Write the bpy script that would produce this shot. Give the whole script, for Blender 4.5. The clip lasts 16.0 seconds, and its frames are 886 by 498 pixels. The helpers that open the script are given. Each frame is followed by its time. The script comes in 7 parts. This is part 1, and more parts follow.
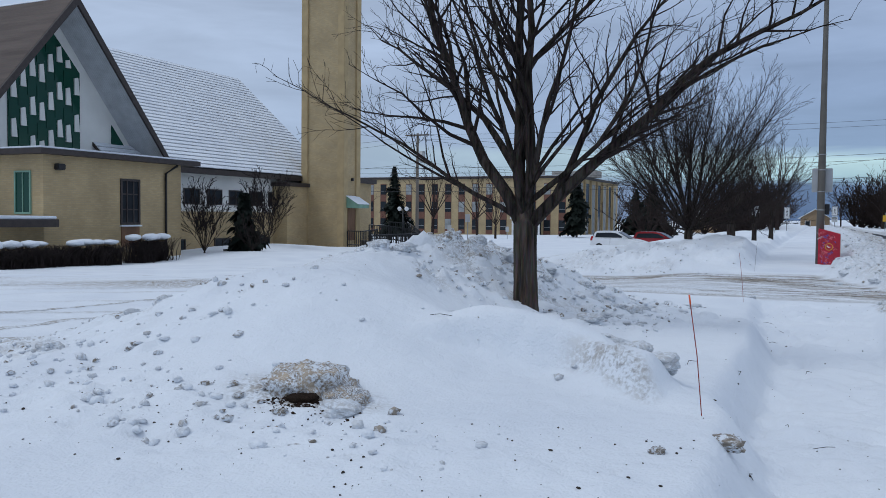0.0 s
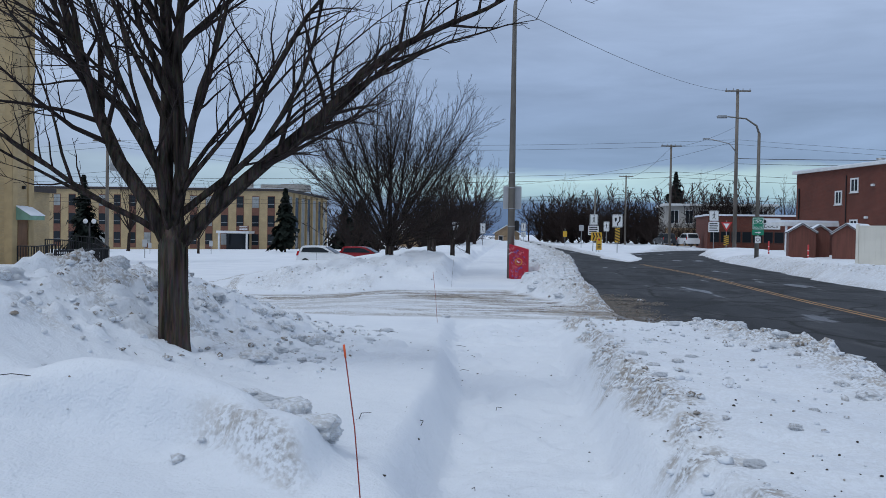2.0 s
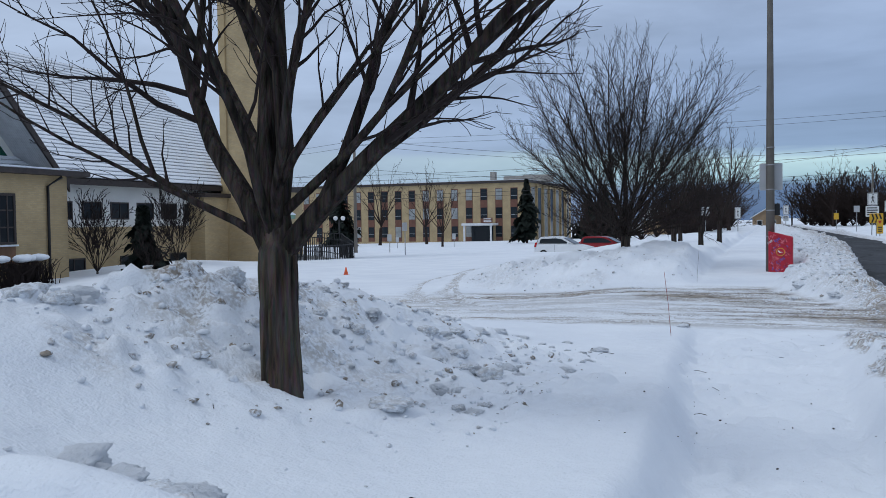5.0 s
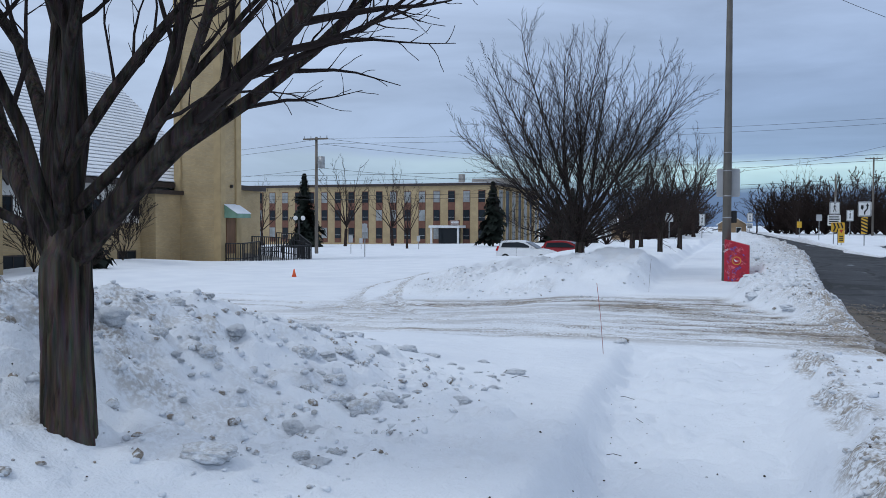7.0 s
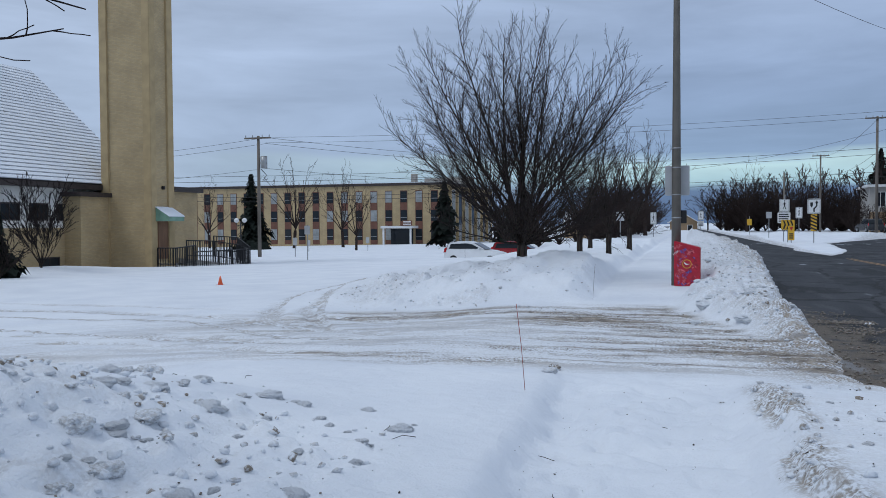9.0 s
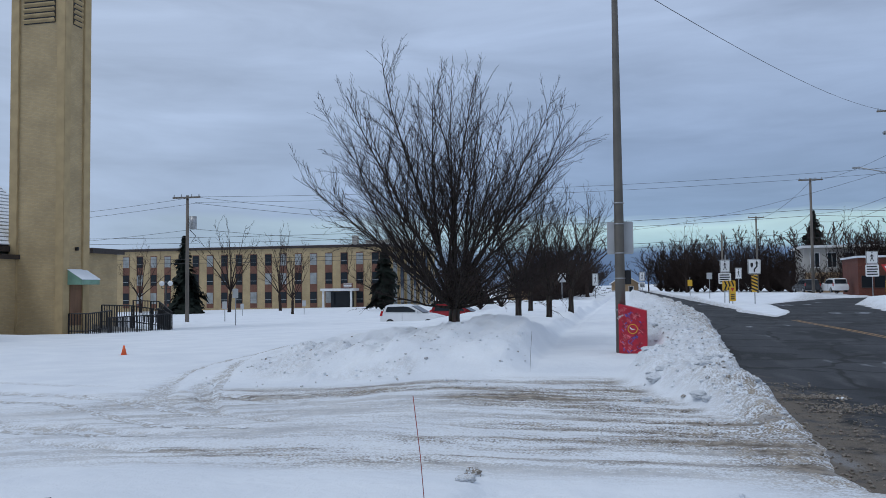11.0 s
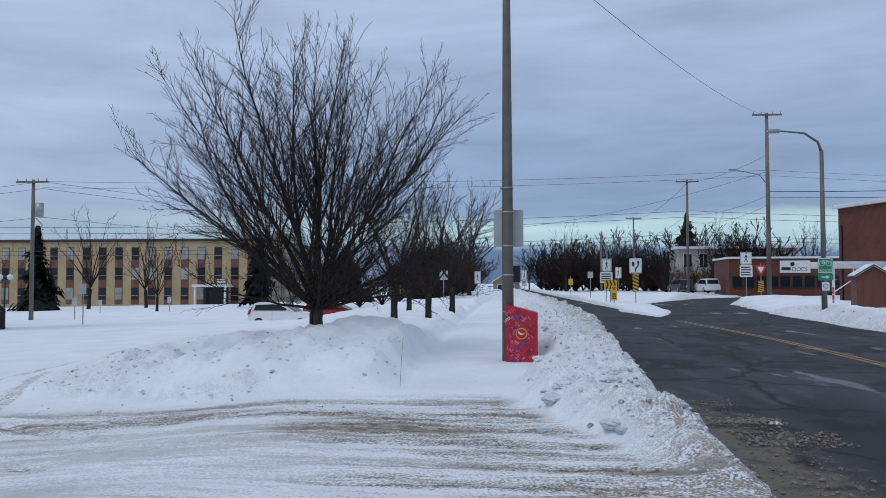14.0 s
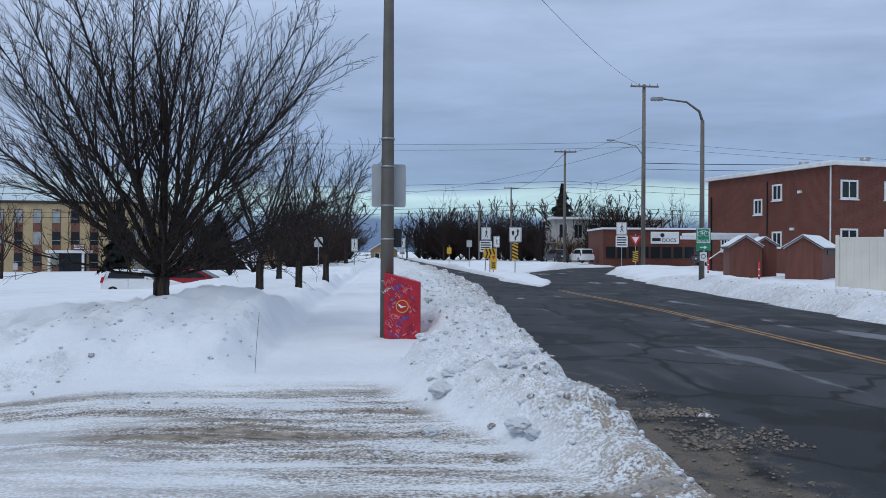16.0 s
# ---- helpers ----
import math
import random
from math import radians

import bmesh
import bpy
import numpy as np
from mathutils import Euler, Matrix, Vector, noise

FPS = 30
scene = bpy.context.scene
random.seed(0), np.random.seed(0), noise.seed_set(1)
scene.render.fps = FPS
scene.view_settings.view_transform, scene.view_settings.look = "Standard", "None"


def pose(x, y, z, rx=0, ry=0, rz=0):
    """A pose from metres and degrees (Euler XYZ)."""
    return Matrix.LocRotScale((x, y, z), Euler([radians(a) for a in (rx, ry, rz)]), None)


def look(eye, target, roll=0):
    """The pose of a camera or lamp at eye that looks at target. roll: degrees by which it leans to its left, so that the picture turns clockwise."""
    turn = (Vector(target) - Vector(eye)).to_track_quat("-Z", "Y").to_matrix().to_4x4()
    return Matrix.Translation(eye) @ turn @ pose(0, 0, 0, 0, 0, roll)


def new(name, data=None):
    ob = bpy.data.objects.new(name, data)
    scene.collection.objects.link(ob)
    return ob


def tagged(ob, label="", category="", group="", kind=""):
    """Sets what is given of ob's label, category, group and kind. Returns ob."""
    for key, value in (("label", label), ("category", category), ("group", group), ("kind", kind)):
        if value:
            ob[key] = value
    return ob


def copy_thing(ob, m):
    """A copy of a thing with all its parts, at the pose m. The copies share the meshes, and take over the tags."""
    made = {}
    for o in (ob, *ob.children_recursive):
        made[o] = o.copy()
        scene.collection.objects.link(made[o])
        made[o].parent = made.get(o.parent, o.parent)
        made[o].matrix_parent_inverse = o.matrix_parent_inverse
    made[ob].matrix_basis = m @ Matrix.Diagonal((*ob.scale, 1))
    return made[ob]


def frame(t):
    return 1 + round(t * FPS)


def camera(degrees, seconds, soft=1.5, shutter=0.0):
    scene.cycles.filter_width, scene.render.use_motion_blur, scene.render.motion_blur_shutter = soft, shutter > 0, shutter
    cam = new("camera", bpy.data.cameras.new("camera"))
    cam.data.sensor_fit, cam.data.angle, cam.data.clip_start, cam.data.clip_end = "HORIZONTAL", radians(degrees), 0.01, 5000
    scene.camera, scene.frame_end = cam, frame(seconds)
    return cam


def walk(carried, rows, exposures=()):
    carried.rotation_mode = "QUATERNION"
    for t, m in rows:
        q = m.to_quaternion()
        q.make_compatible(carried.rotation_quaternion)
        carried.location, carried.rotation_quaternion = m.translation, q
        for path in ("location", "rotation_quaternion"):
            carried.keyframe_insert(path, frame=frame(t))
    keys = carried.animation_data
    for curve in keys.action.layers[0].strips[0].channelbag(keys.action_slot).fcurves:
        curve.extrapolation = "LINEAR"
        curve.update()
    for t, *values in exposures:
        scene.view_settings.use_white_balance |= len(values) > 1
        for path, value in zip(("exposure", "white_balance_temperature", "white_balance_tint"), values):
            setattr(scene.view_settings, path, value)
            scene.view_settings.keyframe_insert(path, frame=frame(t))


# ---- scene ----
cam = camera(56.5, 16.0, soft=0.6)
PATH = [
    (0, (0.107, 1.711, 1.557), (-0.724, 3.528, 1.476), 0.6),
    (0.5, (0.063, 2.099, 1.605), (-0.718, 3.938, 1.532), 1.2),
    (1, (0.004, 2.529, 1.595), (-0.545, 4.451, 1.547), 1.3),
    (1.5, (0.061, 2.863, 1.598), (-0.277, 4.834, 1.555), 0.6),
    (2, (0.129, 3.289, 1.593), (-0.037, 5.282, 1.555), 0.9),
    (2.5, (0.136, 3.743, 1.602), (0.063, 5.741, 1.556), 0.8),
    (3, (0.189, 4.152, 1.578), (0.022, 6.143, 1.505), 0.3),
    (3.5, (0.176, 4.571, 1.587), (-0.237, 6.526, 1.493), 0.7),
    (4, (0.139, 5.044, 1.601), (-0.479, 6.944, 1.517), 0.4),
    (4.2, (0.13, 5.203, 1.627), (-0.538, 7.086, 1.538), -0.2),
    (6.3, (0.4, 6.459, 1.656), (-0.369, 8.305, 1.633), -0.7),
    (6.5, (0.439, 6.58, 1.674), (-0.328, 8.426, 1.646), -0.6),
    (7, (0.43, 6.994, 1.653), (-0.246, 8.876, 1.593), 0.2),
    (7.5, (0.478, 7.463, 1.653), (-0.106, 9.374, 1.568), -0.5),
    (8, (0.535, 7.927, 1.679), (-0.049, 9.838, 1.578), -0.5),
    (8.5, (0.465, 8.452, 1.718), (-0.12, 10.362, 1.616), -0.3),
    (8.7, (0.465, 8.658, 1.741), (-0.117, 10.569, 1.651), -0.3),
    (10.8, (0.408, 10.989, 1.715), (-0.066, 12.93, 1.802), -0.8),
    (11, (0.365, 11.166, 1.734), (-0.079, 13.114, 1.823), -0.6),
    (11.5, (0.335, 11.668, 1.702), (-0.042, 13.63, 1.791), -0.4),
    (12, (0.303, 12.175, 1.735), (-0.059, 14.141, 1.813), -1.2),
    (12.5, (0.244, 12.626, 1.744), (-0.038, 14.605, 1.807), -1.6),
    (13, (0.27, 13.113, 1.732), (0.071, 15.103, 1.798), -1.1),
    (13.5, (0.225, 13.663, 1.703), (0.044, 15.653, 1.779), -0.3),
    (14, (0.184, 14.212, 1.715), (0.018, 16.203, 1.796), -0.1),
    (14.5, (0.208, 14.81, 1.729), (0.051, 16.801, 1.825), 0.2),
    (15, (0.15, 15.332, 1.713), (0.097, 17.33, 1.787), 0.8),
    (15.5, (0.172, 15.882, 1.664), (0.229, 17.882, 1.681), 0.2),
    (16, (0.138, 16.439, 1.651), (0.268, 18.435, 1.657), 0.4),
]
walk(cam, [(t, look(eye, target, roll)) for t, eye, target, roll in PATH],
     exposures=[(0, -0.16), (4, -0.14), (6.5, -0.02), (7, 0.0), (8.5, -0.1), (11, -0.17), (13, -0.13), (15.5, -0.06), (16, -0.02)])

# ---- light: overcast winter sky, brighter overhead, a clear strip low over the road ----
world = bpy.data.worlds.new("overcast_sky")
scene.world = world
world.use_nodes = True
wn, wl = world.node_tree.nodes, world.node_tree.links
wn.clear()


def wnode(kind, **values):
    n = wn.new(kind)
    for k, v in values.items():
        n.inputs[k].default_value = v
    return n


sky = wn.new("ShaderNodeTexSky")
sky.sky_type, sky.sun_disc = "NISHITA", False
sky.sun_elevation, sky.sun_rotation = radians(35), radians(120)
sky.dust_density, sky.ozone_density = 2.0, 2.0
geo = wn.new("ShaderNodeTexCoord")
sep = wn.new("ShaderNodeSeparateXYZ")
wl.new(geo.outputs["Generated"], sep.inputs[0])
stretch = wn.new("ShaderNodeMapping")
stretch.inputs["Scale"].default_value = (1.6, 1.6, 9.0)
wl.new(geo.outputs["Generated"], stretch.inputs[0])
clouds = wnode("ShaderNodeTexNoise", Scale=2.2, Detail=6.0, Roughness=0.55, Distortion=0.4)
wl.new(stretch.outputs[0], clouds.inputs["Vector"])
wobble = wnode("ShaderNodeMath")
wobble.operation = "MULTIPLY_ADD"
wobble.inputs[1].default_value, wobble.inputs[2].default_value = 0.05, -0.025
wl.new(clouds.outputs[0], wobble.inputs[0])
height = wn.new("ShaderNodeMath")
height.operation = "ADD"
wl.new(sep.outputs[2], height.inputs[0])
wl.new(wobble.outputs[0], height.inputs[1])
# colour of the cloud deck by elevation
deck = wn.new("ShaderNodeValToRGB")
ramp = deck.color_ramp
ramp.elements[0].position, ramp.elements[0].color = 0.0, (0.13, 0.21, 0.38, 1)
ramp.elements[1].position, ramp.elements[1].color = 1.0, (0.58, 0.66, 0.80, 1)
for p, c in ((0.036, (0.15, 0.24, 0.41, 1)), (0.048, (0.44, 0.66, 0.76, 1)), (0.072, (0.54, 0.76, 0.83, 1)),
             (0.086, (0.27, 0.39, 0.59, 1)), (0.15, (0.325, 0.445, 0.67, 1)), (0.3, (0.425, 0.54, 0.76, 1)), (0.5, (0.53, 0.635, 0.82, 1))):
    e = ramp.elements.new(p)
    e.color = c
wl.new(height.outputs[0], deck.inputs[0])
# away from the road's end the strip closes
east = wn.new("ShaderNodeMapRange")
east.inputs["From Min"].default_value, east.inputs["From Max"].default_value = -0.62, -0.05
wl.new(sep.outputs[0], east.inputs[0])
plain = wn.new("ShaderNodeValToRGB")
plain.color_ramp.elements[0].color = (0.42, 0.54, 0.74, 1)
plain.color_ramp.elements[1].color = (0.58, 0.66, 0.80, 1)
e = plain.color_ramp.elements.new(0.3)
e.color = (0.48, 0.59, 0.79, 1)
wl.new(height.outputs[0], plain.inputs[0])
mixed = wn.new("ShaderNodeMix")
mixed.data_type = "RGBA"
wl.new(east.outputs[0], mixed.inputs["Factor"])
wl.new(plain.outputs[0], mixed.inputs["A"])
wl.new(deck.outputs[0], mixed.inputs["B"])
shade = wn.new("ShaderNodeMapRange")
shade.inputs["From Min"].default_value, shade.inputs["From Max"].default_value = 0.3, 0.7
shade.inputs["To Min"].default_value, shade.inputs["To Max"].default_value = 0.84, 1.12
wl.new(clouds.outputs[0], shade.inputs[0])
scaled = wn.new("ShaderNodeVectorMath")
scaled.operation = "SCALE"
wl.new(mixed.outputs["Result"], scaled.inputs[0])
wl.new(shade.outputs[0], scaled.inputs["Scale"])
bg1 = wnode("ShaderNodeBackground", Strength=0.004)
wl.new(sky.outputs[0], bg1.inputs[0])
bg2 = wnode("ShaderNodeBackground", Strength=0.97)
wl.new(scaled.outputs[0], bg2.inputs[0])
both = wn.new("ShaderNodeAddShader")
wl.new(bg1.outputs[0], both.inputs[0])
wl.new(bg2.outputs[0], both.inputs[1])
out = wn.new("ShaderNodeOutputWorld")
wl.new(both.outputs[0], out.inputs[0])

sun = new("sun", bpy.data.lights.new("sun", "SUN"))
sun.data.energy, sun.data.angle, sun.data.color = 0.85, radians(20), (0.93, 0.97, 1.0)
sun.matrix_world = look((-17, 4, 34), (0, 20, 0))


# ---- materials ----
def nodes_of(name):
    m = bpy.data.materials.new(name)
    m.use_nodes = True
    return m, m.node_tree.nodes, m.node_tree.links, m.node_tree.nodes["Principled BSDF"]


def surface(name, colour, rough=0.7, metal=0.0, scale=6.0, vary=0.18, bump=0.2, fine=60.0, stretch=(1, 1, 1), dirt=None, spec=0.5):
    """A plain surface with variation at two scales, grain and relief, and random tone per object."""
    m, n, l, b = nodes_of(name)
    tc = n.new("ShaderNodeTexCoord")
    mp = n.new("ShaderNodeMapping")
    mp.inputs["Scale"].default_value = stretch
    l.new(tc.outputs["Object"], mp.inputs[0])
    big, small = n.new("ShaderNodeTexNoise"), n.new("ShaderNodeTexNoise")
    big.inputs["Scale"].default_value, big.inputs["Detail"].default_value = scale, 4
    small.inputs["Scale"].default_value, small.inputs["Detail"].default_value = fine, 3
    for t in (big, small):
        l.new(mp.outputs[0], t.inputs["Vector"])
    ramp = n.new("ShaderNodeValToRGB")
    dark = [c * (1 - vary) for c in colour] if dirt is None else dirt
    ramp.color_ramp.elements[0].position, ramp.color_ramp.elements[0].color = 0.3, (*dark, 1)
    ramp.color_ramp.elements[1].position, ramp.color_ramp.elements[1].color = 0.65, (*[min(1, c * (1 + vary * 0.5)) for c in colour], 1)
    l.new(big.outputs[0], ramp.inputs[0])
    mix = n.new("ShaderNodeMix")
    mix.data_type, mix.blend_type = "RGBA", "MULTIPLY"
    mix.inputs["Factor"].default_value = vary
    l.new(ramp.outputs[0], mix.inputs["A"])
    l.new(small.outputs["Color"], mix.inputs["B"])
    l.new(mix.outputs["Result"], b.inputs["Base Color"])
    b.inputs["Roughness"].default_value, b.inputs["Metallic"].default_value = rough, metal
    b.inputs["Specular IOR Level"].default_value = spec
    if bump:
        bp = n.new("ShaderNodeBump")
        bp.inputs["Strength"].default_value, bp.inputs["Distance"].default_value = bump, 0.02
        l.new(small.outputs[0], bp.inputs["Height"])
        l.new(bp.outputs[0], b.inputs["Normal"])
    return m


def bricks(name, c1, c2, mortar, width=0.22, row=0.075, bump=0.3):
    """Brickwork laid in courses on upright walls of any direction."""
    m, n, l, b = nodes_of(name)
    tc, sp, cb, nm = n.new("ShaderNodeTexCoord"), n.new("ShaderNodeSeparateXYZ"), n.new("ShaderNodeCombineXYZ"), n.new("ShaderNodeMath")
    l.new(tc.outputs["Object"], sp.inputs[0])
    nm.operation = "ADD"
    l.new(sp.outputs[0], nm.inputs[0])
    l.new(sp.outputs[1], nm.inputs[1])
    l.new(nm.outputs[0], cb.inputs[0])
    l.new(sp.outputs[2], cb.inputs[1])
    t = n.new("ShaderNodeTexBrick")
    t.inputs["Color1"].default_value, t.inputs["Color2"].default_value, t.inputs["Mortar"].default_value = (*c1, 1), (*c2, 1), (*mortar, 1)
    t.inputs["Scale"].default_value, t.inputs["Brick Width"].default_value, t.inputs["Row Height"].default_value = 1.0, width, row
    t.inputs["Mortar Size"].default_value = 0.007
    l.new(cb.outputs[0], t.inputs["Vector"])
    st = n.new("ShaderNodeTexNoise")
    st.inputs["Scale"].default_value, st.inputs["Detail"].default_value = 0.6, 5
    l.new(tc.outputs["Object"], st.inputs["Vector"])
    rm = n.new("ShaderNodeMapRange")
    rm.inputs["From Min"].default_value, rm.inputs["From Max"].default_value, rm.inputs["To Min"].default_value, rm.inputs["To Max"].default_value = 0.3, 0.7, 0.8, 1.08
    l.new(st.outputs[0], rm.inputs[0])
    sc = n.new("ShaderNodeVectorMath")
    sc.operation = "SCALE"
    l.new(t.outputs[0], sc.inputs[0])
    l.new(rm.outputs[0], sc.inputs["Scale"])
    l.new(sc.outputs[0], b.inputs["Base Color"])
    b.inputs["Roughness"].default_value = 0.85
    bp = n.new("ShaderNodeBump")
    bp.inputs["Strength"].default_value, bp.inputs["Distance"].default_value = bump, 0.01
    bp.invert = True
    l.new(t.outputs["Fac"], bp.inputs["Height"])
    l.new(bp.outputs[0], b.inputs["Normal"])
    return m


def snow_material(name, dirty, grain=7.0, small=1.0, tan=1.0):
    """Snow with grain and dirt; the dirt's spread comes from the ground's own data."""
    m, n, l, b = nodes_of(name)
    tc = n.new("ShaderNodeTexCoord")
    big, mid, fine, speck = (n.new("ShaderNodeTexNoise") for _ in range(4))
    for t, s, d in ((big, 0.7, 4), (mid, grain, 6), (fine, 55.0 * small, 4), (speck, 34.0 * small, 5)):
        t.inputs["Scale"].default_value, t.inputs["Detail"].default_value = s, d
        l.new(tc.outputs["Object"], t.inputs["Vector"])
    white = n.new("ShaderNodeValToRGB")
    white.color_ramp.elements[0].position, white.color_ramp.elements[0].color = 0.3, (0.705, 0.745, 0.80, 1)
    white.color_ramp.elements[1].position, white.color_ramp.elements[1].color = 0.7, (0.80, 0.835, 0.875, 1)
    l.new(big.outputs[0], white.inputs[0])
    brown = n.new("ShaderNodeValToRGB")
    brown.color_ramp.elements[0].position, brown.color_ramp.elements[0].color = 0.35, (0.12, 0.098, 0.078, 1)
    brown.color_ramp.elements[1].position, brown.color_ramp.elements[1].color = 0.7, (0.37 * tan, 0.325 * tan ** 0.85, 0.27 * tan ** 0.65, 1)
    l.new(mid.outputs[0], brown.inputs[0])
    mask = n.new("ShaderNodeMath")
    mask.operation = "MULTIPLY"
    if dirty == "island":
        isl, pw = n.new("ShaderNodeNewGeometry"), n.new("ShaderNodeMath")
        pw.operation = "POWER"
        pw.inputs[1].default_value = 2.2
        l.new(isl.outputs["Random Per Island"], pw.inputs[0])
        l.new(pw.outputs[0], mask.inputs[0])
    elif dirty == "ground":
        at = n.new("ShaderNodeAttribute")
        at.attribute_name = "dirt"
        l.new(at.outputs["Fac"], mask.inputs[0])
    else:
        mask.inputs[0].default_value = dirty
    grit = n.new("ShaderNodeMix")
    grit.inputs["Factor"].default_value = 0.58
    l.new(mid.outputs[0], grit.inputs["A"])
    l.new(speck.outputs[0], grit.inputs["B"])
    spread = n.new("ShaderNodeMapRange")
    spread.inputs["From Min"].default_value, spread.inputs["From Max"].default_value = 0.43, 0.57
    spread.inputs["To Min"].default_value, spread.inputs["To Max"].default_value = 0.02, 1.5
    l.new(grit.outputs["Result"], spread.inputs[0])
    l.new(spread.outputs[0], mask.inputs[1])
    mask.use_clamp = True
    streaky = None
    if dirty == "ground":
        tr, ln = n.new("ShaderNodeAttribute"), n.new("ShaderNodeAttribute")
        tr.attribute_name, ln.attribute_name = "tracked", "lane"
        sp, cb = n.new("ShaderNodeSeparateXYZ"), n.new("ShaderNodeCombineXYZ")
        l.new(tc.outputs["Object"], sp.inputs[0])
        l.new(ln.outputs["Fac"], cb.inputs[0])
        short = n.new("ShaderNodeMath")
        short.operation = "MULTIPLY"
        short.inputs[1].default_value = 0.10
        l.new(sp.outputs[0], short.inputs[0])
        l.new(short.outputs[0], cb.inputs[1])
        st = n.new("ShaderNodeTexNoise")
        st.inputs["Scale"].default_value, st.inputs["Detail"].default_value, st.inputs["Roughness"].default_value = 1.7, 11, 0.72
        l.new(cb.outputs[0], st.inputs["Vector"])
        mixed2 = n.new("ShaderNodeMath")
        mixed2.operation = "MULTIPLY_ADD"
        mixed2.inputs[1].default_value = 0.36
        l.new(speck.outputs[0], mixed2.inputs[0])
        l.new(st.outputs[0], mixed2.inputs[2])
        sm = n.new("ShaderNodeMapRange")
        sm.inputs["From Min"].default_value, sm.inputs["From Max"].default_value = 0.62, 0.735
        sm.inputs["To Min"].default_value, sm.inputs["To Max"].default_value = 0.08, 1.0
        l.new(mixed2.outputs[0], sm.inputs[0])
        tm = n.new("ShaderNodeMath")
        tm.operation = "MULTIPLY"
        l.new(sm.outputs[0], tm.inputs[0])
        l.new(tr.outputs["Fac"], tm.inputs[1])
        streaky = n.new("ShaderNodeMath")
        streaky.operation = "MAXIMUM"
        l.new(tm.outputs[0], streaky.inputs[0])
        l.new(mask.outputs[0], streaky.inputs[1])
    mix = n.new("ShaderNodeMix")
    mix.data_type = "RGBA"
    l.new((streaky or mask).outputs[0], mix.inputs["Factor"])
    l.new(white.outputs[0], mix.inputs["A"])
    l.new(brown.outputs[0], mix.inputs["B"])
    l.new(mix.outputs["Result"], b.inputs["Base Color"])
    b.inputs["Roughness"].default_value, b.inputs["Specular IOR Level"].default_value = 0.75, 0.25
    add = n.new("ShaderNodeMath")
    add.operation = "MULTIPLY_ADD"
    add.inputs[1].default_value = 0.35
    l.new(fine.outputs[0], add.inputs[0])
    l.new(mid.outputs[0], add.inputs[2])
    bp = n.new("ShaderNodeBump")
    bp.inputs["Strength"].default_value, bp.inputs["Distance"].default_value = 0.8, 0.035
    l.new(add.outputs[0], bp.inputs["Height"])
    l.new(bp.outputs[0], b.inputs["Normal"])
    return m


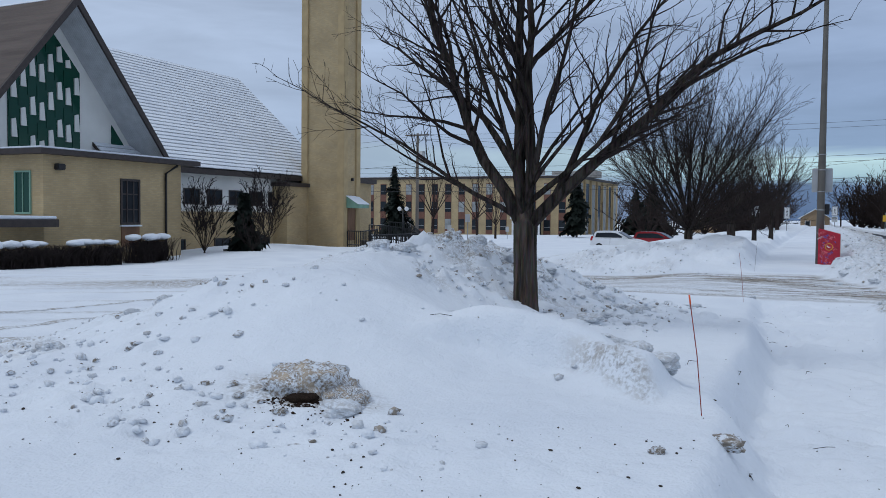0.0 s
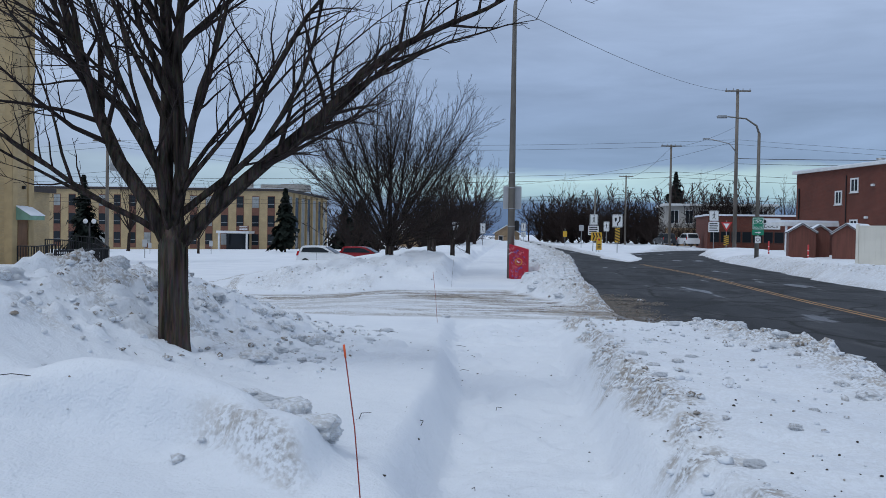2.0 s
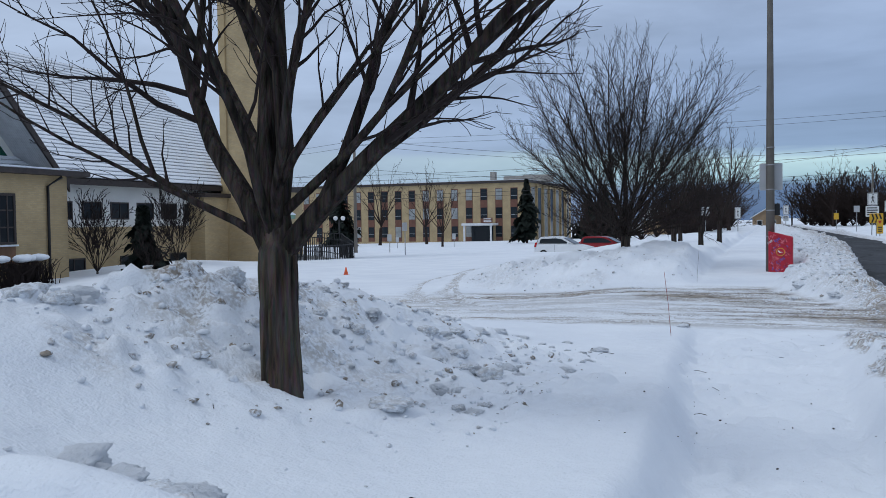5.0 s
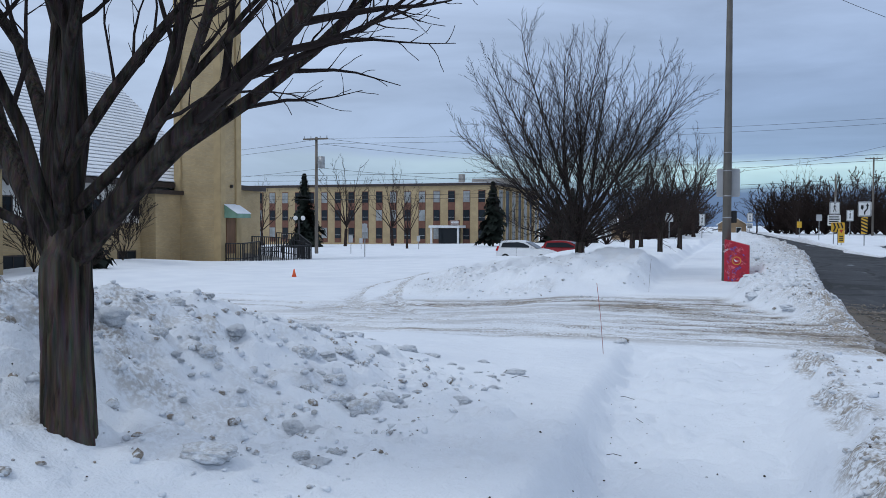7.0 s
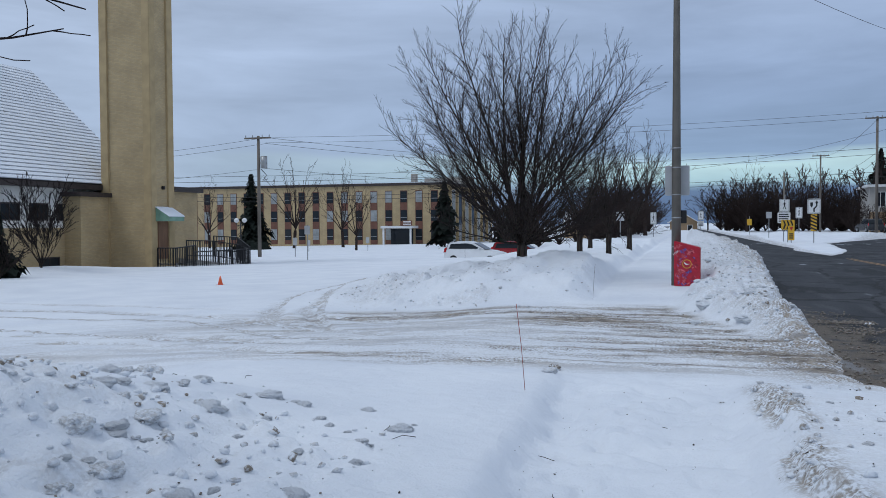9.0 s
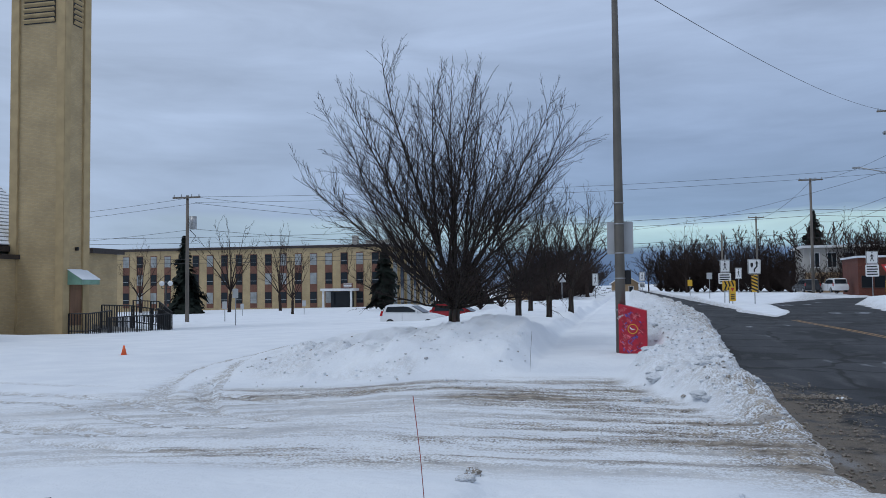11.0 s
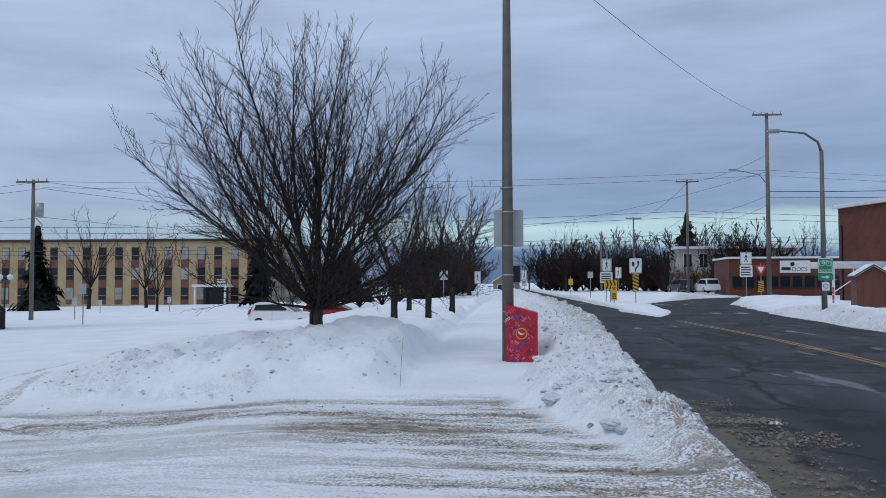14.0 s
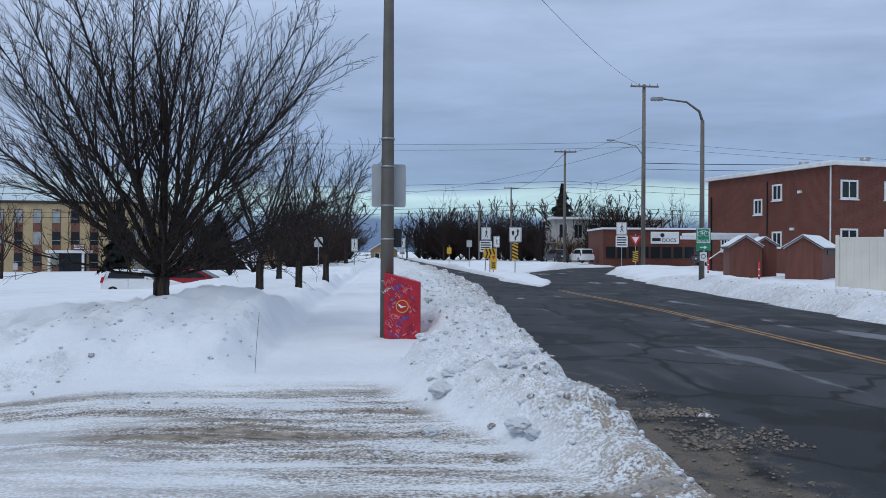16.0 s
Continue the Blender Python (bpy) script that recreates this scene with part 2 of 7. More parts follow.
def asphalt_material():
    """Worn wet asphalt with patches, long cracks, damp films and salt dust."""
    m, n, l, b = nodes_of("asphalt")
    tc = n.new("ShaderNodeTexCoord")
    mp = n.new("ShaderNodeMapping")
    mp.inputs["Scale"].default_value = (1.0, 0.28, 1.0)
    l.new(tc.outputs["Object"], mp.inputs[0])
    patch, grain, dust = (n.new("ShaderNodeTexNoise") for _ in range(3))
    for t, s, d in ((patch, 0.55, 5), (grain, 90.0, 2), (dust, 1.6, 6)):
        t.inputs["Scale"].default_value, t.inputs["Detail"].default_value = s, d
    l.new(mp.outputs[0], patch.inputs["Vector"])
    l.new(tc.outputs["Object"], grain.inputs["Vector"])
    l.new(mp.outputs[0], dust.inputs["Vector"])
    base = n.new("ShaderNodeValToRGB")
    base.color_ramp.elements[0].position, base.color_ramp.elements[0].color = 0.38, (0.020, 0.022, 0.026, 1)
    base.color_ramp.elements[1].position, base.color_ramp.elements[1].color = 0.68, (0.050, 0.053, 0.060, 1)
    l.new(patch.outputs[0], base.inputs[0])
    tar = n.new("ShaderNodeTexNoise")
    tar.inputs["Scale"].default_value, tar.inputs["Detail"].default_value = 0.35, 7
    l.new(tc.outputs["Object"], tar.inputs["Vector"])
    hard = n.new("ShaderNodeMapRange")
    hard.inputs["From Min"].default_value, hard.inputs["From Max"].default_value, hard.inputs["To Max"].default_value = 0.55, 0.57, 0.75
    l.new(tar.outputs[0], hard.inputs[0])
    tarred = n.new("ShaderNodeMix")
    tarred.data_type = "RGBA"
    tarred.inputs["B"].default_value = (0.008, 0.009, 0.010, 1)
    l.new(hard.outputs[0], tarred.inputs["Factor"])
    l.new(base.outputs[0], tarred.inputs["A"])
    salt = n.new("ShaderNodeMapRange")
    salt.inputs["From Min"].default_value, salt.inputs["From Max"].default_value, salt.inputs["To Max"].default_value = 0.56, 0.68, 0.6
    l.new(dust.outputs[0], salt.inputs[0])
    mix = n.new("ShaderNodeMix")
    mix.data_type = "RGBA"
    mix.inputs["B"].default_value = (0.075, 0.078, 0.083, 1)
    l.new(salt.outputs[0], mix.inputs["Factor"])
    l.new(tarred.outputs["Result"], mix.inputs["A"])
    warp = n.new("ShaderNodeMix")
    warp.data_type = "RGBA"
    warp.blend_type = "ADD"
    warp.inputs["Factor"].default_value = 0.8
    l.new(tc.outputs["Object"], warp.inputs["A"])
    l.new(dust.outputs["Color"], warp.inputs["B"])
    cr = n.new("ShaderNodeTexVoronoi")
    cr.feature = "DISTANCE_TO_EDGE"
    cr.inputs["Scale"].default_value = 0.33
    l.new(warp.outputs["Result"], cr.inputs["Vector"])
    line = n.new("ShaderNodeMapRange")
    line.inputs["From Min"].default_value, line.inputs["From Max"].default_value = 0.008, 0.03
    l.new(cr.outputs["Distance"], line.inputs[0])
    crack = n.new("ShaderNodeMix")
    crack.data_type = "RGBA"
    crack.inputs["A"].default_value = (0.009, 0.009, 0.010, 1)
    l.new(line.outputs[0], crack.inputs["Factor"])
    l.new(mix.outputs["Result"], crack.inputs["B"])
    sx, kx, ky, edge = n.new("ShaderNodeSeparateXYZ"), n.new("ShaderNodeMapRange"), n.new("ShaderNodeMapRange"), n.new("ShaderNodeMath")
    l.new(tc.outputs["Object"], sx.inputs[0])
    kx.inputs["From Min"].default_value, kx.inputs["From Max"].default_value, kx.inputs["To Min"].default_value, kx.inputs["To Max"].default_value = 2.2, 4.6, 0.30, -0.18
    l.new(sx.outputs[0], kx.inputs[0])
    ky.inputs["From Min"].default_value, ky.inputs["From Max"].default_value, ky.inputs["To Min"].default_value, ky.inputs["To Max"].default_value = 24, 31, 0.0, -0.25
    l.new(sx.outputs[1], ky.inputs[0])
    edge.operation = "ADD"
    l.new(kx.outputs[0], edge.inputs[0])
    l.new(ky.outputs[0], edge.inputs[1])
    mud = n.new("ShaderNodeTexNoise")
    mud.inputs["Scale"].default_value, mud.inputs["Detail"].default_value, mud.inputs["Roughness"].default_value = 2.2, 9, 0.7
    l.new(tc.outputs["Object"], mud.inputs["Vector"])
    total, cut = n.new("ShaderNodeMath"), n.new("ShaderNodeMapRange")
    total.operation = "ADD"
    l.new(edge.outputs[0], total.inputs[0])
    l.new(mud.outputs[0], total.inputs[1])
    cut.inputs["From Min"].default_value, cut.inputs["From Max"].default_value, cut.inputs["To Max"].default_value = 0.56, 0.72, 0.9
    l.new(total.outputs[0], cut.inputs[0])
    slush = n.new("ShaderNodeMix")
    slush.data_type = "RGBA"
    slush.inputs["B"].default_value = (0.13, 0.108, 0.085, 1)
    l.new(cut.outputs[0], slush.inputs["Factor"])
    l.new(crack.outputs["Result"], slush.inputs["A"])
    agg = n.new("ShaderNodeMapRange")
    agg.inputs["From Min"].default_value, agg.inputs["From Max"].default_value, agg.inputs["To Min"].default_value, agg.inputs["To Max"].default_value = 0.3, 0.7, 0.65, 1.35
    l.new(grain.outputs[0], agg.inputs[0])
    grainy = n.new("ShaderNodeVectorMath")
    grainy.operation = "SCALE"
    l.new(slush.outputs["Result"], grainy.inputs[0])
    l.new(agg.outputs[0], grainy.inputs["Scale"])
    l.new(grainy.outputs[0], b.inputs["Base Color"])
    wet = n.new("ShaderNodeMapRange")
    wet.inputs["From Min"].default_value, wet.inputs["From Max"].default_value = 0.635, 0.665
    wet.inputs["To Min"].default_value, wet.inputs["To Max"].default_value = 0.8, 0.3
    l.new(patch.outputs[0], wet.inputs[0])
    l.new(wet.outputs[0], b.inputs["Roughness"])
    b.inputs["Specular IOR Level"].default_value = 0.28
    bp = n.new("ShaderNodeBump")
    bp.inputs["Strength"].default_value, bp.inputs["Distance"].default_value = 0.35, 0.01
    l.new(grain.outputs[0], bp.inputs["Height"])
    l.new(bp.outputs[0], b.inputs["Normal"])
    return m


def glass_material(name, tint=(0.02, 0.025, 0.03)):
    m, n, l, b = nodes_of(name)
    b.inputs["Base Color"].default_value = (*tint, 1)
    b.inputs["Roughness"].default_value = 0.06
    b.inputs["IOR"].default_value, b.inputs["Specular IOR Level"].default_value = 1.5, 0.22
    return m


M = {
    "snow": snow_material("snow", "ground"),
    "clod": snow_material("snow_clod", 0.26, 2.2, 0.16),
    "crumb": snow_material("snow_crumb", "island", 14.0),
    "track": snow_material("tracked_snow", 0.5, 6.0, 0.6),
    "clean": snow_material("roof_snow", 0.0),
    "dirty": snow_material("dirty_ice", 0.95, 1.3, 0.12),
    "asphalt": asphalt_material(),
    "yellow_line": surface("yellow_paint", (0.40, 0.22, 0.075), 0.7, vary=0.6, scale=3, fine=20),
    "bark": surface("bark", (0.066, 0.053, 0.046), 0.95, scale=24, vary=0.7, bump=1.0, fine=60, stretch=(1, 1, 0.09), dirt=(0.011, 0.009, 0.008), spec=0.1),
    "trunk_bark": surface("furrowed_bark", (0.105, 0.084, 0.070), 0.95, scale=17, vary=0.75, bump=1.0, fine=48, stretch=(1, 1, 0.09), dirt=(0.012, 0.010, 0.009), spec=0.1),
    "twig": surface("twig_bark", (0.030, 0.022, 0.021), 0.9, vary=0.35, bump=0, spec=0.2),
    "fartwig": surface("far_twig_bark", (0.052, 0.038, 0.034), 0.95, vary=0.4, bump=0, spec=0.1),
    "needle": surface("needles", (0.012, 0.019, 0.014), 0.8, vary=0.5, bump=0, scale=2, spec=0.2),
    "buff": bricks("buff_brick", (0.43, 0.315, 0.165), (0.49, 0.365, 0.20), (0.38, 0.31, 0.20)),
    "buff_smooth": surface("buff_rib", (0.46, 0.34, 0.18), 0.85, scale=1.5, vary=0.16),
    "red_brick": bricks("red_brick", (0.15, 0.036, 0.020), (0.105, 0.027, 0.017), (0.16, 0.085, 0.065)),
    "stucco": surface("white_stucco", (0.74, 0.74, 0.71), 0.9, scale=0.8, vary=0.08, fine=25),
    "soffit": surface("grey_boards", (0.50, 0.52, 0.54), 0.7, scale=2, vary=0.15),
    "brown_trim": surface("dark_brown_trim", (0.045, 0.033, 0.030), 0.6, vary=0.3),
    "shingle": surface("brown_shingles", (0.13, 0.10, 0.085), 0.9, scale=1.2, vary=0.3, bump=0.6, fine=14, stretch=(0.25, 1, 3)),
    "glass": glass_material("window_glass"),
    "green_glass": glass_material("green_glass", (0.012, 0.06, 0.042)),
    "green_metal": surface("green_awning", (0.20, 0.36, 0.27), 0.5, scale=2, vary=0.2),
    "black_metal": surface("black_metal", (0.012, 0.012, 0.014), 0.5, vary=0.2, bump=0.05),
    "spandrel": surface("red_brown_panel", (0.17, 0.07, 0.045), 0.7, scale=2, vary=0.2),
    "grey_blind": surface("window_blind", (0.33, 0.35, 0.35), 0.8, scale=1, vary=0.25),
    "white_paint": surface("white_paint", (0.74, 0.75, 0.75), 0.6, scale=2, vary=0.12),
    "wood": surface("brown_door", (0.22, 0.11, 0.055), 0.6, scale=3, vary=0.35, stretch=(1, 1, 0.2)),
    "pole_wood": surface("weathered_pole", (0.20, 0.175, 0.15), 0.9, scale=4, vary=0.35, stretch=(1, 1, 0.1)),
    "pole_steel": surface("brown_grey_steel", (0.16, 0.145, 0.125), 0.55, metal=0.2, scale=2, vary=0.25, bump=0.08),
    "zinc": surface("galvanised_steel", (0.38, 0.39, 0.40), 0.45, metal=0.6, scale=3, vary=0.2, bump=0.05),
    "sign_back": surface("aluminium_sign", (0.48, 0.49, 0.50), 0.5, metal=0.3, scale=2, vary=0.12, bump=0.03),
    "sign_white": surface("white_sign", (0.78, 0.79, 0.79), 0.5, scale=2, vary=0.08, bump=0.02),
    "sign_black": surface("black_sign_paint", (0.015, 0.015, 0.016), 0.5, vary=0.2, bump=0),
    "sign_yellow": surface("yellow_sign", (0.72, 0.42, 0.03), 0.5, vary=0.1, bump=0),
    "sign_green": surface("green_sign", (0.01, 0.24, 0.13), 0.5, vary=0.1, bump=0),
    "sign_red": surface("red_sign", (0.55, 0.03, 0.03), 0.5, vary=0.1, bump=0),
    "sign_blue": surface("blue_sign", (0.03, 0.10, 0.36), 0.5, vary=0.1, bump=0),
    "box_red": surface("red_vinyl_wrap", (0.52, 0.012, 0.035), 0.4, scale=5, vary=0.25, bump=0.03),
    "box_dark": surface("dark_red_print", (0.27, 0.008, 0.03), 0.4, scale=5, vary=0.2, bump=0.03),
    "box_pink": surface("pink_print", (0.75, 0.16, 0.20), 0.4, scale=5, vary=0.2, bump=0.03),
    "box_blue": surface("blue_print", (0.05, 0.10, 0.45), 0.4, scale=5, vary=0.2, bump=0.03),
    "orange": surface("orange_plastic", (0.85, 0.13, 0.03), 0.5, vary=0.1, bump=0),
    "stake_red": surface("red_fibreglass", (0.32, 0.035, 0.02), 0.5, vary=0.25, bump=0),
    "stake_grey": surface("grey_fibreglass", (0.13, 0.10, 0.10), 0.5, vary=0.25, bump=0),
    "car_white": surface("white_car_paint", (0.78, 0.79, 0.80), 0.25, scale=1, vary=0.06, bump=0),
    "car_dark": surface("dark_car_paint", (0.03, 0.032, 0.036), 0.25, scale=1, vary=0.1, bump=0),
    "car_red": surface("red_car_paint", (0.30, 0.02, 0.025), 0.25, scale=1, vary=0.1, bump=0),
    "tyre": surface("tyre_rubber", (0.018, 0.018, 0.019), 0.85, vary=0.2),
    "rim": surface("alloy_rim", (0.45, 0.46, 0.47), 0.35, metal=0.8, vary=0.1, bump=0),
    "lamp_red": surface("tail_light_red", (0.42, 0.01, 0.012), 0.2, vary=0.1, bump=0),
    "lamp_white": surface("milky_globe", (0.75, 0.76, 0.76), 0.3, vary=0.05, bump=0),
    "shed": surface("red_brown_shed_boards", (0.16, 0.055, 0.038), 0.75, scale=2, vary=0.2, stretch=(4, 4, 0.4)),
    "fence": surface("cream_vinyl", (0.66, 0.63, 0.55), 0.5, scale=1, vary=0.08, bump=0.05),
    "cable": surface("black_cable", (0.02, 0.02, 0.022), 0.6, vary=0.1, bump=0),
    "concrete": surface("weathered_concrete", (0.36, 0.34, 0.31), 0.9, scale=2, vary=0.25),
    "tan": surface("tan_siding", (0.36, 0.25, 0.15), 0.85, scale=1, vary=0.2),
    "pale": surface("pale_render", (0.42, 0.40, 0.37), 0.85, scale=1, vary=0.15),
    "block": snow_material("crusted_ice", 0.72, 3.0, 0.5, 1.5),
    "earth": surface("dark_earth", (0.062, 0.041, 0.030), 0.95, scale=12, vary=0.5, bump=0.8, spec=0.1),
    "slush": surface("brown_slush", (0.24, 0.205, 0.17), 0.6, scale=30, vary=0.4, bump=0.4),
    "grit": surface("dark_grit", (0.06, 0.048, 0.04), 0.9, vary=0.4, bump=0),
}


# ---- mesh helpers ----
class Mesh:
    """Collects vertices and faces of one part."""

    def __init__(self):
        self.v, self.f = [], []

    def add(self, verts, faces):
        o = len(self.v)
        self.v += [tuple(p) for p in verts]
        self.f += [tuple(i + o for i in f) for f in faces]
        return self

    def box(self, x0, y0, z0, x1, y1, z1):
        return self.add([(x0, y0, z0), (x1, y0, z0), (x1, y1, z0), (x0, y1, z0), (x0, y0, z1), (x1, y0, z1), (x1, y1, z1), (x0, y1, z1)],
                        [(3, 2, 1, 0), (4, 5, 6, 7), (0, 1, 5, 4), (1, 2, 6, 5), (2, 3, 7, 6), (3, 0, 4, 7)])

    def prism(self, poly, way):
        """A polygon of 3D points pushed along a vector."""
        n = len(poly)
        w = Vector(way)
        a = [Vector(p) for p in poly]
        side = [(i, (i + 1) % n, (i + 1) % n + n, i + n) for i in range(n)]
        return self.add(a + [p + w for p in a], [tuple(reversed(range(n))), tuple(range(n, 2 * n))] + side)

    def tube(self, pts, radii, sides=6, cap=True):
        pts = [Vector(p) for p in pts]
        if isinstance(radii, (int, float)):
            radii = [radii] * len(pts)
        o = len(self.v)
        ref = Vector((0.31, 0.17, 0.93)).normalized()
        for i, p in enumerate(pts):
            d = (pts[min(i + 1, len(pts) - 1)] - pts[max(i - 1, 0)]).normalized()
            if abs(d.dot(ref)) > 0.95:
                ref = Vector((0.9, 0.3, 0.1)).normalized()
            a = d.cross(ref).normalized()
            b = d.cross(a)
            for k in range(sides):
                t = 2 * math.pi * k / sides
                self.v.append(tuple(p + (a * math.cos(t) + b * math.sin(t)) * radii[i]))
        for i in range(len(pts) - 1):
            for k in range(sides):
                k2 = (k + 1) % sides
                self.f.append((o + i * sides + k, o + (i + 1) * sides + k, o + (i + 1) * sides + k2, o + i * sides + k2))
        if cap:
            self.f.append(tuple(o + k for k in range(sides)))
            e = o + (len(pts) - 1) * sides
            self.f.append(tuple(e + k for k in reversed(range(sides))))
        return self

    def data(self, name, smooth=False):
        me = bpy.data.meshes.new(name)
        me.from_pydata(self.v, [], self.f)
        if smooth:
            me.polygons.foreach_set("use_smooth", [True] * len(me.polygons))
        me.update()
        return me


def part(name, mesh, material, parent=None, label="", smooth=False, bevel=0.0):
    me = mesh.data(name, smooth)
    if bevel:
        bm = bmesh.new()
        bm.from_mesh(me)
        bmesh.ops.bevel(bm, geom=list(bm.edges), offset=bevel, segments=2, affect="EDGES", clamp_overlap=True)
        bm.to_mesh(me)
        bm.free()
    me.materials.append(M[material])
    ob = new(name, me)
    ob.parent = parent
    if label:
        tagged(ob, label)
    return ob


def thing(name, at, label, category, group="", kind="", turn=0.0):
    ob = new(name)
    ob.matrix_world = pose(*at, 0, 0, turn)
    ob.empty_display_size = 0.2
    return tagged(ob, label, category, group, kind)


# ---- smooth value noise on arrays ----
def lattice(ix, iy, seed):
    h = (ix.astype(np.int64) * 374761393 + iy.astype(np.int64) * 668265263 + seed * 1442695041) & 0xFFFFFFFF
    h = ((h ^ (h >> 13)) * 1274126177) & 0xFFFFFFFF
    return ((h ^ (h >> 16)) & 0xFFFF) / 65535.0


def value_noise(x, y, seed=0):
    ix, iy = np.floor(x), np.floor(y)
    fx, fy = x - ix, y - iy
    fx, fy = fx * fx * (3 - 2 * fx), fy * fy * (3 - 2 * fy)
    a, b = lattice(ix, iy, seed), lattice(ix + 1, iy, seed)
    c, d = lattice(ix, iy + 1, seed), lattice(ix + 1, iy + 1, seed)
    return (a + (b - a) * fx) * (1 - fy) + (c + (d - c) * fx) * fy - 0.5


def fbm(x, y, octaves, seed=0):
    s, w = 0.0, 1.0
    for o in range(octaves):
        s = s + w * value_noise(x * 2 ** o + 17.3 * o, y * 2 ** o - 9.1 * o, seed + o)
        w *= 0.5
    return s


def step(a, b, x):
    t = np.clip((x - a) / (b - a), 0, 1)
    return t * t * (3 - 2 * t)


# ---- the ground: one sheet of snow to the horizon ----
def line_distance(x, y, pts):
    best = np.full(np.shape(x), 1e9)
    for (x0, y0), (x1, y1) in zip(pts, pts[1:]):
        dx, dy = x1 - x0, y1 - y0
        t = np.clip(((x - x0) * dx + (y - y0) * dy) / (dx * dx + dy * dy), 0, 1)
        best = np.minimum(best, np.hypot(x - x0 - t * dx, y - y0 - t * dy))
    return best


def bump_at(x, y, cx, cy, rx, ry, h, power=2.0):
    return h * np.exp(-(((x - cx) / rx) ** 2 + ((y - cy) / ry) ** 2) ** (power / 2))


def road_mask(x, y):
    """Positive inside the ploughed roadway, in metres from its edge."""
    wob = 0.22 * fbm(x * 0.7, y * 0.7, 3, 50)
    left = 2.42 + 0.62 * step(26, 42, y) + 1.15 * (1 - step(16.0, 19.5, y))
    right = 12.2 + 2.0 * step(36, 60, y)
    main = np.minimum(np.minimum(x - left, right - x), 66 - y)
    far = np.minimum(2.1 - np.abs(x - 5.2 + 0.025 * (y - 60)), 400 - y) - 100 * (y < 50)
    bend = 3.3 - line_distance(x, y, [(9.5, 40), (11.0, 60), (14.5, 82), (22, 102), (40, 122), (75, 145)])
    isle = 1.6 * step(54, 66, y) - np.hypot((x - 7.6 - 0.08 * (y - 56)), 0) - 100 * (y < 53.5)
    return np.minimum(np.maximum(np.maximum(main, far), bend), -isle) + wob


def ploughed(x, y):
    """Bends the plan's own grid to the lie of the heap, the driveway and the second bank."""
    back = 1.6 * step(6.3, 9.6, y) * (1 - step(34, 52, y))
    wide = 0.27 * step(6.5, 9.5, y) * (1 - step(16, 22, y))
    return np.where(x < 0, x + wide * np.clip(x, -6, 0), x - 0.2 * np.clip(x, 0, 1) * (1 - step(16, 22, y))), y + back


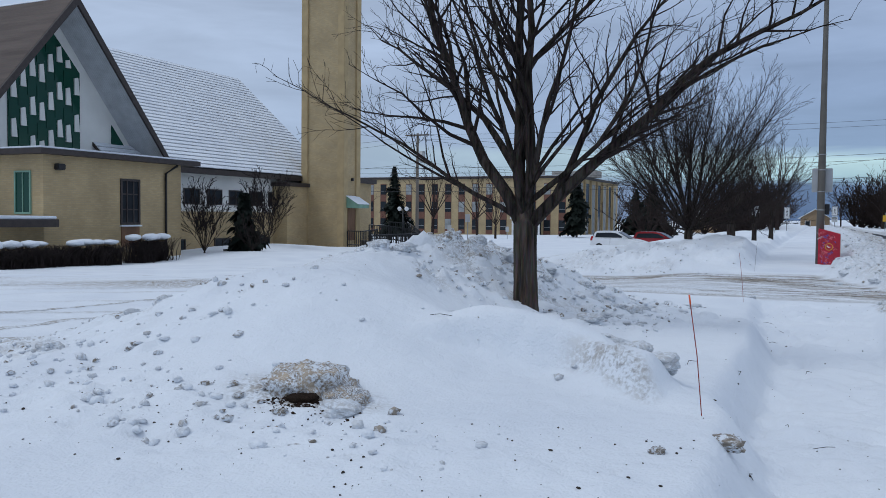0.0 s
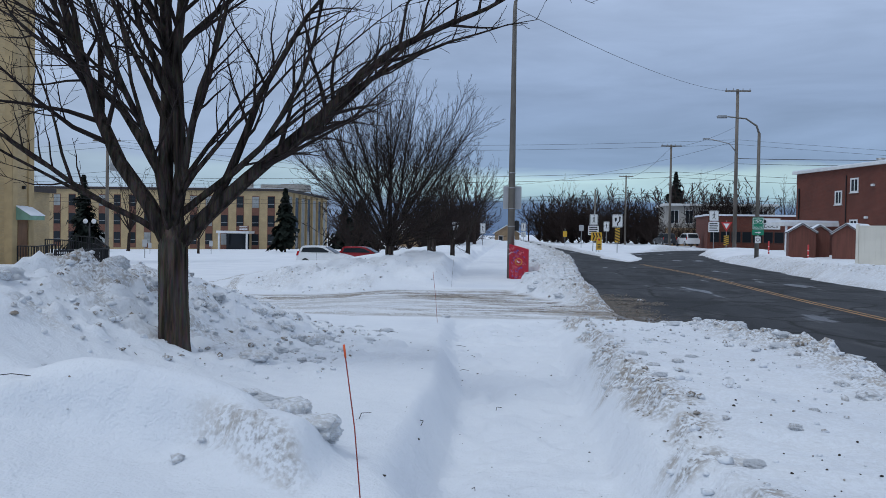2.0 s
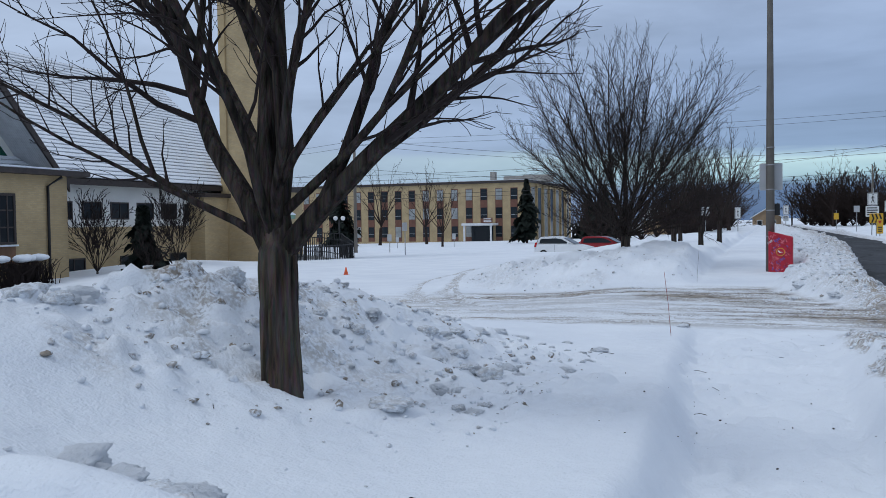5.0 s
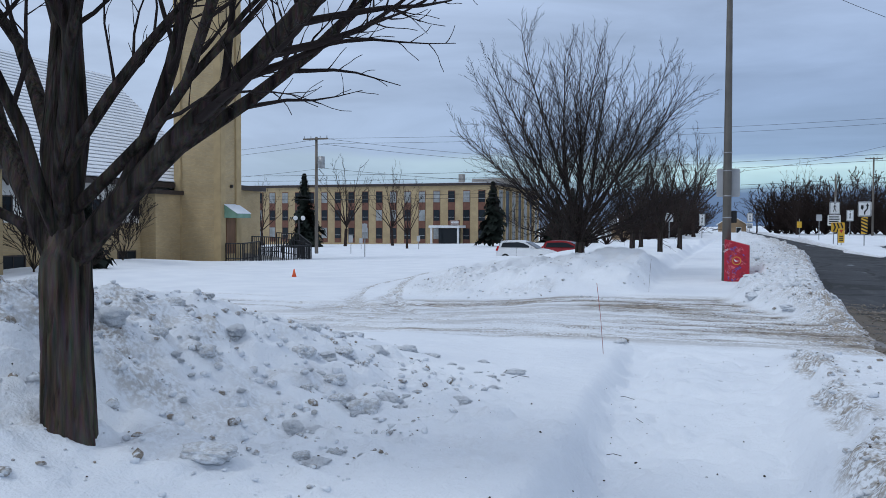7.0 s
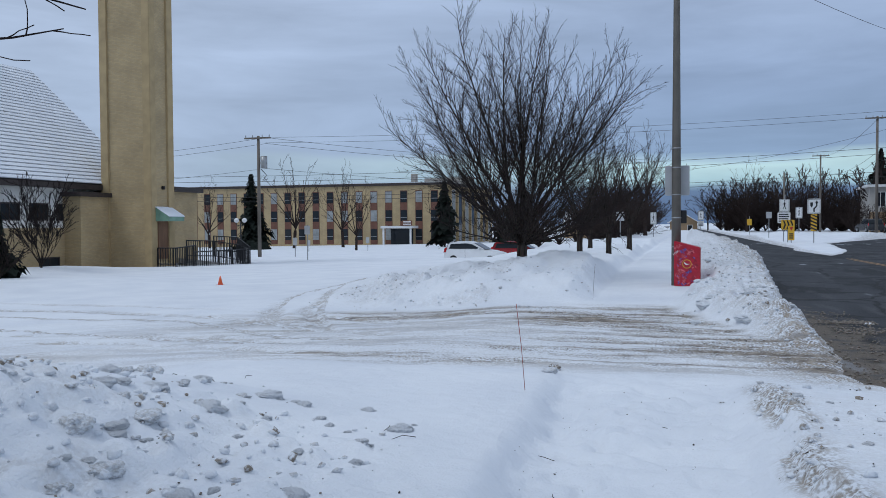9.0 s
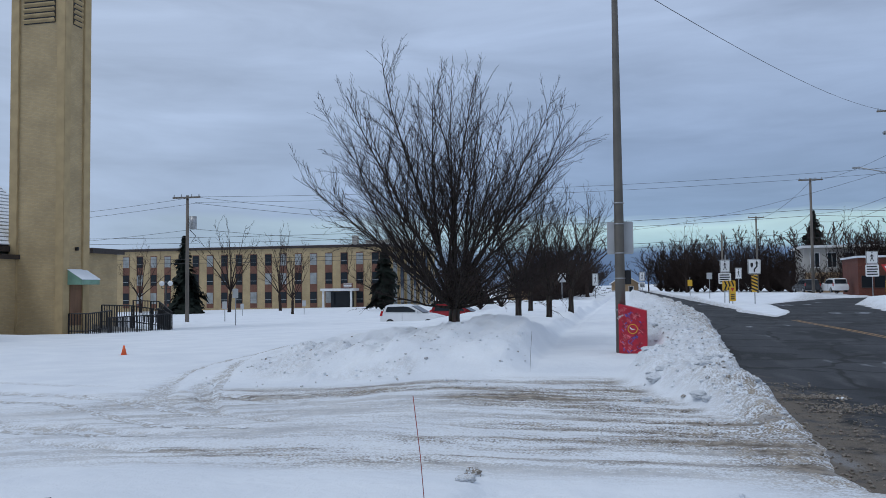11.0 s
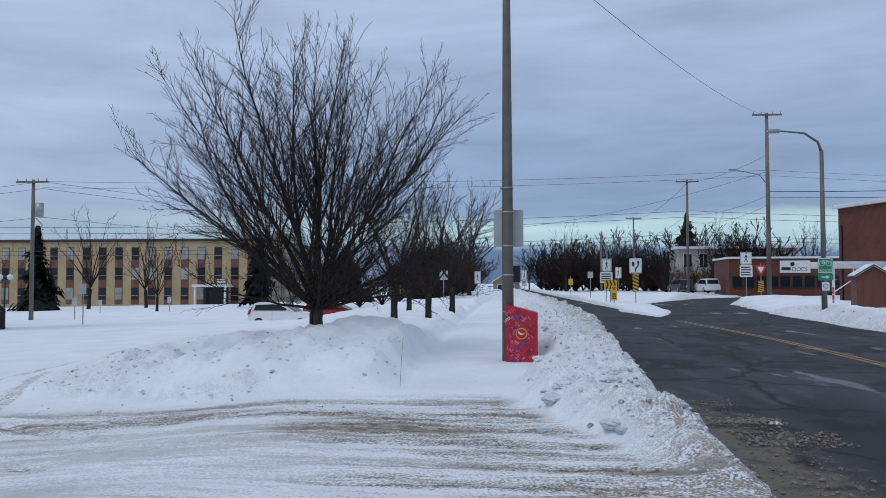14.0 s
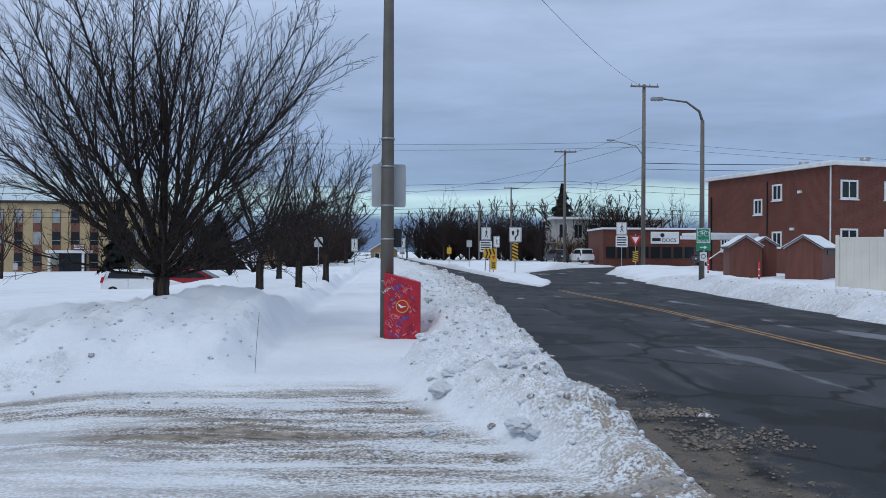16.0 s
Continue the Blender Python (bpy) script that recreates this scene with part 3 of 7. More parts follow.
def ground_parts(x0, y0):
    """Height, roughness of the ploughed lumps, and dirt."""
    x, y = ploughed(x0, y0)
    lot = step(5, 14, -x)
    z = -(0.016 * np.maximum(0, -x - 5) + 0.009 * np.clip(y - 20, -15, 220) * lot)
    z = np.where(x < -5, z, 0.0) + 0.04 * fbm(x * 0.35, y * 0.35, 3, 1)
    z = z - 0.16 * step(2.5, 5.5, -x) * step(20, 24, y) * (1 - step(34, 50, y))
    rough = np.zeros_like(x)
    dirt = np.zeros_like(x)
    near = 1 - step(18.6, 20.6, y)
    # trodden pavement, cut into the snow
    rim = -0.16 - 0.30 * step(6.5, 9.5, y) - 0.55 * step(12, 18.5, y)
    path = step(rim - 0.26, rim + 0.1, x + 0.06 * fbm(x * 3, y * 1.2, 2, 45)) * (1 - step(0.6, 0.85, x))
    z = z + near * (1 - path) * (0.13 + 0.22 * (1 - step(12, 18.5, y))) * step(-9, -5, x) - 0.035 * near * bump_at(x, y, rim + 0.22, y, 0.2, 1, 1.0)
    z = z + near * path * (0.07 * fbm(x * 4, y * 4, 3, 4) + 0.10 * np.minimum(fbm(x * 7, y * 5, 2, 44), 0) + 0.05 * fbm(x * 1.1, y * 0.7, 2, 7))
    # ploughed bank between pavement and road
    edge = 0.92 + 0.12 * fbm(y * 0.9, y * 0 + 3.0, 3, 8) + 0.10 * fbm(x * 4.5, y * 4.5, 3, 18)
    foot = 1 - step(18.2, 19.9, y + 0.5 * x - 0.5)
    b1 = step(edge - 0.06, edge + 0.08, x) * (1 - step(3.05, 3.65, x)) * foot
    z = z + b1 * (0.14 + 0.08 * step(2.3, 3.0, x) + 0.07 * fbm(x * 1.3, y * 1.3, 3, 11))
    wall = step(edge - 0.16, edge - 0.02, x) * foot * (1 - step(edge + 0.10, edge + 0.34, x))
    rough = np.maximum(rough, wall * 0.4)
    rough = np.maximum(rough, b1 * step(2.4, 2.9, x) * 0.9)
    rough = np.maximum(rough, b1 * 0.12)
    dirt = np.maximum(dirt, wall * 0.62 * step(-0.25, 0.2, fbm(x * 1.6, y * 1.6, 3, 90) + 0.10))
    dirt = np.maximum(dirt, b1 * (step(2.3, 3.0, x) * 0.5 + 0.07))
    # the big heap round the first tree
    heap = bump_at(x, y, -5.2, 11.4, 2.1, 1.6, 0.57, 2.8) + bump_at(x, y, -4.2, 8.6, 1.6, 2.0, 0.62, 2.4) + bump_at(x, y, -6.4, 9.6, 1.8, 2.2, 0.35, 2.4)
    heap = heap + bump_at(x, y, -5.0, 13.2, 1.5, 1.6, 0.38, 2.6) + bump_at(x, y, -3.4, 13.6, 1.6, 2.0, 0.22, 2.4)
    heap = heap + bump_at(x, y, -2.0, 8.6, 0.8, 0.42, 0.20, 2.6) + bump_at(x, y, -1.2, 7.9, 0.4, 0.4, 0.14, 2.6)
    heap = heap * (1 - 0.86 * step(-5.3, -3.3, x) * step(8.4, 11.6, y) * (1 - 0.6 * step(13.2, 15.0, y)))
    heap = heap + bump_at(x, y, -3.15, 7.2, 0.8, 0.55, 0.08, 2.6)
    heap = heap + bump_at(x, y, -4.9, 15.4, 1.5, 1.9, 0.40, 2.4) + bump_at(x, y, -4.4, 13.3, 1.1, 1.3, 0.22, 2.4) + bump_at(x, y, -3.75, 11.5, 0.95, 0.9, 0.14, 2.2)
    z = z + heap
    crust = bump_at(x, y, -5.1, 11.9, 1.7, 1.1, 1.2, 4.0) + bump_at(x, y, -4.6, 13.4, 1.6, 1.3, 0.9, 3.0)
    rubble = bump_at(x, y, -3.3, 13.8, 2.2, 2.0, 0.9, 3.0)
    dirt = np.maximum(dirt, bump_at(x, y, -6.6, 8.6, 1.4, 2.4, 0.45, 3.0) * step(0.0, 0.35, fbm(x * 2.0, y * 2.0, 3, 93)))
    skirt = bump_at(x, y, -6.4, 7.4, 2.3, 2.0, 0.75, 3.0) + bump_at(x, y, -3.2, 5.4, 2.4, 0.7, 0.6, 3.0)
    rough = np.maximum(rough, np.maximum(crust, np.maximum(rubble * 0.95, skirt * 0.8)))
    rough = np.maximum(rough, bump_at(x, y, -1.7, 8.2, 0.9, 0.35, 0.3, 3.0))
    dirt = np.maximum(dirt, crust * 0.42 * step(-0.05, 0.35, fbm(x * 2.2, y * 2.2, 3, 91)))
    dirt = np.maximum(dirt, rubble * 0.13 * step(0.0, 0.35, fbm(x * 1.5, y * 1.5, 3, 92)))
    dirt = np.maximum(dirt, bump_at(x, y, -2.85, 6.1, 0.45, 0.24, 0.9, 3.0))
    shelf = np.interp(x, [-3.2, -2.6, -2.2, -1.7, -1.25, -0.9], [7.7, 8.05, 8.35, 8.2, 7.75, 7.45]) + 0.20 * fbm(x * 2.0, y * 0 + 5.0, 2, 95) + 0.08 * fbm(x * 4.0, y * 4.0, 2, 96)
    on = step(-3.2, -2.5, x) * (1 - step(-1.0, -0.8, x))
    z = z + on * 0.17 * step(-0.10, 0.12, y - shelf) * (1 - step(0.3, 1.5, y - shelf))
    lip = on * step(-0.14, -0.02, y - shelf) * (1 - step(0.08, 0.2, y - shelf))
    rough = np.maximum(rough, lip * 0.5)
    dirt = np.maximum(dirt, lip * 0.45 * step(-1.9, -1.4, x))
    # driveway crossing the pavement, with curved tyre tracks
    mid = 24.2 - 0.010 * (x - 1.0) ** 2
    corner = step(22.6, 25.0, y) * step(1.82 - 1.7 * step(22.5, 29, y) - 0.35, 1.82 - 1.7 * step(22.5, 29, y) + 0.1, x)
    drive = step(4.4, 3.4, np.abs(y - mid)) * step(3.6, 2.4, x) * step(-26, -10, x) * (1 - corner)
    bow = y + 0.035 * np.minimum(x + 2.0, 0) ** 2 + 0.02 * (x + 1) + 0.35 * fbm(x * 0.12, y * 0.3, 2, 70)
    ruts = value_noise(bow * 2.6, x * 0.10, 21) + 0.6 * value_noise(bow * 5.0, x * 0.16, 22)
    z = z - drive * 0.02 + drive * (0.05 * ruts + 0.03 * fbm(bow * 5, x * 0.8, 3, 24))
    fade = step(-15, -4, x) * (0.8 + 0.2 * step(-1, 2, x))
    dirt = np.maximum(dirt, drive * fade * 0.18)
    dirt = np.maximum(dirt, bump_at(x, y, 2.2, 22.3, 1.2, 2.4, 0.95, 3.0))
    # further tracks over the yard
    for k, line in enumerate(([(-4.5, 23.7), (-8, 25.8), (-12, 27.2), (-20, 28.4)], [(-4.6, 25.3), (-8.2, 27.3), (-12, 28.7), (-20, 29.9)], [(-6.0, 24.6), (-8.2, 28), (-9.6, 36), (-10.4, 48)], [(-8.0, 26.0), (-9.9, 30), (-11.2, 37), (-12, 48)],
                              [(-5.5, 22.4), (-9, 23.2), (-15, 22.6), (-24, 20)], [(-5.5, 21.0), (-9, 21.7), (-15, 21.0), (-24, 18.4)])):
        d = line_distance(x, y, line) + 0.25 * fbm(x * 0.4, y * 0.4, 2, 30 + k)
        t = step(0.17, 0.09, np.abs(d))
        z = z - 0.05 * t
        dirt = np.maximum(dirt, 0.5 * t)
    left_lane = step(-6.0, -8.5, x) * step(22, 19, y) * step(2, 5, y)
    lane_ruts = value_noise((x * 0.55 - y * 0.83) * 1.9, (x * 0.83 + y * 0.55) * 0.07, 41)
    z = z + left_lane * 0.07 * lane_ruts
    dirt = np.maximum(dirt, left_lane * 0.75 * step(0.05, 0.4, lane_ruts))
    # bank and verge beyond the driveway
    front = 28.2 - 0.22 * np.minimum(x + 2.0, 0) * 0 + 0.8 * step(-5.5, -8.5, x) + 0.3 * fbm(x * 0.6, y * 0 + 1.0, 3, 33)
    v1 = (0.6 * step(0, 1.7, y - front) + 0.4 * step(1.2, 6.0, y - front)) * step(-11.5, -6.2, x) * (1 - step(-2.25, -1.55, x)) * (1 - step(60, 95, y) * 0.4)
    z = z + v1 * (0.62 - 0.12 * step(36, 44, y) + 0.36 * fbm(x * 0.42, y * 0.42, 3, 12) + 0.62 * np.abs(fbm(x * 1.1, y * 1.1, 4, 61)) * step(36, 32, y))
    face = step(0, 0.8, y - front) * (1 - step(2.2, 4.6, y - front)) * step(-9.5, -6.5, x) * (1 - step(-2.2, -1.6, x))
    face = face * (0.3 + 1.3 * step(-0.05, 0.3, fbm(x * 0.7, y * 0.7, 2, 36)))
    rough = np.maximum(rough, face)
    dirt = np.maximum(dirt, face * 0.12)
    z = z + bump_at(x, y, -4.0, 31.2, 1.5, 1.5, 0.14, 2.4)
    yard = step(-11.5, -7, x) * step(29, 34, y) * (1 - step(-2.25, -1.55, x))
    # second stretch of pavement
    z = z + step(28.5, 31.5, y) * step(-1.9, -1.5, x) * (1 - step(6, 8, x)) * (0.09 + 0.16 * step(30, 48, y))
    # second road bank, from a point at the driveway's corner
    in2 = 0.12 + 1.7 * (1 - step(22.5, 29, y)) + 0.75 * np.exp(-((y - 31.9) / 1.7) ** 2)
    outer = 2.35 + 0.62 * step(26, 42, y0)
    b2 = step(in2 - 0.1, in2 + 0.5, x) * (1 - step(outer - 0.35, outer + 0.25, x)) * step(22.4, 25.2, y)
    z = z + b2 * (0.33 + 0.10 * step(24, 30, y) + 0.20 * fbm(x * 1.3, y * 1.3, 4, 13))
    rough = np.maximum(rough, b2 * 1.3)
    dirt = np.maximum(dirt, b2 * (0.20 + 0.55 * (1 - step(23.0, 27.5, y)) + 0.5 * step(1.5, 2.6, x)))
    # far side of the road
    r3 = 12.5 + 2.0 * step(36, 60, y)
    b3 = step(r3 - 0.3, r3 + 0.7, x) * (1 - step(r3 + 1.8, r3 + 3.2, x)) * (1 - step(58, 66, y))
    z = z + b3 * (0.42 + 0.12 * fbm(x * 0.8, y * 0.8, 3, 14)) + 0.16 * step(r3, r3 + 2, x) * (1 - step(45, 120, x))
    rough = np.maximum(rough, b3 * 0.9)
    dirt = np.maximum(dirt, b3 * 0.34 * (1 - step(r3 + 0.8, r3 + 1.8, x)))
    z = z + bump_at(x, y, 20.5, 78, 3.5, 9, 0.55, 2.6) + bump_at(x, y, 8.6, 80, 1.6, 9, 0.22, 2.6) + bump_at(x, y, 9.8, 100, 3.0, 10, 0.75, 2.6)
    z = z + bump_at(x, y, 17, 103, 4, 8, 0.5, 2.6) + bump_at(x, y, 22, 59, 4, 5, 0.25, 2.6)
    z = z + bump_at(x, y, -24, 36, 6, 4, 0.32, 2.4) + bump_at(x, y, -30, 42, 3.0, 5, 0.45, 2.4)
    # roads lie bare
    rd = road_mask(x0, y0)
    slush = step(-0.9, 0.0, rd)
    dirt = np.maximum(dirt, 0.5 * step(-0.55, 0.0, rd))
    bare = step(-0.35, 0.15, rd)
    z = z * (1 - bare) - 0.16 * bare
    rough = rough * (1 - step(-0.1, 0.3, rd))
    # lumps
    z = z + rough * (0.10 * fbm(x * 2.6, y * 2.6, 3, 2) + 0.09 * fbm(x * 6.5, y * 6.5, 2, 62) + 0.10 * np.abs(fbm(x * 5, y * 5, 3, 6)))
    z = z + (1 - bare) * (0.022 * fbm(x * 1.4, y * 1.4, 3, 9) + 0.014 * fbm(x * 5.1, y * 5.1, 3, 3))
    worn = np.clip(0.55 + 0.8 * step(-0.25, 0.3, fbm(x * 0.28, bow * 0.75, 3, 63)), 0, 1.25)
    return z, rough, dirt, np.clip(drive * fade * worn, 0, 1) * (1 - bare), bow


def stations(fine0, fine1, gap, low, high, grow):
    mid = list(np.arange(fine0, fine1, gap))
    up, g = [mid[-1]], gap
    while up[-1] < high:
        g = min(g * grow, 120)
        up.append(up[-1] + g)
    dn, g = [mid[0]], gap
    while dn[-1] > low:
        g = min(g * grow, 120)
        dn.append(dn[-1] - g)
    return np.array(dn[:0:-1] + mid + up[1:])


gx = stations(-7.0, 3.9, 0.045, -1600, 1600, 1.055)
gy = stations(4.4, 18.6, 0.05, -400, 2600, 1.013)
GX, GY = np.meshgrid(gx, gy)
GZ, GR, GD, GT, GB = ground_parts(GX, GY)
rng = np.random.default_rng(4)
# frozen clods heaved up in the ploughed stretches
for zone, count in (((-8, -0.6, 5.0, 16.5), 4200), ((0.9, 3.9, 3.0, 18.0), 1500), ((0.2, 3.2, 21, 45), 1900), ((-9, -1.4, 25, 31), 500)):
    px, py = rng.uniform(zone[0], zone[1], count), rng.uniform(zone[2], zone[3], count)
    keep = ground_parts(px, py)[1] > rng.uniform(0.15, 1.0, count)
    for cx, cy in zip(px[keep], py[keep]):
        r = 0.035 + (0.05 if cy < 9.5 and cx < 0 else 0.09) * rng.random() ** 1.9
        i0, i1 = np.searchsorted(gx, (cx - 1.4 * r, cx + 1.4 * r))
        j0, j1 = np.searchsorted(gy, (cy - 1.4 * r, cy + 1.4 * r))
        if i1 - i0 < 2 or j1 - j0 < 2:
            continue
        sx, sy = GX[j0:j1, i0:i1] - cx, GY[j0:j1, i0:i1] - cy
        a, q = rng.uniform(0, 3.1), rng.uniform(0.6, 1.0)
        u, w = sx * math.cos(a) + sy * math.sin(a), (sy * math.cos(a) - sx * math.sin(a)) / q
        d = np.clip(1 - (u * u + w * w) / (r * r), 0, 1)
        GZ[j0:j1, i0:i1] += r * rng.choice([rng.uniform(0.25, 0.55), -0.45], p=[0.6, 0.4]) * d ** 0.5
me = bpy.data.meshes.new("ground")
nx, ny = len(gx), len(gy)
idx = np.arange(nx * ny).reshape(ny, nx)
quads = np.stack([idx[:-1, :-1], idx[:-1, 1:], idx[1:, 1:], idx[1:, :-1]], -1).reshape(-1, 4)
me.vertices.add(nx * ny)
me.vertices.foreach_set("co", np.stack([GX, GY, GZ], -1).ravel())
me.loops.add(quads.size)
me.loops.foreach_set("vertex_index", quads.ravel())
me.polygons.add(len(quads))
me.polygons.foreach_set("loop_start", np.arange(0, quads.size, 4))
me.update(calc_edges=True)
me.polygons.foreach_set("use_smooth", np.ones(len(quads), bool))
for key, values in (("dirt", np.clip(GD, 0, 1)), ("tracked", GT), ("lane", GB)):
    me.attributes.new(key, "FLOAT", "POINT").data.foreach_set("value", values.ravel())
me.materials.append(M["snow"])
ground = tagged(new("ground", me), "white trodden and ploughed snow with dirty crusts and tyre tracks", "snow ground", kind="structure")


def at_ground(x, y):
    """The ground's height on the finished sheet."""
    i = int(np.clip(np.searchsorted(gx, x) - 1, 0, nx - 2))
    j = int(np.clip(np.searchsorted(gy, y) - 1, 0, ny - 2))
    u, w = (x - gx[i]) / (gx[i + 1] - gx[i]), (y - gy[j]) / (gy[j + 1] - gy[j])
    return float((GZ[j, i] * (1 - u) + GZ[j, i + 1] * u) * (1 - w) + (GZ[j + 1, i] * (1 - u) + GZ[j + 1, i + 1] * u) * w)


road = Mesh()
road.add([(1.6, -60, -0.06), (16, -60, -0.06), (16, 70, -0.06), (30, 84, -0.06), (90, 130, -0.06), (90, 170, -0.06), (16, 170, -0.06), (8, 420, -0.06), (-12, 420, -0.06), (1.6, 60, -0.06)],
         [tuple(range(10))])
tagged(part("road", road, "asphalt"), "dark grey worn damp asphalt road with cracks and patches", "road", kind="structure")
for x0 in (7.76, 7.96):
    m = Mesh()
    ys = np.linspace(-20, 53, 40)
    m.add([(x0 + o + 0.35 * float(step(25, 40, y)) - 0.45 * float(step(40, 54, y)), y, -0.056) for y in ys for o in (0, 0.11)], [(2 * i, 2 * i + 1, 2 * i + 3, 2 * i + 2) for i in range(39)])
    tagged(part("road_line", m, "yellow_line"), "worn yellow painted centre line on the asphalt", "road marking", kind="structure")


def tyre_track(points, width, seed):
    """A pressed, greyish tyre track draped on the snow."""
    p = [Vector((*q, 0)) for q in points]
    p = [p[0] * 2 - p[1], *p, p[-1] * 2 - p[-2]]
    way = []
    for a, b, c, d in zip(p, p[1:], p[2:], p[3:]):
        n = max(2, int((c - b).length / 0.16))
        for k in range(n):
            u = k / n
            way.append(0.5 * (2 * b + (c - a) * u + (2 * a - 5 * b + 4 * c - d) * u * u + (3 * b - a - 3 * c + d) * u ** 3))
    rs = random.Random(seed)
    m, rows = Mesh(), []
    for i in range(1, len(way) - 1):
        t = (way[i + 1] - way[i - 1]).normalized()
        side = Vector((-t.y, t.x, 0))
        w = width * (0.5 + 0.16 * noise.noise(way[i] * 1.1) + rs.uniform(-0.08, 0.08)) * min(1.0, 0.25 * i, 0.25 * (len(way) - 1 - i))
        for k in (-1, -0.33, 0.33, 1):
            q = way[i] + side * w * k
            rows.append((q.x, q.y, at_ground(q.x, q.y) + (0.008 if abs(k) < 0.5 else 0.003)))
    n = len(rows) // 4
    m.add(rows, [(4 * i + k, 4 * i + k + 1, 4 * i + k + 5, 4 * i + k + 4) for i in range(n - 1) for k in range(3)])
    return tagged(part("tyre_track", m, "track", smooth=True), "greyish tyre track pressed into the yard's snow", "tyre track", kind="structure")


for k, line in enumerate(([(-17, 27.4), (-12.5, 26.8), (-10, 26.5), (-8.1, 25.4), (-6.2, 24.2), (-4.4, 23.7)], [(-17, 25.6), (-12.8, 25.7), (-9.7, 25.4), (-7.6, 24.0), (-6.0, 23.0), (-4.2, 22.6)],
                          [(-7.0, 24.8), (-8.1, 26.0), (-9.4, 29.2), (-10.8, 34.0), (-11.8, 41.0)], [(-6.6, 25.6), (-7.9, 28.3), (-9.3, 32.2), (-10.6, 37.0)], [(-17, 23.8), (-12, 23.6), (-8.2, 22.4), (-5.2, 21.8)],
                          [(-9.6, 6.4), (-9.9, 10.8), (-9.8, 13.0), (-9.2, 17.5)], [(-8.3, 6.2), (-8.6, 9.5), (-8.5, 11.6), (-7.9, 16.5)], [(-11.2, 6.5), (-11.6, 11.0), (-11.0, 18.0)])):
    tyre_track([(x, y - (1.5 if y > 18 else 0.8)) for x, y in line], (0.2, 0.2, 0.17, 0.17, 0.22, 0.22, 0.2, 0.2)[k], k)


# ---- trees ----
def bend(rs, start, way, length, segs, rise, jitter):
    pts, d = [Vector(start)], Vector(way).normalized()
    for i in range(segs):
        d = (d + Vector((rs.uniform(-1, 1), rs.uniform(-1, 1), rs.uniform(-1, 1))) * jitter + Vector((0, 0, rise))).normalized()
        pts.append(pts[-1] + d * (length / segs))
    return pts


def sprout(rs, out, pts, r0, level, top, spread, ratio, density, rise, thin):
    """Side shoots along a limb, and theirs in turn."""
    length = sum((b - a).length for a, b in zip(pts, pts[1:]))
    n = max(2, int(length * density[level]))
    for k in range(n):
        f = 0.22 + 0.78 * (k + rs.random()) / n
        i = min(int(f * (len(pts) - 1)), len(pts) - 2)
        u = f * (len(pts) - 1) - i
        p, d = pts[i].lerp(pts[i + 1], u), (pts[i + 1] - pts[i]).normalized()
        side = d.cross(Vector((rs.gauss(0, 1), rs.gauss(0, 1), rs.gauss(0, 1)))).normalized()
        w = d * math.cos(spread) + side * math.sin(spread) + Vector((0, 0, 0.22))
        if w.z < -0.1 and level < 1:
            w.z *= 0.3
        ln = length * ratio * (1.05 - 0.6 * f) * rs.uniform(0.6, 1.25)
        if ln < 0.08:
            continue
        r = max(thin, r0 * (1 - 0.75 * f) * 0.42)
        q = bend(rs, p, w, ln, 5 if level < 1 else 4 if level < 2 else 3, rise, 0.24)
        out[min(level + 1, 3)].append((q, r))
        if level + 1 < top:
            sprout(rs, out, q, r, level + 1, top, spread * 0.95, ratio * 1.02, density, rise, thin)


def limb_mesh(limbs, sides, thin, taper=0.14):
    m = Mesh()
    for pts, r in limbs:
        n = len(pts)
        m.tube(pts, [max(thin * 0.6, r * (1 - (1 - taper) * i / (n - 1)) ** 1.25) for i in range(n)], sides, cap=False)
    return m


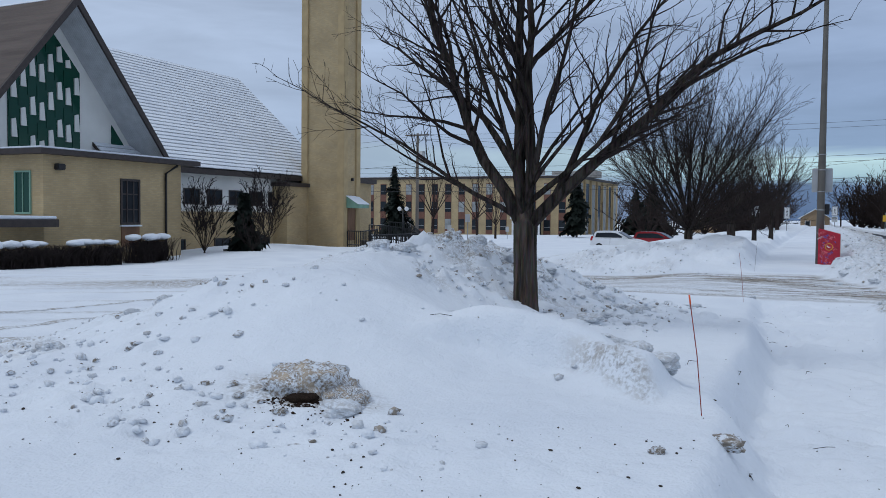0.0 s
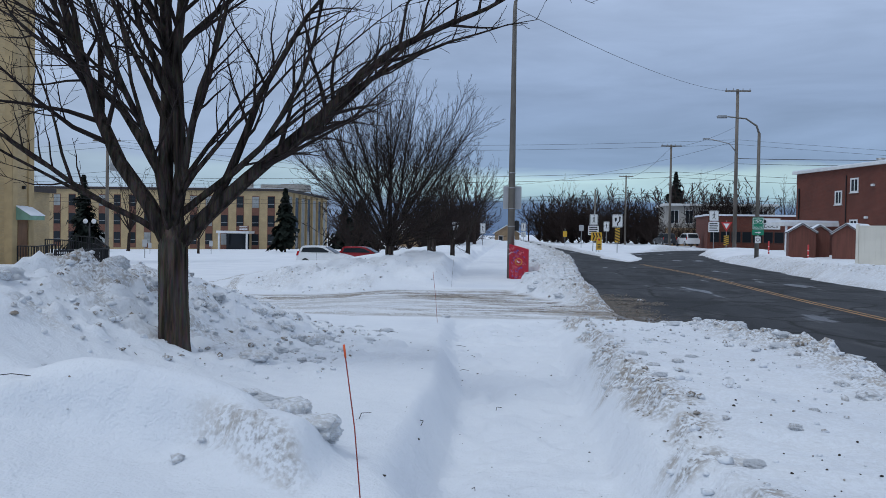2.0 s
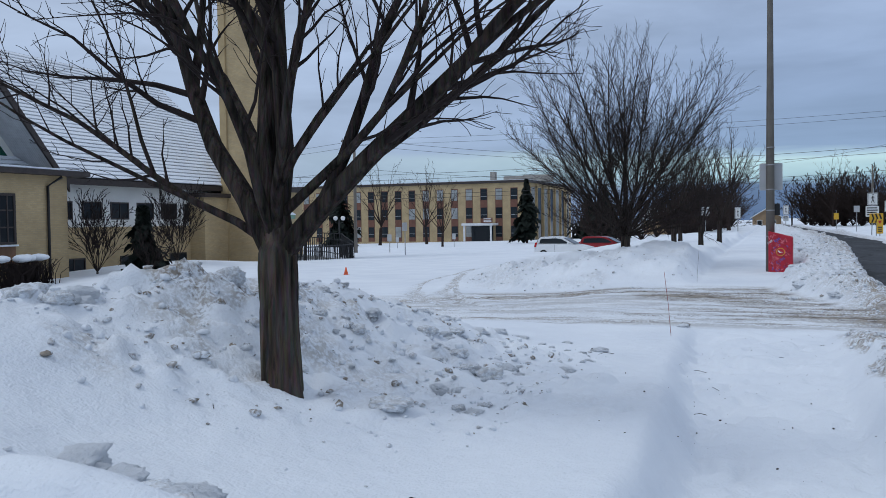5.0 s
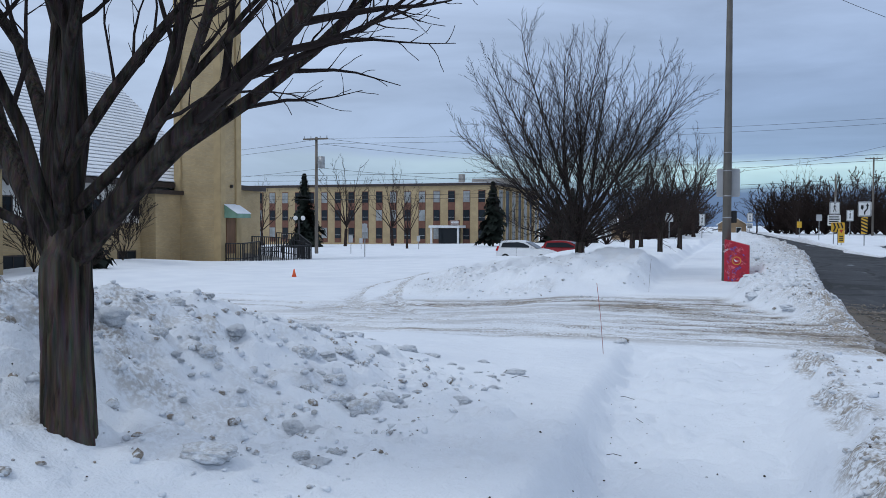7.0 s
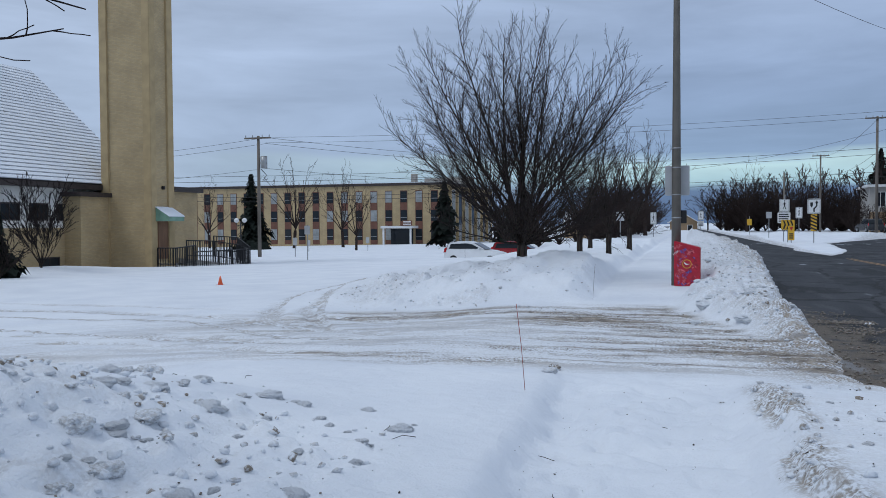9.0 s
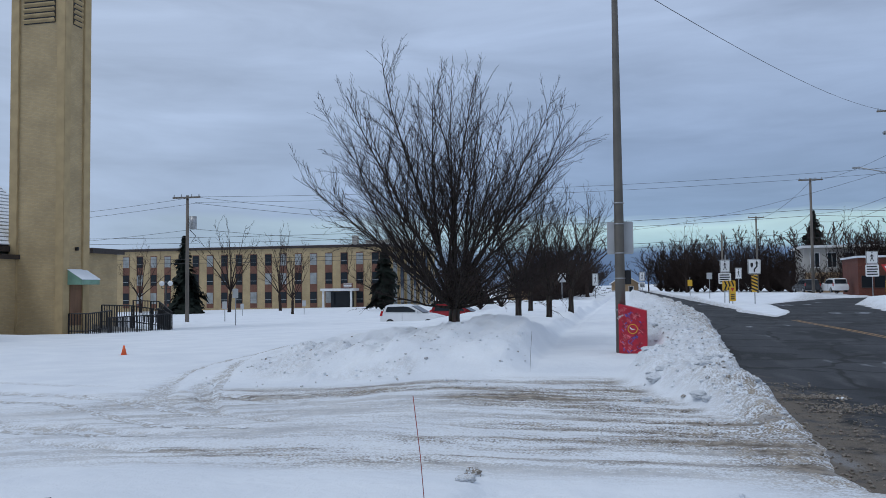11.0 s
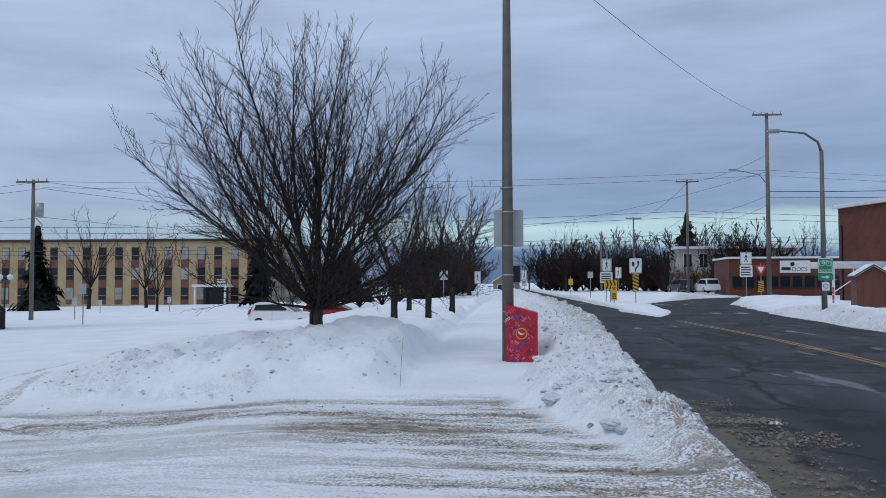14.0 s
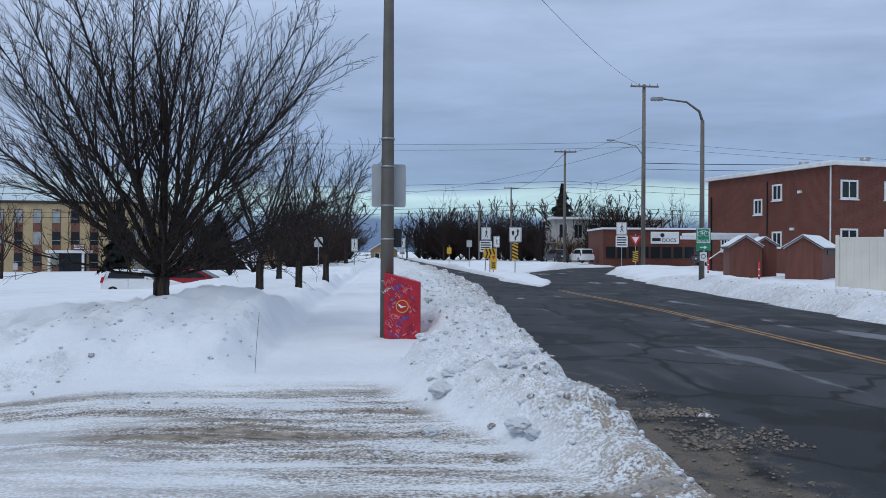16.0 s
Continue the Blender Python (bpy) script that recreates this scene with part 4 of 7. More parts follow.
def bare_tree(at, seed, trunk_h, trunk_r, lean, limbs, label, density, top=3, rise=0.05, thin=0.004, ratio=0.42, spread=0.75, group="", bark="bark", twig="twig", name="bare_tree", split=False, forks=0, arch=0.0, wander=0.12):
    rs = random.Random(seed)
    t = thing(name, at, label, "tree", group)
    crown = Vector((lean[0], lean[1], trunk_h))
    tm = Mesh()
    stem = [Vector((0, 0, -0.35)), Vector((0.0, 0, 0.0)), crown * 0.25 + Vector((0.01, 0, 0)), crown * 0.55, crown * 0.85, crown, crown + Vector((0.02, 0.03, 0.34))]
    sides = 14
    if split:
        rings, sides = 64, 64
        radii = [1.55, 1.28, 1.04, 0.96, 0.98, 0.94, 0.30]
        for i in range(rings):
            f = 6 * i / (rings - 1)
            j = min(int(f), 5)
            cc, rr = stem[j].lerp(stem[j + 1], f - j), trunk_r * (radii[j] + (radii[j + 1] - radii[j]) * (f - j))
            for s in range(sides):
                an = 6.2832 * s / sides
                at_foot = 1 + 0.16 * math.exp(-max(cc.z, 0) * 5) * math.sin(an * 4 + seed)
                ca, sa = math.cos(an + 0.25 * cc.z), math.sin(an + 0.25 * cc.z)
                fur = abs(noise.noise(Vector((ca * 3.6, sa * 3.6, cc.z * 1.3 + seed)))) + 0.55 * abs(noise.noise(Vector((ca * 8, sa * 8, cc.z * 2.2 + seed))))
                q = rr * at_foot * (1.06 - 0.26 * math.exp(-fur * 8) + 0.03 * noise.noise(Vector((ca * 12, sa * 12, cc.z * 9))))
                tm.v.append((cc.x + q * math.cos(an), cc.y + q * math.sin(an), cc.z))
        for i in range(rings - 1):
            for s in range(sides):
                s2 = (s + 1) % sides
                tm.f.append((i * sides + s, i * sides + s2, (i + 1) * sides + s2, (i + 1) * sides + s))
    else:
        tm.tube(stem[:6], [trunk_r * 1.45, trunk_r * 1.25, trunk_r * 1.03, trunk_r * 0.98, trunk_r * 1.05, trunk_r * 0.95], sides)
    out = [[], [], [], []]
    for az, el, ln, r, z in limbs:
        a, e = radians(az), radians(min(el + arch * 260, 88))
        w = Vector((math.sin(a) * math.cos(e), math.cos(a) * math.cos(e), math.sin(e)))
        q = bend(rs, crown + Vector((0, 0, z)), w, ln, 10, rise * 0.6 - arch, wander)
        out[0].append((q, r))
        sprout(rs, out, q, r, 0, top, spread, ratio, density, rise, thin)
        for k in range(forks):
            i = 1 + rs.randrange(4)
            d = (q[i + 1] - q[i]).normalized()
            side = d.cross(Vector((rs.gauss(0, 1), rs.gauss(0, 1), rs.gauss(0, 1)))).normalized()
            side.z = abs(side.z)
            g = bend(rs, q[i], d * 0.88 + side * 0.48, ln * (1 - i / 10) * rs.uniform(0.7, 0.92), 8, rise * 0.6 - arch, wander)
            rr = r * (1 - 0.86 * i / 10) ** 1.25 * 0.68
            out[0].append((g, rr))
            sprout(rs, out, g, rr, 0, top, spread, ratio, density, rise, thin)
    part("trunk", tm, "trunk_bark" if split else bark, t, smooth=True)
    if split:
        for q in out[0]:
            part("limb", limb_mesh([q], 9, thin), bark, t, smooth=True)
    else:
        tagged(part("limb", limb_mesh(out[0], 4, thin), bark, t, smooth=True), kind="stuff")
    for nm, level, sides in (("branch", 1, 5 if split else 3), ("bough", 2, 3), ("twig", 3, 3)):
        if out[level]:
            tagged(part(nm, limb_mesh(out[level], sides, thin), twig, t, smooth=True), kind="stuff")
    return t


FIRST = (-2.83, 10.33)
bare_tree((*FIRST, 0.32), 15, 1.14, 0.128, (-0.02, 0.02), [
    # azimuth from the road's way, rise, length, radius, height on the trunk
    (-78, 42, 4.8, 0.078, -0.08), (-102, 22, 3.3, 0.032, 0.02), (-34, 72, 5.2, 0.080, 0.05), (18, 64, 5.2, 0.066, 0.12), (80, 44, 4.4, 0.078, -0.04), (95, 20, 3.5, 0.036, 0.22),
    (166, 50, 3.3, 0.044, 0.08), (-152, 46, 3.3, 0.042, 0.04)],
    "bare tree with dark furrowed bark and arching limbs in snow", (5.0, 8.5, 11.5), top=3, rise=0.026, thin=0.0036, ratio=0.33, spread=0.82, split=True, forks=3, arch=0.042, wander=0.17)

SECOND = (-4.27, 32.7)
rt = random.Random(77)
fan = [(k * 137.5 % 360, (74, 59, 43, 27, 13)[k % 5] + rt.uniform(-5, 5), (6.4, 6.1, 5.6, 5.1, 4.5)[k % 5] * rt.uniform(0.92, 1.05), (0.062, 0.055, 0.05, 0.044, 0.036)[k % 5], 0.05 + 0.3 * (k % 5 < 3) * rt.random()) for k in range(25)]
bare_tree((*SECOND, at_ground(*SECOND) - 0.05), 11, 0.45, 0.15, (0.02, 0), fan,
          "bare round-crowned tree with many spreading dark branches behind snow", (5.4, 8.4, 9.0), top=3, rise=0.024, thin=0.0052, ratio=0.33, spread=0.6, split=True, forks=2, arch=-0.012, wander=0.11)
for x, y, s, h in ((-3.6, 40.5, 21, 5.2), (-2.7, 42.5, 22, 4.9), (-4.3, 50.0, 23, 5.5), (-2.2, 47.0, 24, 4.6)):
    bare_tree((x, y, at_ground(x, y) - 0.05), s, 1.0, 0.11, (0.03, 0), [(k * 45 + s, 48 + 12 * (k % 3), h * 0.85, 0.045, 0.03 * k) for k in range(8)],
              "small bare street tree with grey-brown twigs along the pavement", (2.4, 3.6, 3.2), top=3, rise=0.05, thin=0.007, ratio=0.36, group="row of street trees")


def tree_kind(seed, height, label, name="bare_tree", spread=0.6, n=9, thin=0.017, density=(1.0, 2.0, 2.2), top=3):
    t = bare_tree((0, 0, -60), seed, height * 0.22, height * 0.018, (0.1, 0.1), [(k * 360 / n + 11 * (k % 3), 45 + 14 * (k % 3) + 6 * (k % 2), height * (0.62 + 0.08 * (k % 3)), height * 0.0085, 0.25 * k / n * height * 0.2) for k in range(n)],
                  label, density, top=top, rise=0.05, thin=thin, ratio=0.38, spread=spread, bark="fartwig", twig="fartwig", name=name)
    return t


far_a, far_b = tree_kind(31, 11.0, "tall bare broadleaf tree in the distance"), tree_kind(37, 9.0, "bare broadleaf tree with a wide crown")
thicket = tree_kind(41, 5.5, "dense bare brown scrub along the far road", "scrub_bush", 0.75, 18, 0.026, (2.0, 2.6, 2.2), 3)


def plant(src, x, y, size, turn, label=""):
    o = copy_thing(src, pose(x, y, at_ground(x, y) - (1.25 * size if src is thicket else 0.15), 0, 0, turn))
    broad = 1.45 if src is thicket else 1.0
    o.scale = (size * broad, size * broad, size)
    o["group"] = "far woods"
    if label:
        o["label"] = label
    return o


rs = random.Random(9)
for x, y, s, k in ((-4.4, 104, 1.05, 0), (-7.5, 98, 0.8, 1), (10.2, 168, 1.1, 0), (17, 158, 1.0, 1), (29, 133, 0.95, 0), (33, 136, 1.0, 1), (47, 150, 1.0, 0), (40, 160, 1.0, 1), (22, 170, 1.0, 0), (55, 170, 1.0, 1), (-55, 118, 1.4, 1),
                   (-49, 122, 1.05, 0), (-36, 96, 0.85, 1), (-78, 132, 1.0, 0), (63, 190, 1.1, 0), (4, 196, 1.0, 1), (12, 190, 0.9, 1)):
    plant((far_a, far_b)[k], x, y, s, rs.uniform(0, 360))
for k in range(56):
    u = k / 55
    plant(thicket, 7.5 + 30 * u + rs.uniform(-1.5, 1.5), 186 - 48 * u + rs.uniform(-7, 7), 0.8 + 1.5 * rs.random() ** 1.6, rs.uniform(0, 360))
for k in range(34):
    u = k / 33
    plant((far_a, far_b)[k % 2], 9 + 29 * u + rs.uniform(-2, 2), 190 - 46 * u + rs.uniform(-6, 10), rs.uniform(0.42, 0.85), rs.uniform(0, 360))
for k in range(36):
    u = k / 35
    plant(thicket, -5.0 - 12 * rs.random() ** 1.5 - 2 * u, 84 + 90 * u + rs.uniform(-3, 3), rs.uniform(0.9, 1.5), rs.uniform(0, 360))
for k in range(20):
    plant(thicket, 22 + 1.7 * k + rs.uniform(-1, 1), 129 + rs.uniform(-4, 4), rs.uniform(0.6, 1.0), rs.uniform(0, 360))
for k in range(14):
    plant((far_a, far_b)[k % 2], -38 - 6 * k + rs.uniform(-2, 2), 196 + rs.uniform(-5, 12), rs.uniform(1.0, 1.3), rs.uniform(0, 360))


def spruce(at, seed, height, width, label, droop=0.25, bare=0.12, density=1.0):
    rs = random.Random(seed)
    t = thing("spruce_tree", at, label, "conifer tree")
    part("trunk", Mesh().tube([(0, 0, -0.3), (0.03, 0, height * 0.5), (0, 0, height)], [height * 0.018, height * 0.011, 0.01], 7), "bark", t, smooth=True)
    m = Mesh()
    n = int(60 * height * density)
    for k in range(n):
        f = bare + (1 - bare) * ((k + rs.random()) / n)
        a = rs.uniform(0, 6.283)
        reach = width * (1 - f) ** 0.8 * rs.uniform(0.5, 1.1) * (0.72 + 1.0 * noise.noise(Vector((math.cos(a) * 1.2, math.sin(a) * 1.2 + seed, f * 5)))) + 0.06
        out = Vector((math.cos(a), math.sin(a), 0))
        side = Vector((-math.sin(a), math.cos(a), 0))
        base = Vector((0, 0, f * height))
        for j in range(6):
            s0 = (j + rs.random()) / 6
            c = base + out * reach * s0 + Vector((0, 0, -droop * reach * s0 ** 1.4 + rs.uniform(-0.08, 0.08)))
            w = (0.42 + 0.25 * rs.random()) * (1.1 - 0.4 * s0) * max(0.6, reach * 0.75)
            dn = Vector((0, 0, -w * rs.uniform(0.5, 1.2)))
            tip = out * w * rs.uniform(0.4, 1.0)
            sd = side * w * rs.uniform(0.5, 1.0)
            m.add([c - sd, c + sd * 0.2 - tip * 0.3, c + sd, c + tip + dn], [(0, 1, 3), (1, 2, 3)])
    part("crown", m, "needle", t)
    return t


spruce((-29.7, 110, at_ground(-29.7, 110)), 3, 8.4, 3.0, "dark ragged spruce with drooping boughs beside the school", 0.5, 0.18)
spruce((-58.5, 112, at_ground(-58.5, 112)), 4, 10.5, 3.2, "dark slender spruce before the school front", 0.2, 0.05)
spruce((-27.0, 150, at_ground(-27, 150)), 6, 9.5, 4.8, "dark broad spruce at the school corner", 0.3, 0.03)
spruce((-31.5, 158, at_ground(-31, 158)), 7, 8.5, 4.4, "dark broad spruce at the school corner", 0.3, 0.03)
spruce((29.6, 156, 0.2), 8, 13.2, 4.2, "tall dark spruce far behind the shops", 0.25, 0.08)
spruce((-26.5, 35.6, at_ground(-26.5, 35.6)), 12, 2.9, 1.35, "low dark evergreen shrub with lumps of snow", 0.3, 0.03, 2.0)


def shrub(x, y, seed, h, spread, label):
    bare_tree((x, y, at_ground(x, y) - 0.05), seed, 0.12, 0.05, (0, 0), [(k * 36 + seed, spread + 12 * (k % 3), h * (0.8 + 0.12 * (k % 3)), 0.017, 0) for k in range(16)],
              label, (3.4, 4.5, 3.0), top=2, rise=0.03, thin=0.019, ratio=0.42, spread=0.6, name="bare_shrub")


shrub(-27.6, 33.9, 51, 3.2, 55, "bare twiggy shrub against the church wall")
shrub(-29.3, 41.2, 52, 3.9, 55, "large bare twiggy shrub against the church wall")
shrub(-25.4, 34.8, 53, 1.8, 40, "low bare twiggy shrub in the snow")


# ---- the church ----
def slab(m, a, b, c, d, t):
    """A plate through four corners, with a thickness along its normal."""
    a, b, c, d = (Vector(p) for p in (a, b, c, d))
    n = (b - a).cross(d - a).normalized() * t
    m.prism([a, b, c, d], n)
    return m


CZ = -0.75


def window(parent, x, y, z, w, h, face, glass="glass", frame="brown_trim", bar=0.07, mullions=0, rails=0, label="", name="window", sill=False):
    """A window set on a wall; face is the wall's outward side: +x, -x, +y or -y."""
    def q(m, u0, v0, u1, v1, d0, d1):
        if face[1] == "x":
            s = 1 if face[0] == "+" else -1
            m.box(min(x + s * d0, x + s * d1), y + u0, z + v0, max(x + s * d0, x + s * d1), y + u1, z + v1)
        else:
            s = 1 if face[0] == "+" else -1
            m.box(x + u0, min(y + s * d0, y + s * d1), z + v0, x + u1, max(y + s * d0, y + s * d1), z + v1)
        return m
    g = part(name, q(Mesh(), -w / 2 + bar, bar, w / 2 - bar, h - bar, -0.02, 0.012), glass, parent, label)
    f = Mesh()
    q(f, -w / 2, 0, -w / 2 + bar, h, -0.03, 0.06)
    q(f, w / 2 - bar, 0, w / 2, h, -0.03, 0.06)
    q(f, -w / 2 + bar, 0, w / 2 - bar, bar, -0.03, 0.06)
    q(f, -w / 2 + bar, h - bar, w / 2 - bar, h, -0.03, 0.06)
    for i in range(mullions):
        u = -w / 2 + w * (i + 1) / (mullions + 1)
        q(f, u - bar * 0.3, bar, u + bar * 0.3, h - bar, -0.01, 0.045)
    for i in range(rails):
        v = h * (i + 1) / (rails + 1)
        q(f, -w / 2 + bar, v - bar * 0.3, w / 2 - bar, v + bar * 0.3, -0.01, 0.04)
    part("window_frame", f, frame, g)
    if sill:
        part("window_sill", q(Mesh(), -w / 2 - 0.06, -0.07, w / 2 + 0.06, 0, -0.03, 0.12), "white_paint", g)
    return g


church = thing("church", (-0.7, -0.6, -0.3), "buff brick church with a steep gabled roof and white stucco gable", "church")
FX, FY0, FY1, FZ = -27.5, 25.7, 33.5, 4.15      # low front block
part("front_wall", Mesh().box(-32.7, FY0, CZ, FX, FY1, FZ), "buff", church, "buff brick low front block")
part("roof_edge", Mesh().box(-32.9, FY0 - 0.45, FZ, FX + 0.45, FY1 + 0.9, FZ + 0.22), "brown_trim", church, "dark brown flat-roof fascia")
part("roof_snow", Mesh().box(-32.8, FY0 - 0.4, FZ + 0.222, FX + 0.40, FY1 + 0.85, FZ + 0.30), "clean", church, "thin snow on the flat roof", bevel=0.02)
part("porch_roof", Mesh().box(-31, 21.5, 1.25, FX + 0.9, FY0 - 0.01, 1.55), "brown_trim", church, "dark flat canopy over the entrance", bevel=0.01)
part("porch_snow", Mesh().box(-30.9, 21.6, 1.552, FX + 0.8, FY0 - 0.02, 1.68), "clean", church, "snow on the canopy", bevel=0.03)
window(church, -28.65, FY0, 1.75, 0.95, 1.75, "-y", "green_glass", "green_metal", mullions=1)
window(church, FX, 30.25, 1.3, 1.15, 2.05, "+x", "glass", "brown_trim", 0.1, 2, 2, "dark brown framed window with a wooden panel below")
part("panel", Mesh().box(FX, 29.72, 0.35, FX + 0.04, 30.78, 1.22), "wood", church, "brown wooden panel under the window")
part("window_ledge", Mesh().box(FX, 29.65, 1.22, FX + 0.14, 30.85, 1.29), "clean", church, "snowy ledge")
part("downpipe", Mesh().tube([(FX + 0.25, 33.0, 4.1), (FX + 0.10, 32.4, 3.7), (FX + 0.10, 32.4, CZ)], 0.06, 8), "black_metal", church, smooth=True)
part("wall_lamp", Mesh().box(FX, 26.2, 3.55, FX + 0.25, 26.6, 3.8), "black_metal", church, "black floodlight under the eave", bevel=0.03)
GXF, GXW, PY, PZ, EZ, HW = -30.8, -32.8, 30.3, 11.9, 4.5, 6.15
part("gable_wall", Mesh().prism([(GXW, PY - HW, FZ - 0.2), (GXW, PY + HW, FZ - 0.2), (GXW, PY + HW, EZ - 0.1), (GXW, PY, PZ - 0.15), (GXW, PY - HW, EZ - 0.1)], (-0.4, 0, 0)), "stucco", church, "white stucco gable wall")
part("side_wall", Mesh().box(-44, PY - HW + 0.3, CZ, GXW - 0.41, PY + HW - 0.3, EZ), "buff", church)
for s, nm, mt, lb in ((-1, "gable_roof", "shingle", "brown shingle roof slope"), (1, "gable_roof", "clean", "snow-dusted shingle roof slope")):
    m = Mesh()
    slab(m, (GXF, PY, PZ), (GXF, PY + s * (HW + 0.25), EZ - 0.35), (-44, PY + s * (HW + 0.25), EZ - 0.35), (-44, PY, PZ), -0.14 * s)
    r = part(nm, m, mt, church, lb)
    b = Mesh().prism([(GXF, PY, PZ - 0.02), (GXF, PY + s * (HW + 0.3), EZ - 0.42), (GXF, PY + s * (HW + 0.3), EZ - 0.82), (GXF, PY, PZ - 0.48)], (0.12, 0, 0))
    part("rake_board", b, "brown_trim", r, "dark brown rake board")
    for i in range(16):
        x0 = GXF - (GXF - GXW) * i / 16
        x1 = GXF - (GXF - GXW) * (i + 0.9) / 16
        m = Mesh()
        slab(m, (x0, PY, PZ - 0.20), (x0, PY + s * (HW + 0.25), EZ - 0.57), (x1, PY + s * (HW + 0.25), EZ - 0.57), (x1, PY, PZ - 0.20), -0.02 * s)
        part("soffit_board", m, "soffit", r)
# tall panelled window of the gable
big = part("gable_window", Mesh().prism([(GXW + 0.02, PY - 2.1, 4.3), (GXW + 0.02, PY + 1.9, 4.3), (GXW + 0.02, PY + 1.9, 8.7), (GXW + 0.02, PY - 0.1, 10.9), (GXW + 0.02, PY - 2.1, 8.5)], (0.03, 0, 0)), "green_glass", church, "tall pointed window of green and white panels")
for c in range(8):
    yc = PY - 2.1 + 0.5 * c
    roof = 10.9 - abs(yc + 0.25 - (PY - 0.1)) * 1.12 - 0.25
    z0, k = 4.35 - 0.35 * (c % 3), c
    while z0 < roof - 0.3:
        z1 = min(z0 + 0.86, roof)
        a = max(z0, 4.35)
        if z1 - a > 0.15:
            tip = 0.16 if (k % 2) else -0.16
            w = GXW + 0.052
            if k % 2 == 0:
                part("pane", Mesh().prism([(w, yc + 0.03, a), (w, yc + 0.47, a + 0.08), (w, yc + 0.47, z1 - 0.03), (w, yc + 0.03, z1 - 0.12)], (0.03, 0, 0)), "green_glass", big)
            else:
                part("pane", Mesh().prism([(w, yc + 0.14, a), (w, yc + 0.44, a), (w, yc + 0.36, z1), (w, yc + 0.14, z1 - 0.06)], (0.07, 0, 0)), "stucco", big)
        z0, k = z0 + 0.9, k + 1
part("corner_window", Mesh().prism([(GXW + 0.02, PY + 3.9, 4.4), (GXW + 0.02, PY + 4.95, 4.4), (GXW + 0.02, PY + 4.95, 5.1), (GXW + 0.02, PY + 3.9, 6.35)], (0.05, 0, 0)), "green_glass", church, "slanted green corner window")
# nave beside the road
NX, RX, RZ, NY0, NY1 = -31.9, -40.7, 12.2, 33.0, 54.3
part("nave_wall", Mesh().box(-49.0, PY + HW - 0.29, CZ, -32.5, NY1 - 0.4, 1.95), "buff", church, "buff brick lower nave wall")
part("nave_wall", Mesh().box(-48.9, PY + HW - 0.28, 1.951, -32.6, NY1 - 0.4, 4.35), "stucco", church, "white stucco upper nave wall")
part("nave_gable", Mesh().prism([(-49.3, NY1 - 0.45, 4.3), (-32.2, NY1 - 0.45, 4.3), (RX, NY1 - 0.45, RZ - 0.2)], (0, 0.3, 0)), "stucco", church)
m = Mesh()
slab(m, (NX, NY0, 4.4), (NX, NY1, 4.4), (RX, NY1, RZ), (RX, NY0, RZ), 0.14)
nave = part("nave_roof", m, "brown_trim", church, "steep snow-dusted shingle roof")
rows = 34
for i in range(rows):
    f0, f1 = i / rows, (i + 0.80) / rows
    m = Mesh()
    p = lambda f, o: (NX + (RX - NX) * f + 0.10 + o * 0.65, 4.4 + (RZ - 4.4) * f + 0.11 + o * 0.75)
    (xa, za), (xb, zb) = p(f0, 0.05), p(f1, 0.02)
    m.prism([(xa, NY0 + 0.05, za), (xb, NY0 + 0.05, zb), (xb - 0.03, NY0 + 0.05, zb - 0.04), (xa - 0.03, NY0 + 0.05, za - 0.05)], (0, NY1 - NY0 - 0.1, 0))
    part("shingle_course", m, "clean", nave)
m = Mesh()
slab(m, (-49.5, NY1, 4.4), (-49.5, NY0, 4.4), (RX, NY0, RZ), (RX, NY1, RZ), 0.14)
part("nave_roof", m, "shingle", church)
part("gutter", Mesh().box(NX - 0.05, NY0 + 0.6, 4.12, NX + 0.16, NY1, 4.42), "brown_trim", church, "dark brown gutter board")
for i in range(8):
    window(church, -32.6, 38.0 + 2.0 * i, 2.35, 1.35, 0.95, "+x", "glass", "brown_trim", 0.07, 1)
for i in range(3):
    window(church, -32.5, 38.6 + 4.0 * i, -0.45, 1.5, 0.8, "+x", "glass", "brown_trim", 0.07, 1)
# link between nave and tower, and the annex behind
part("link", Mesh().box(-33.5, 47.8, CZ, -31.4, 52.6, 3.7), "buff", church, "buff brick link block")
part("link_roof", Mesh().box(-33.6, 47.6, 3.7, -31.2, 52.6, 3.95), "brown_trim", church)
part("annex", Mesh().box(-43, 57.0, CZ - 0.5, -31.9, 59.9, 4.3), "buff", church, "buff brick flat-roofed annex")
part("annex_roof", Mesh().box(-43.2, 56.8, 4.3, -31.5, 60.1, 4.62), "brown_trim", church, "dark flat-roof fascia")

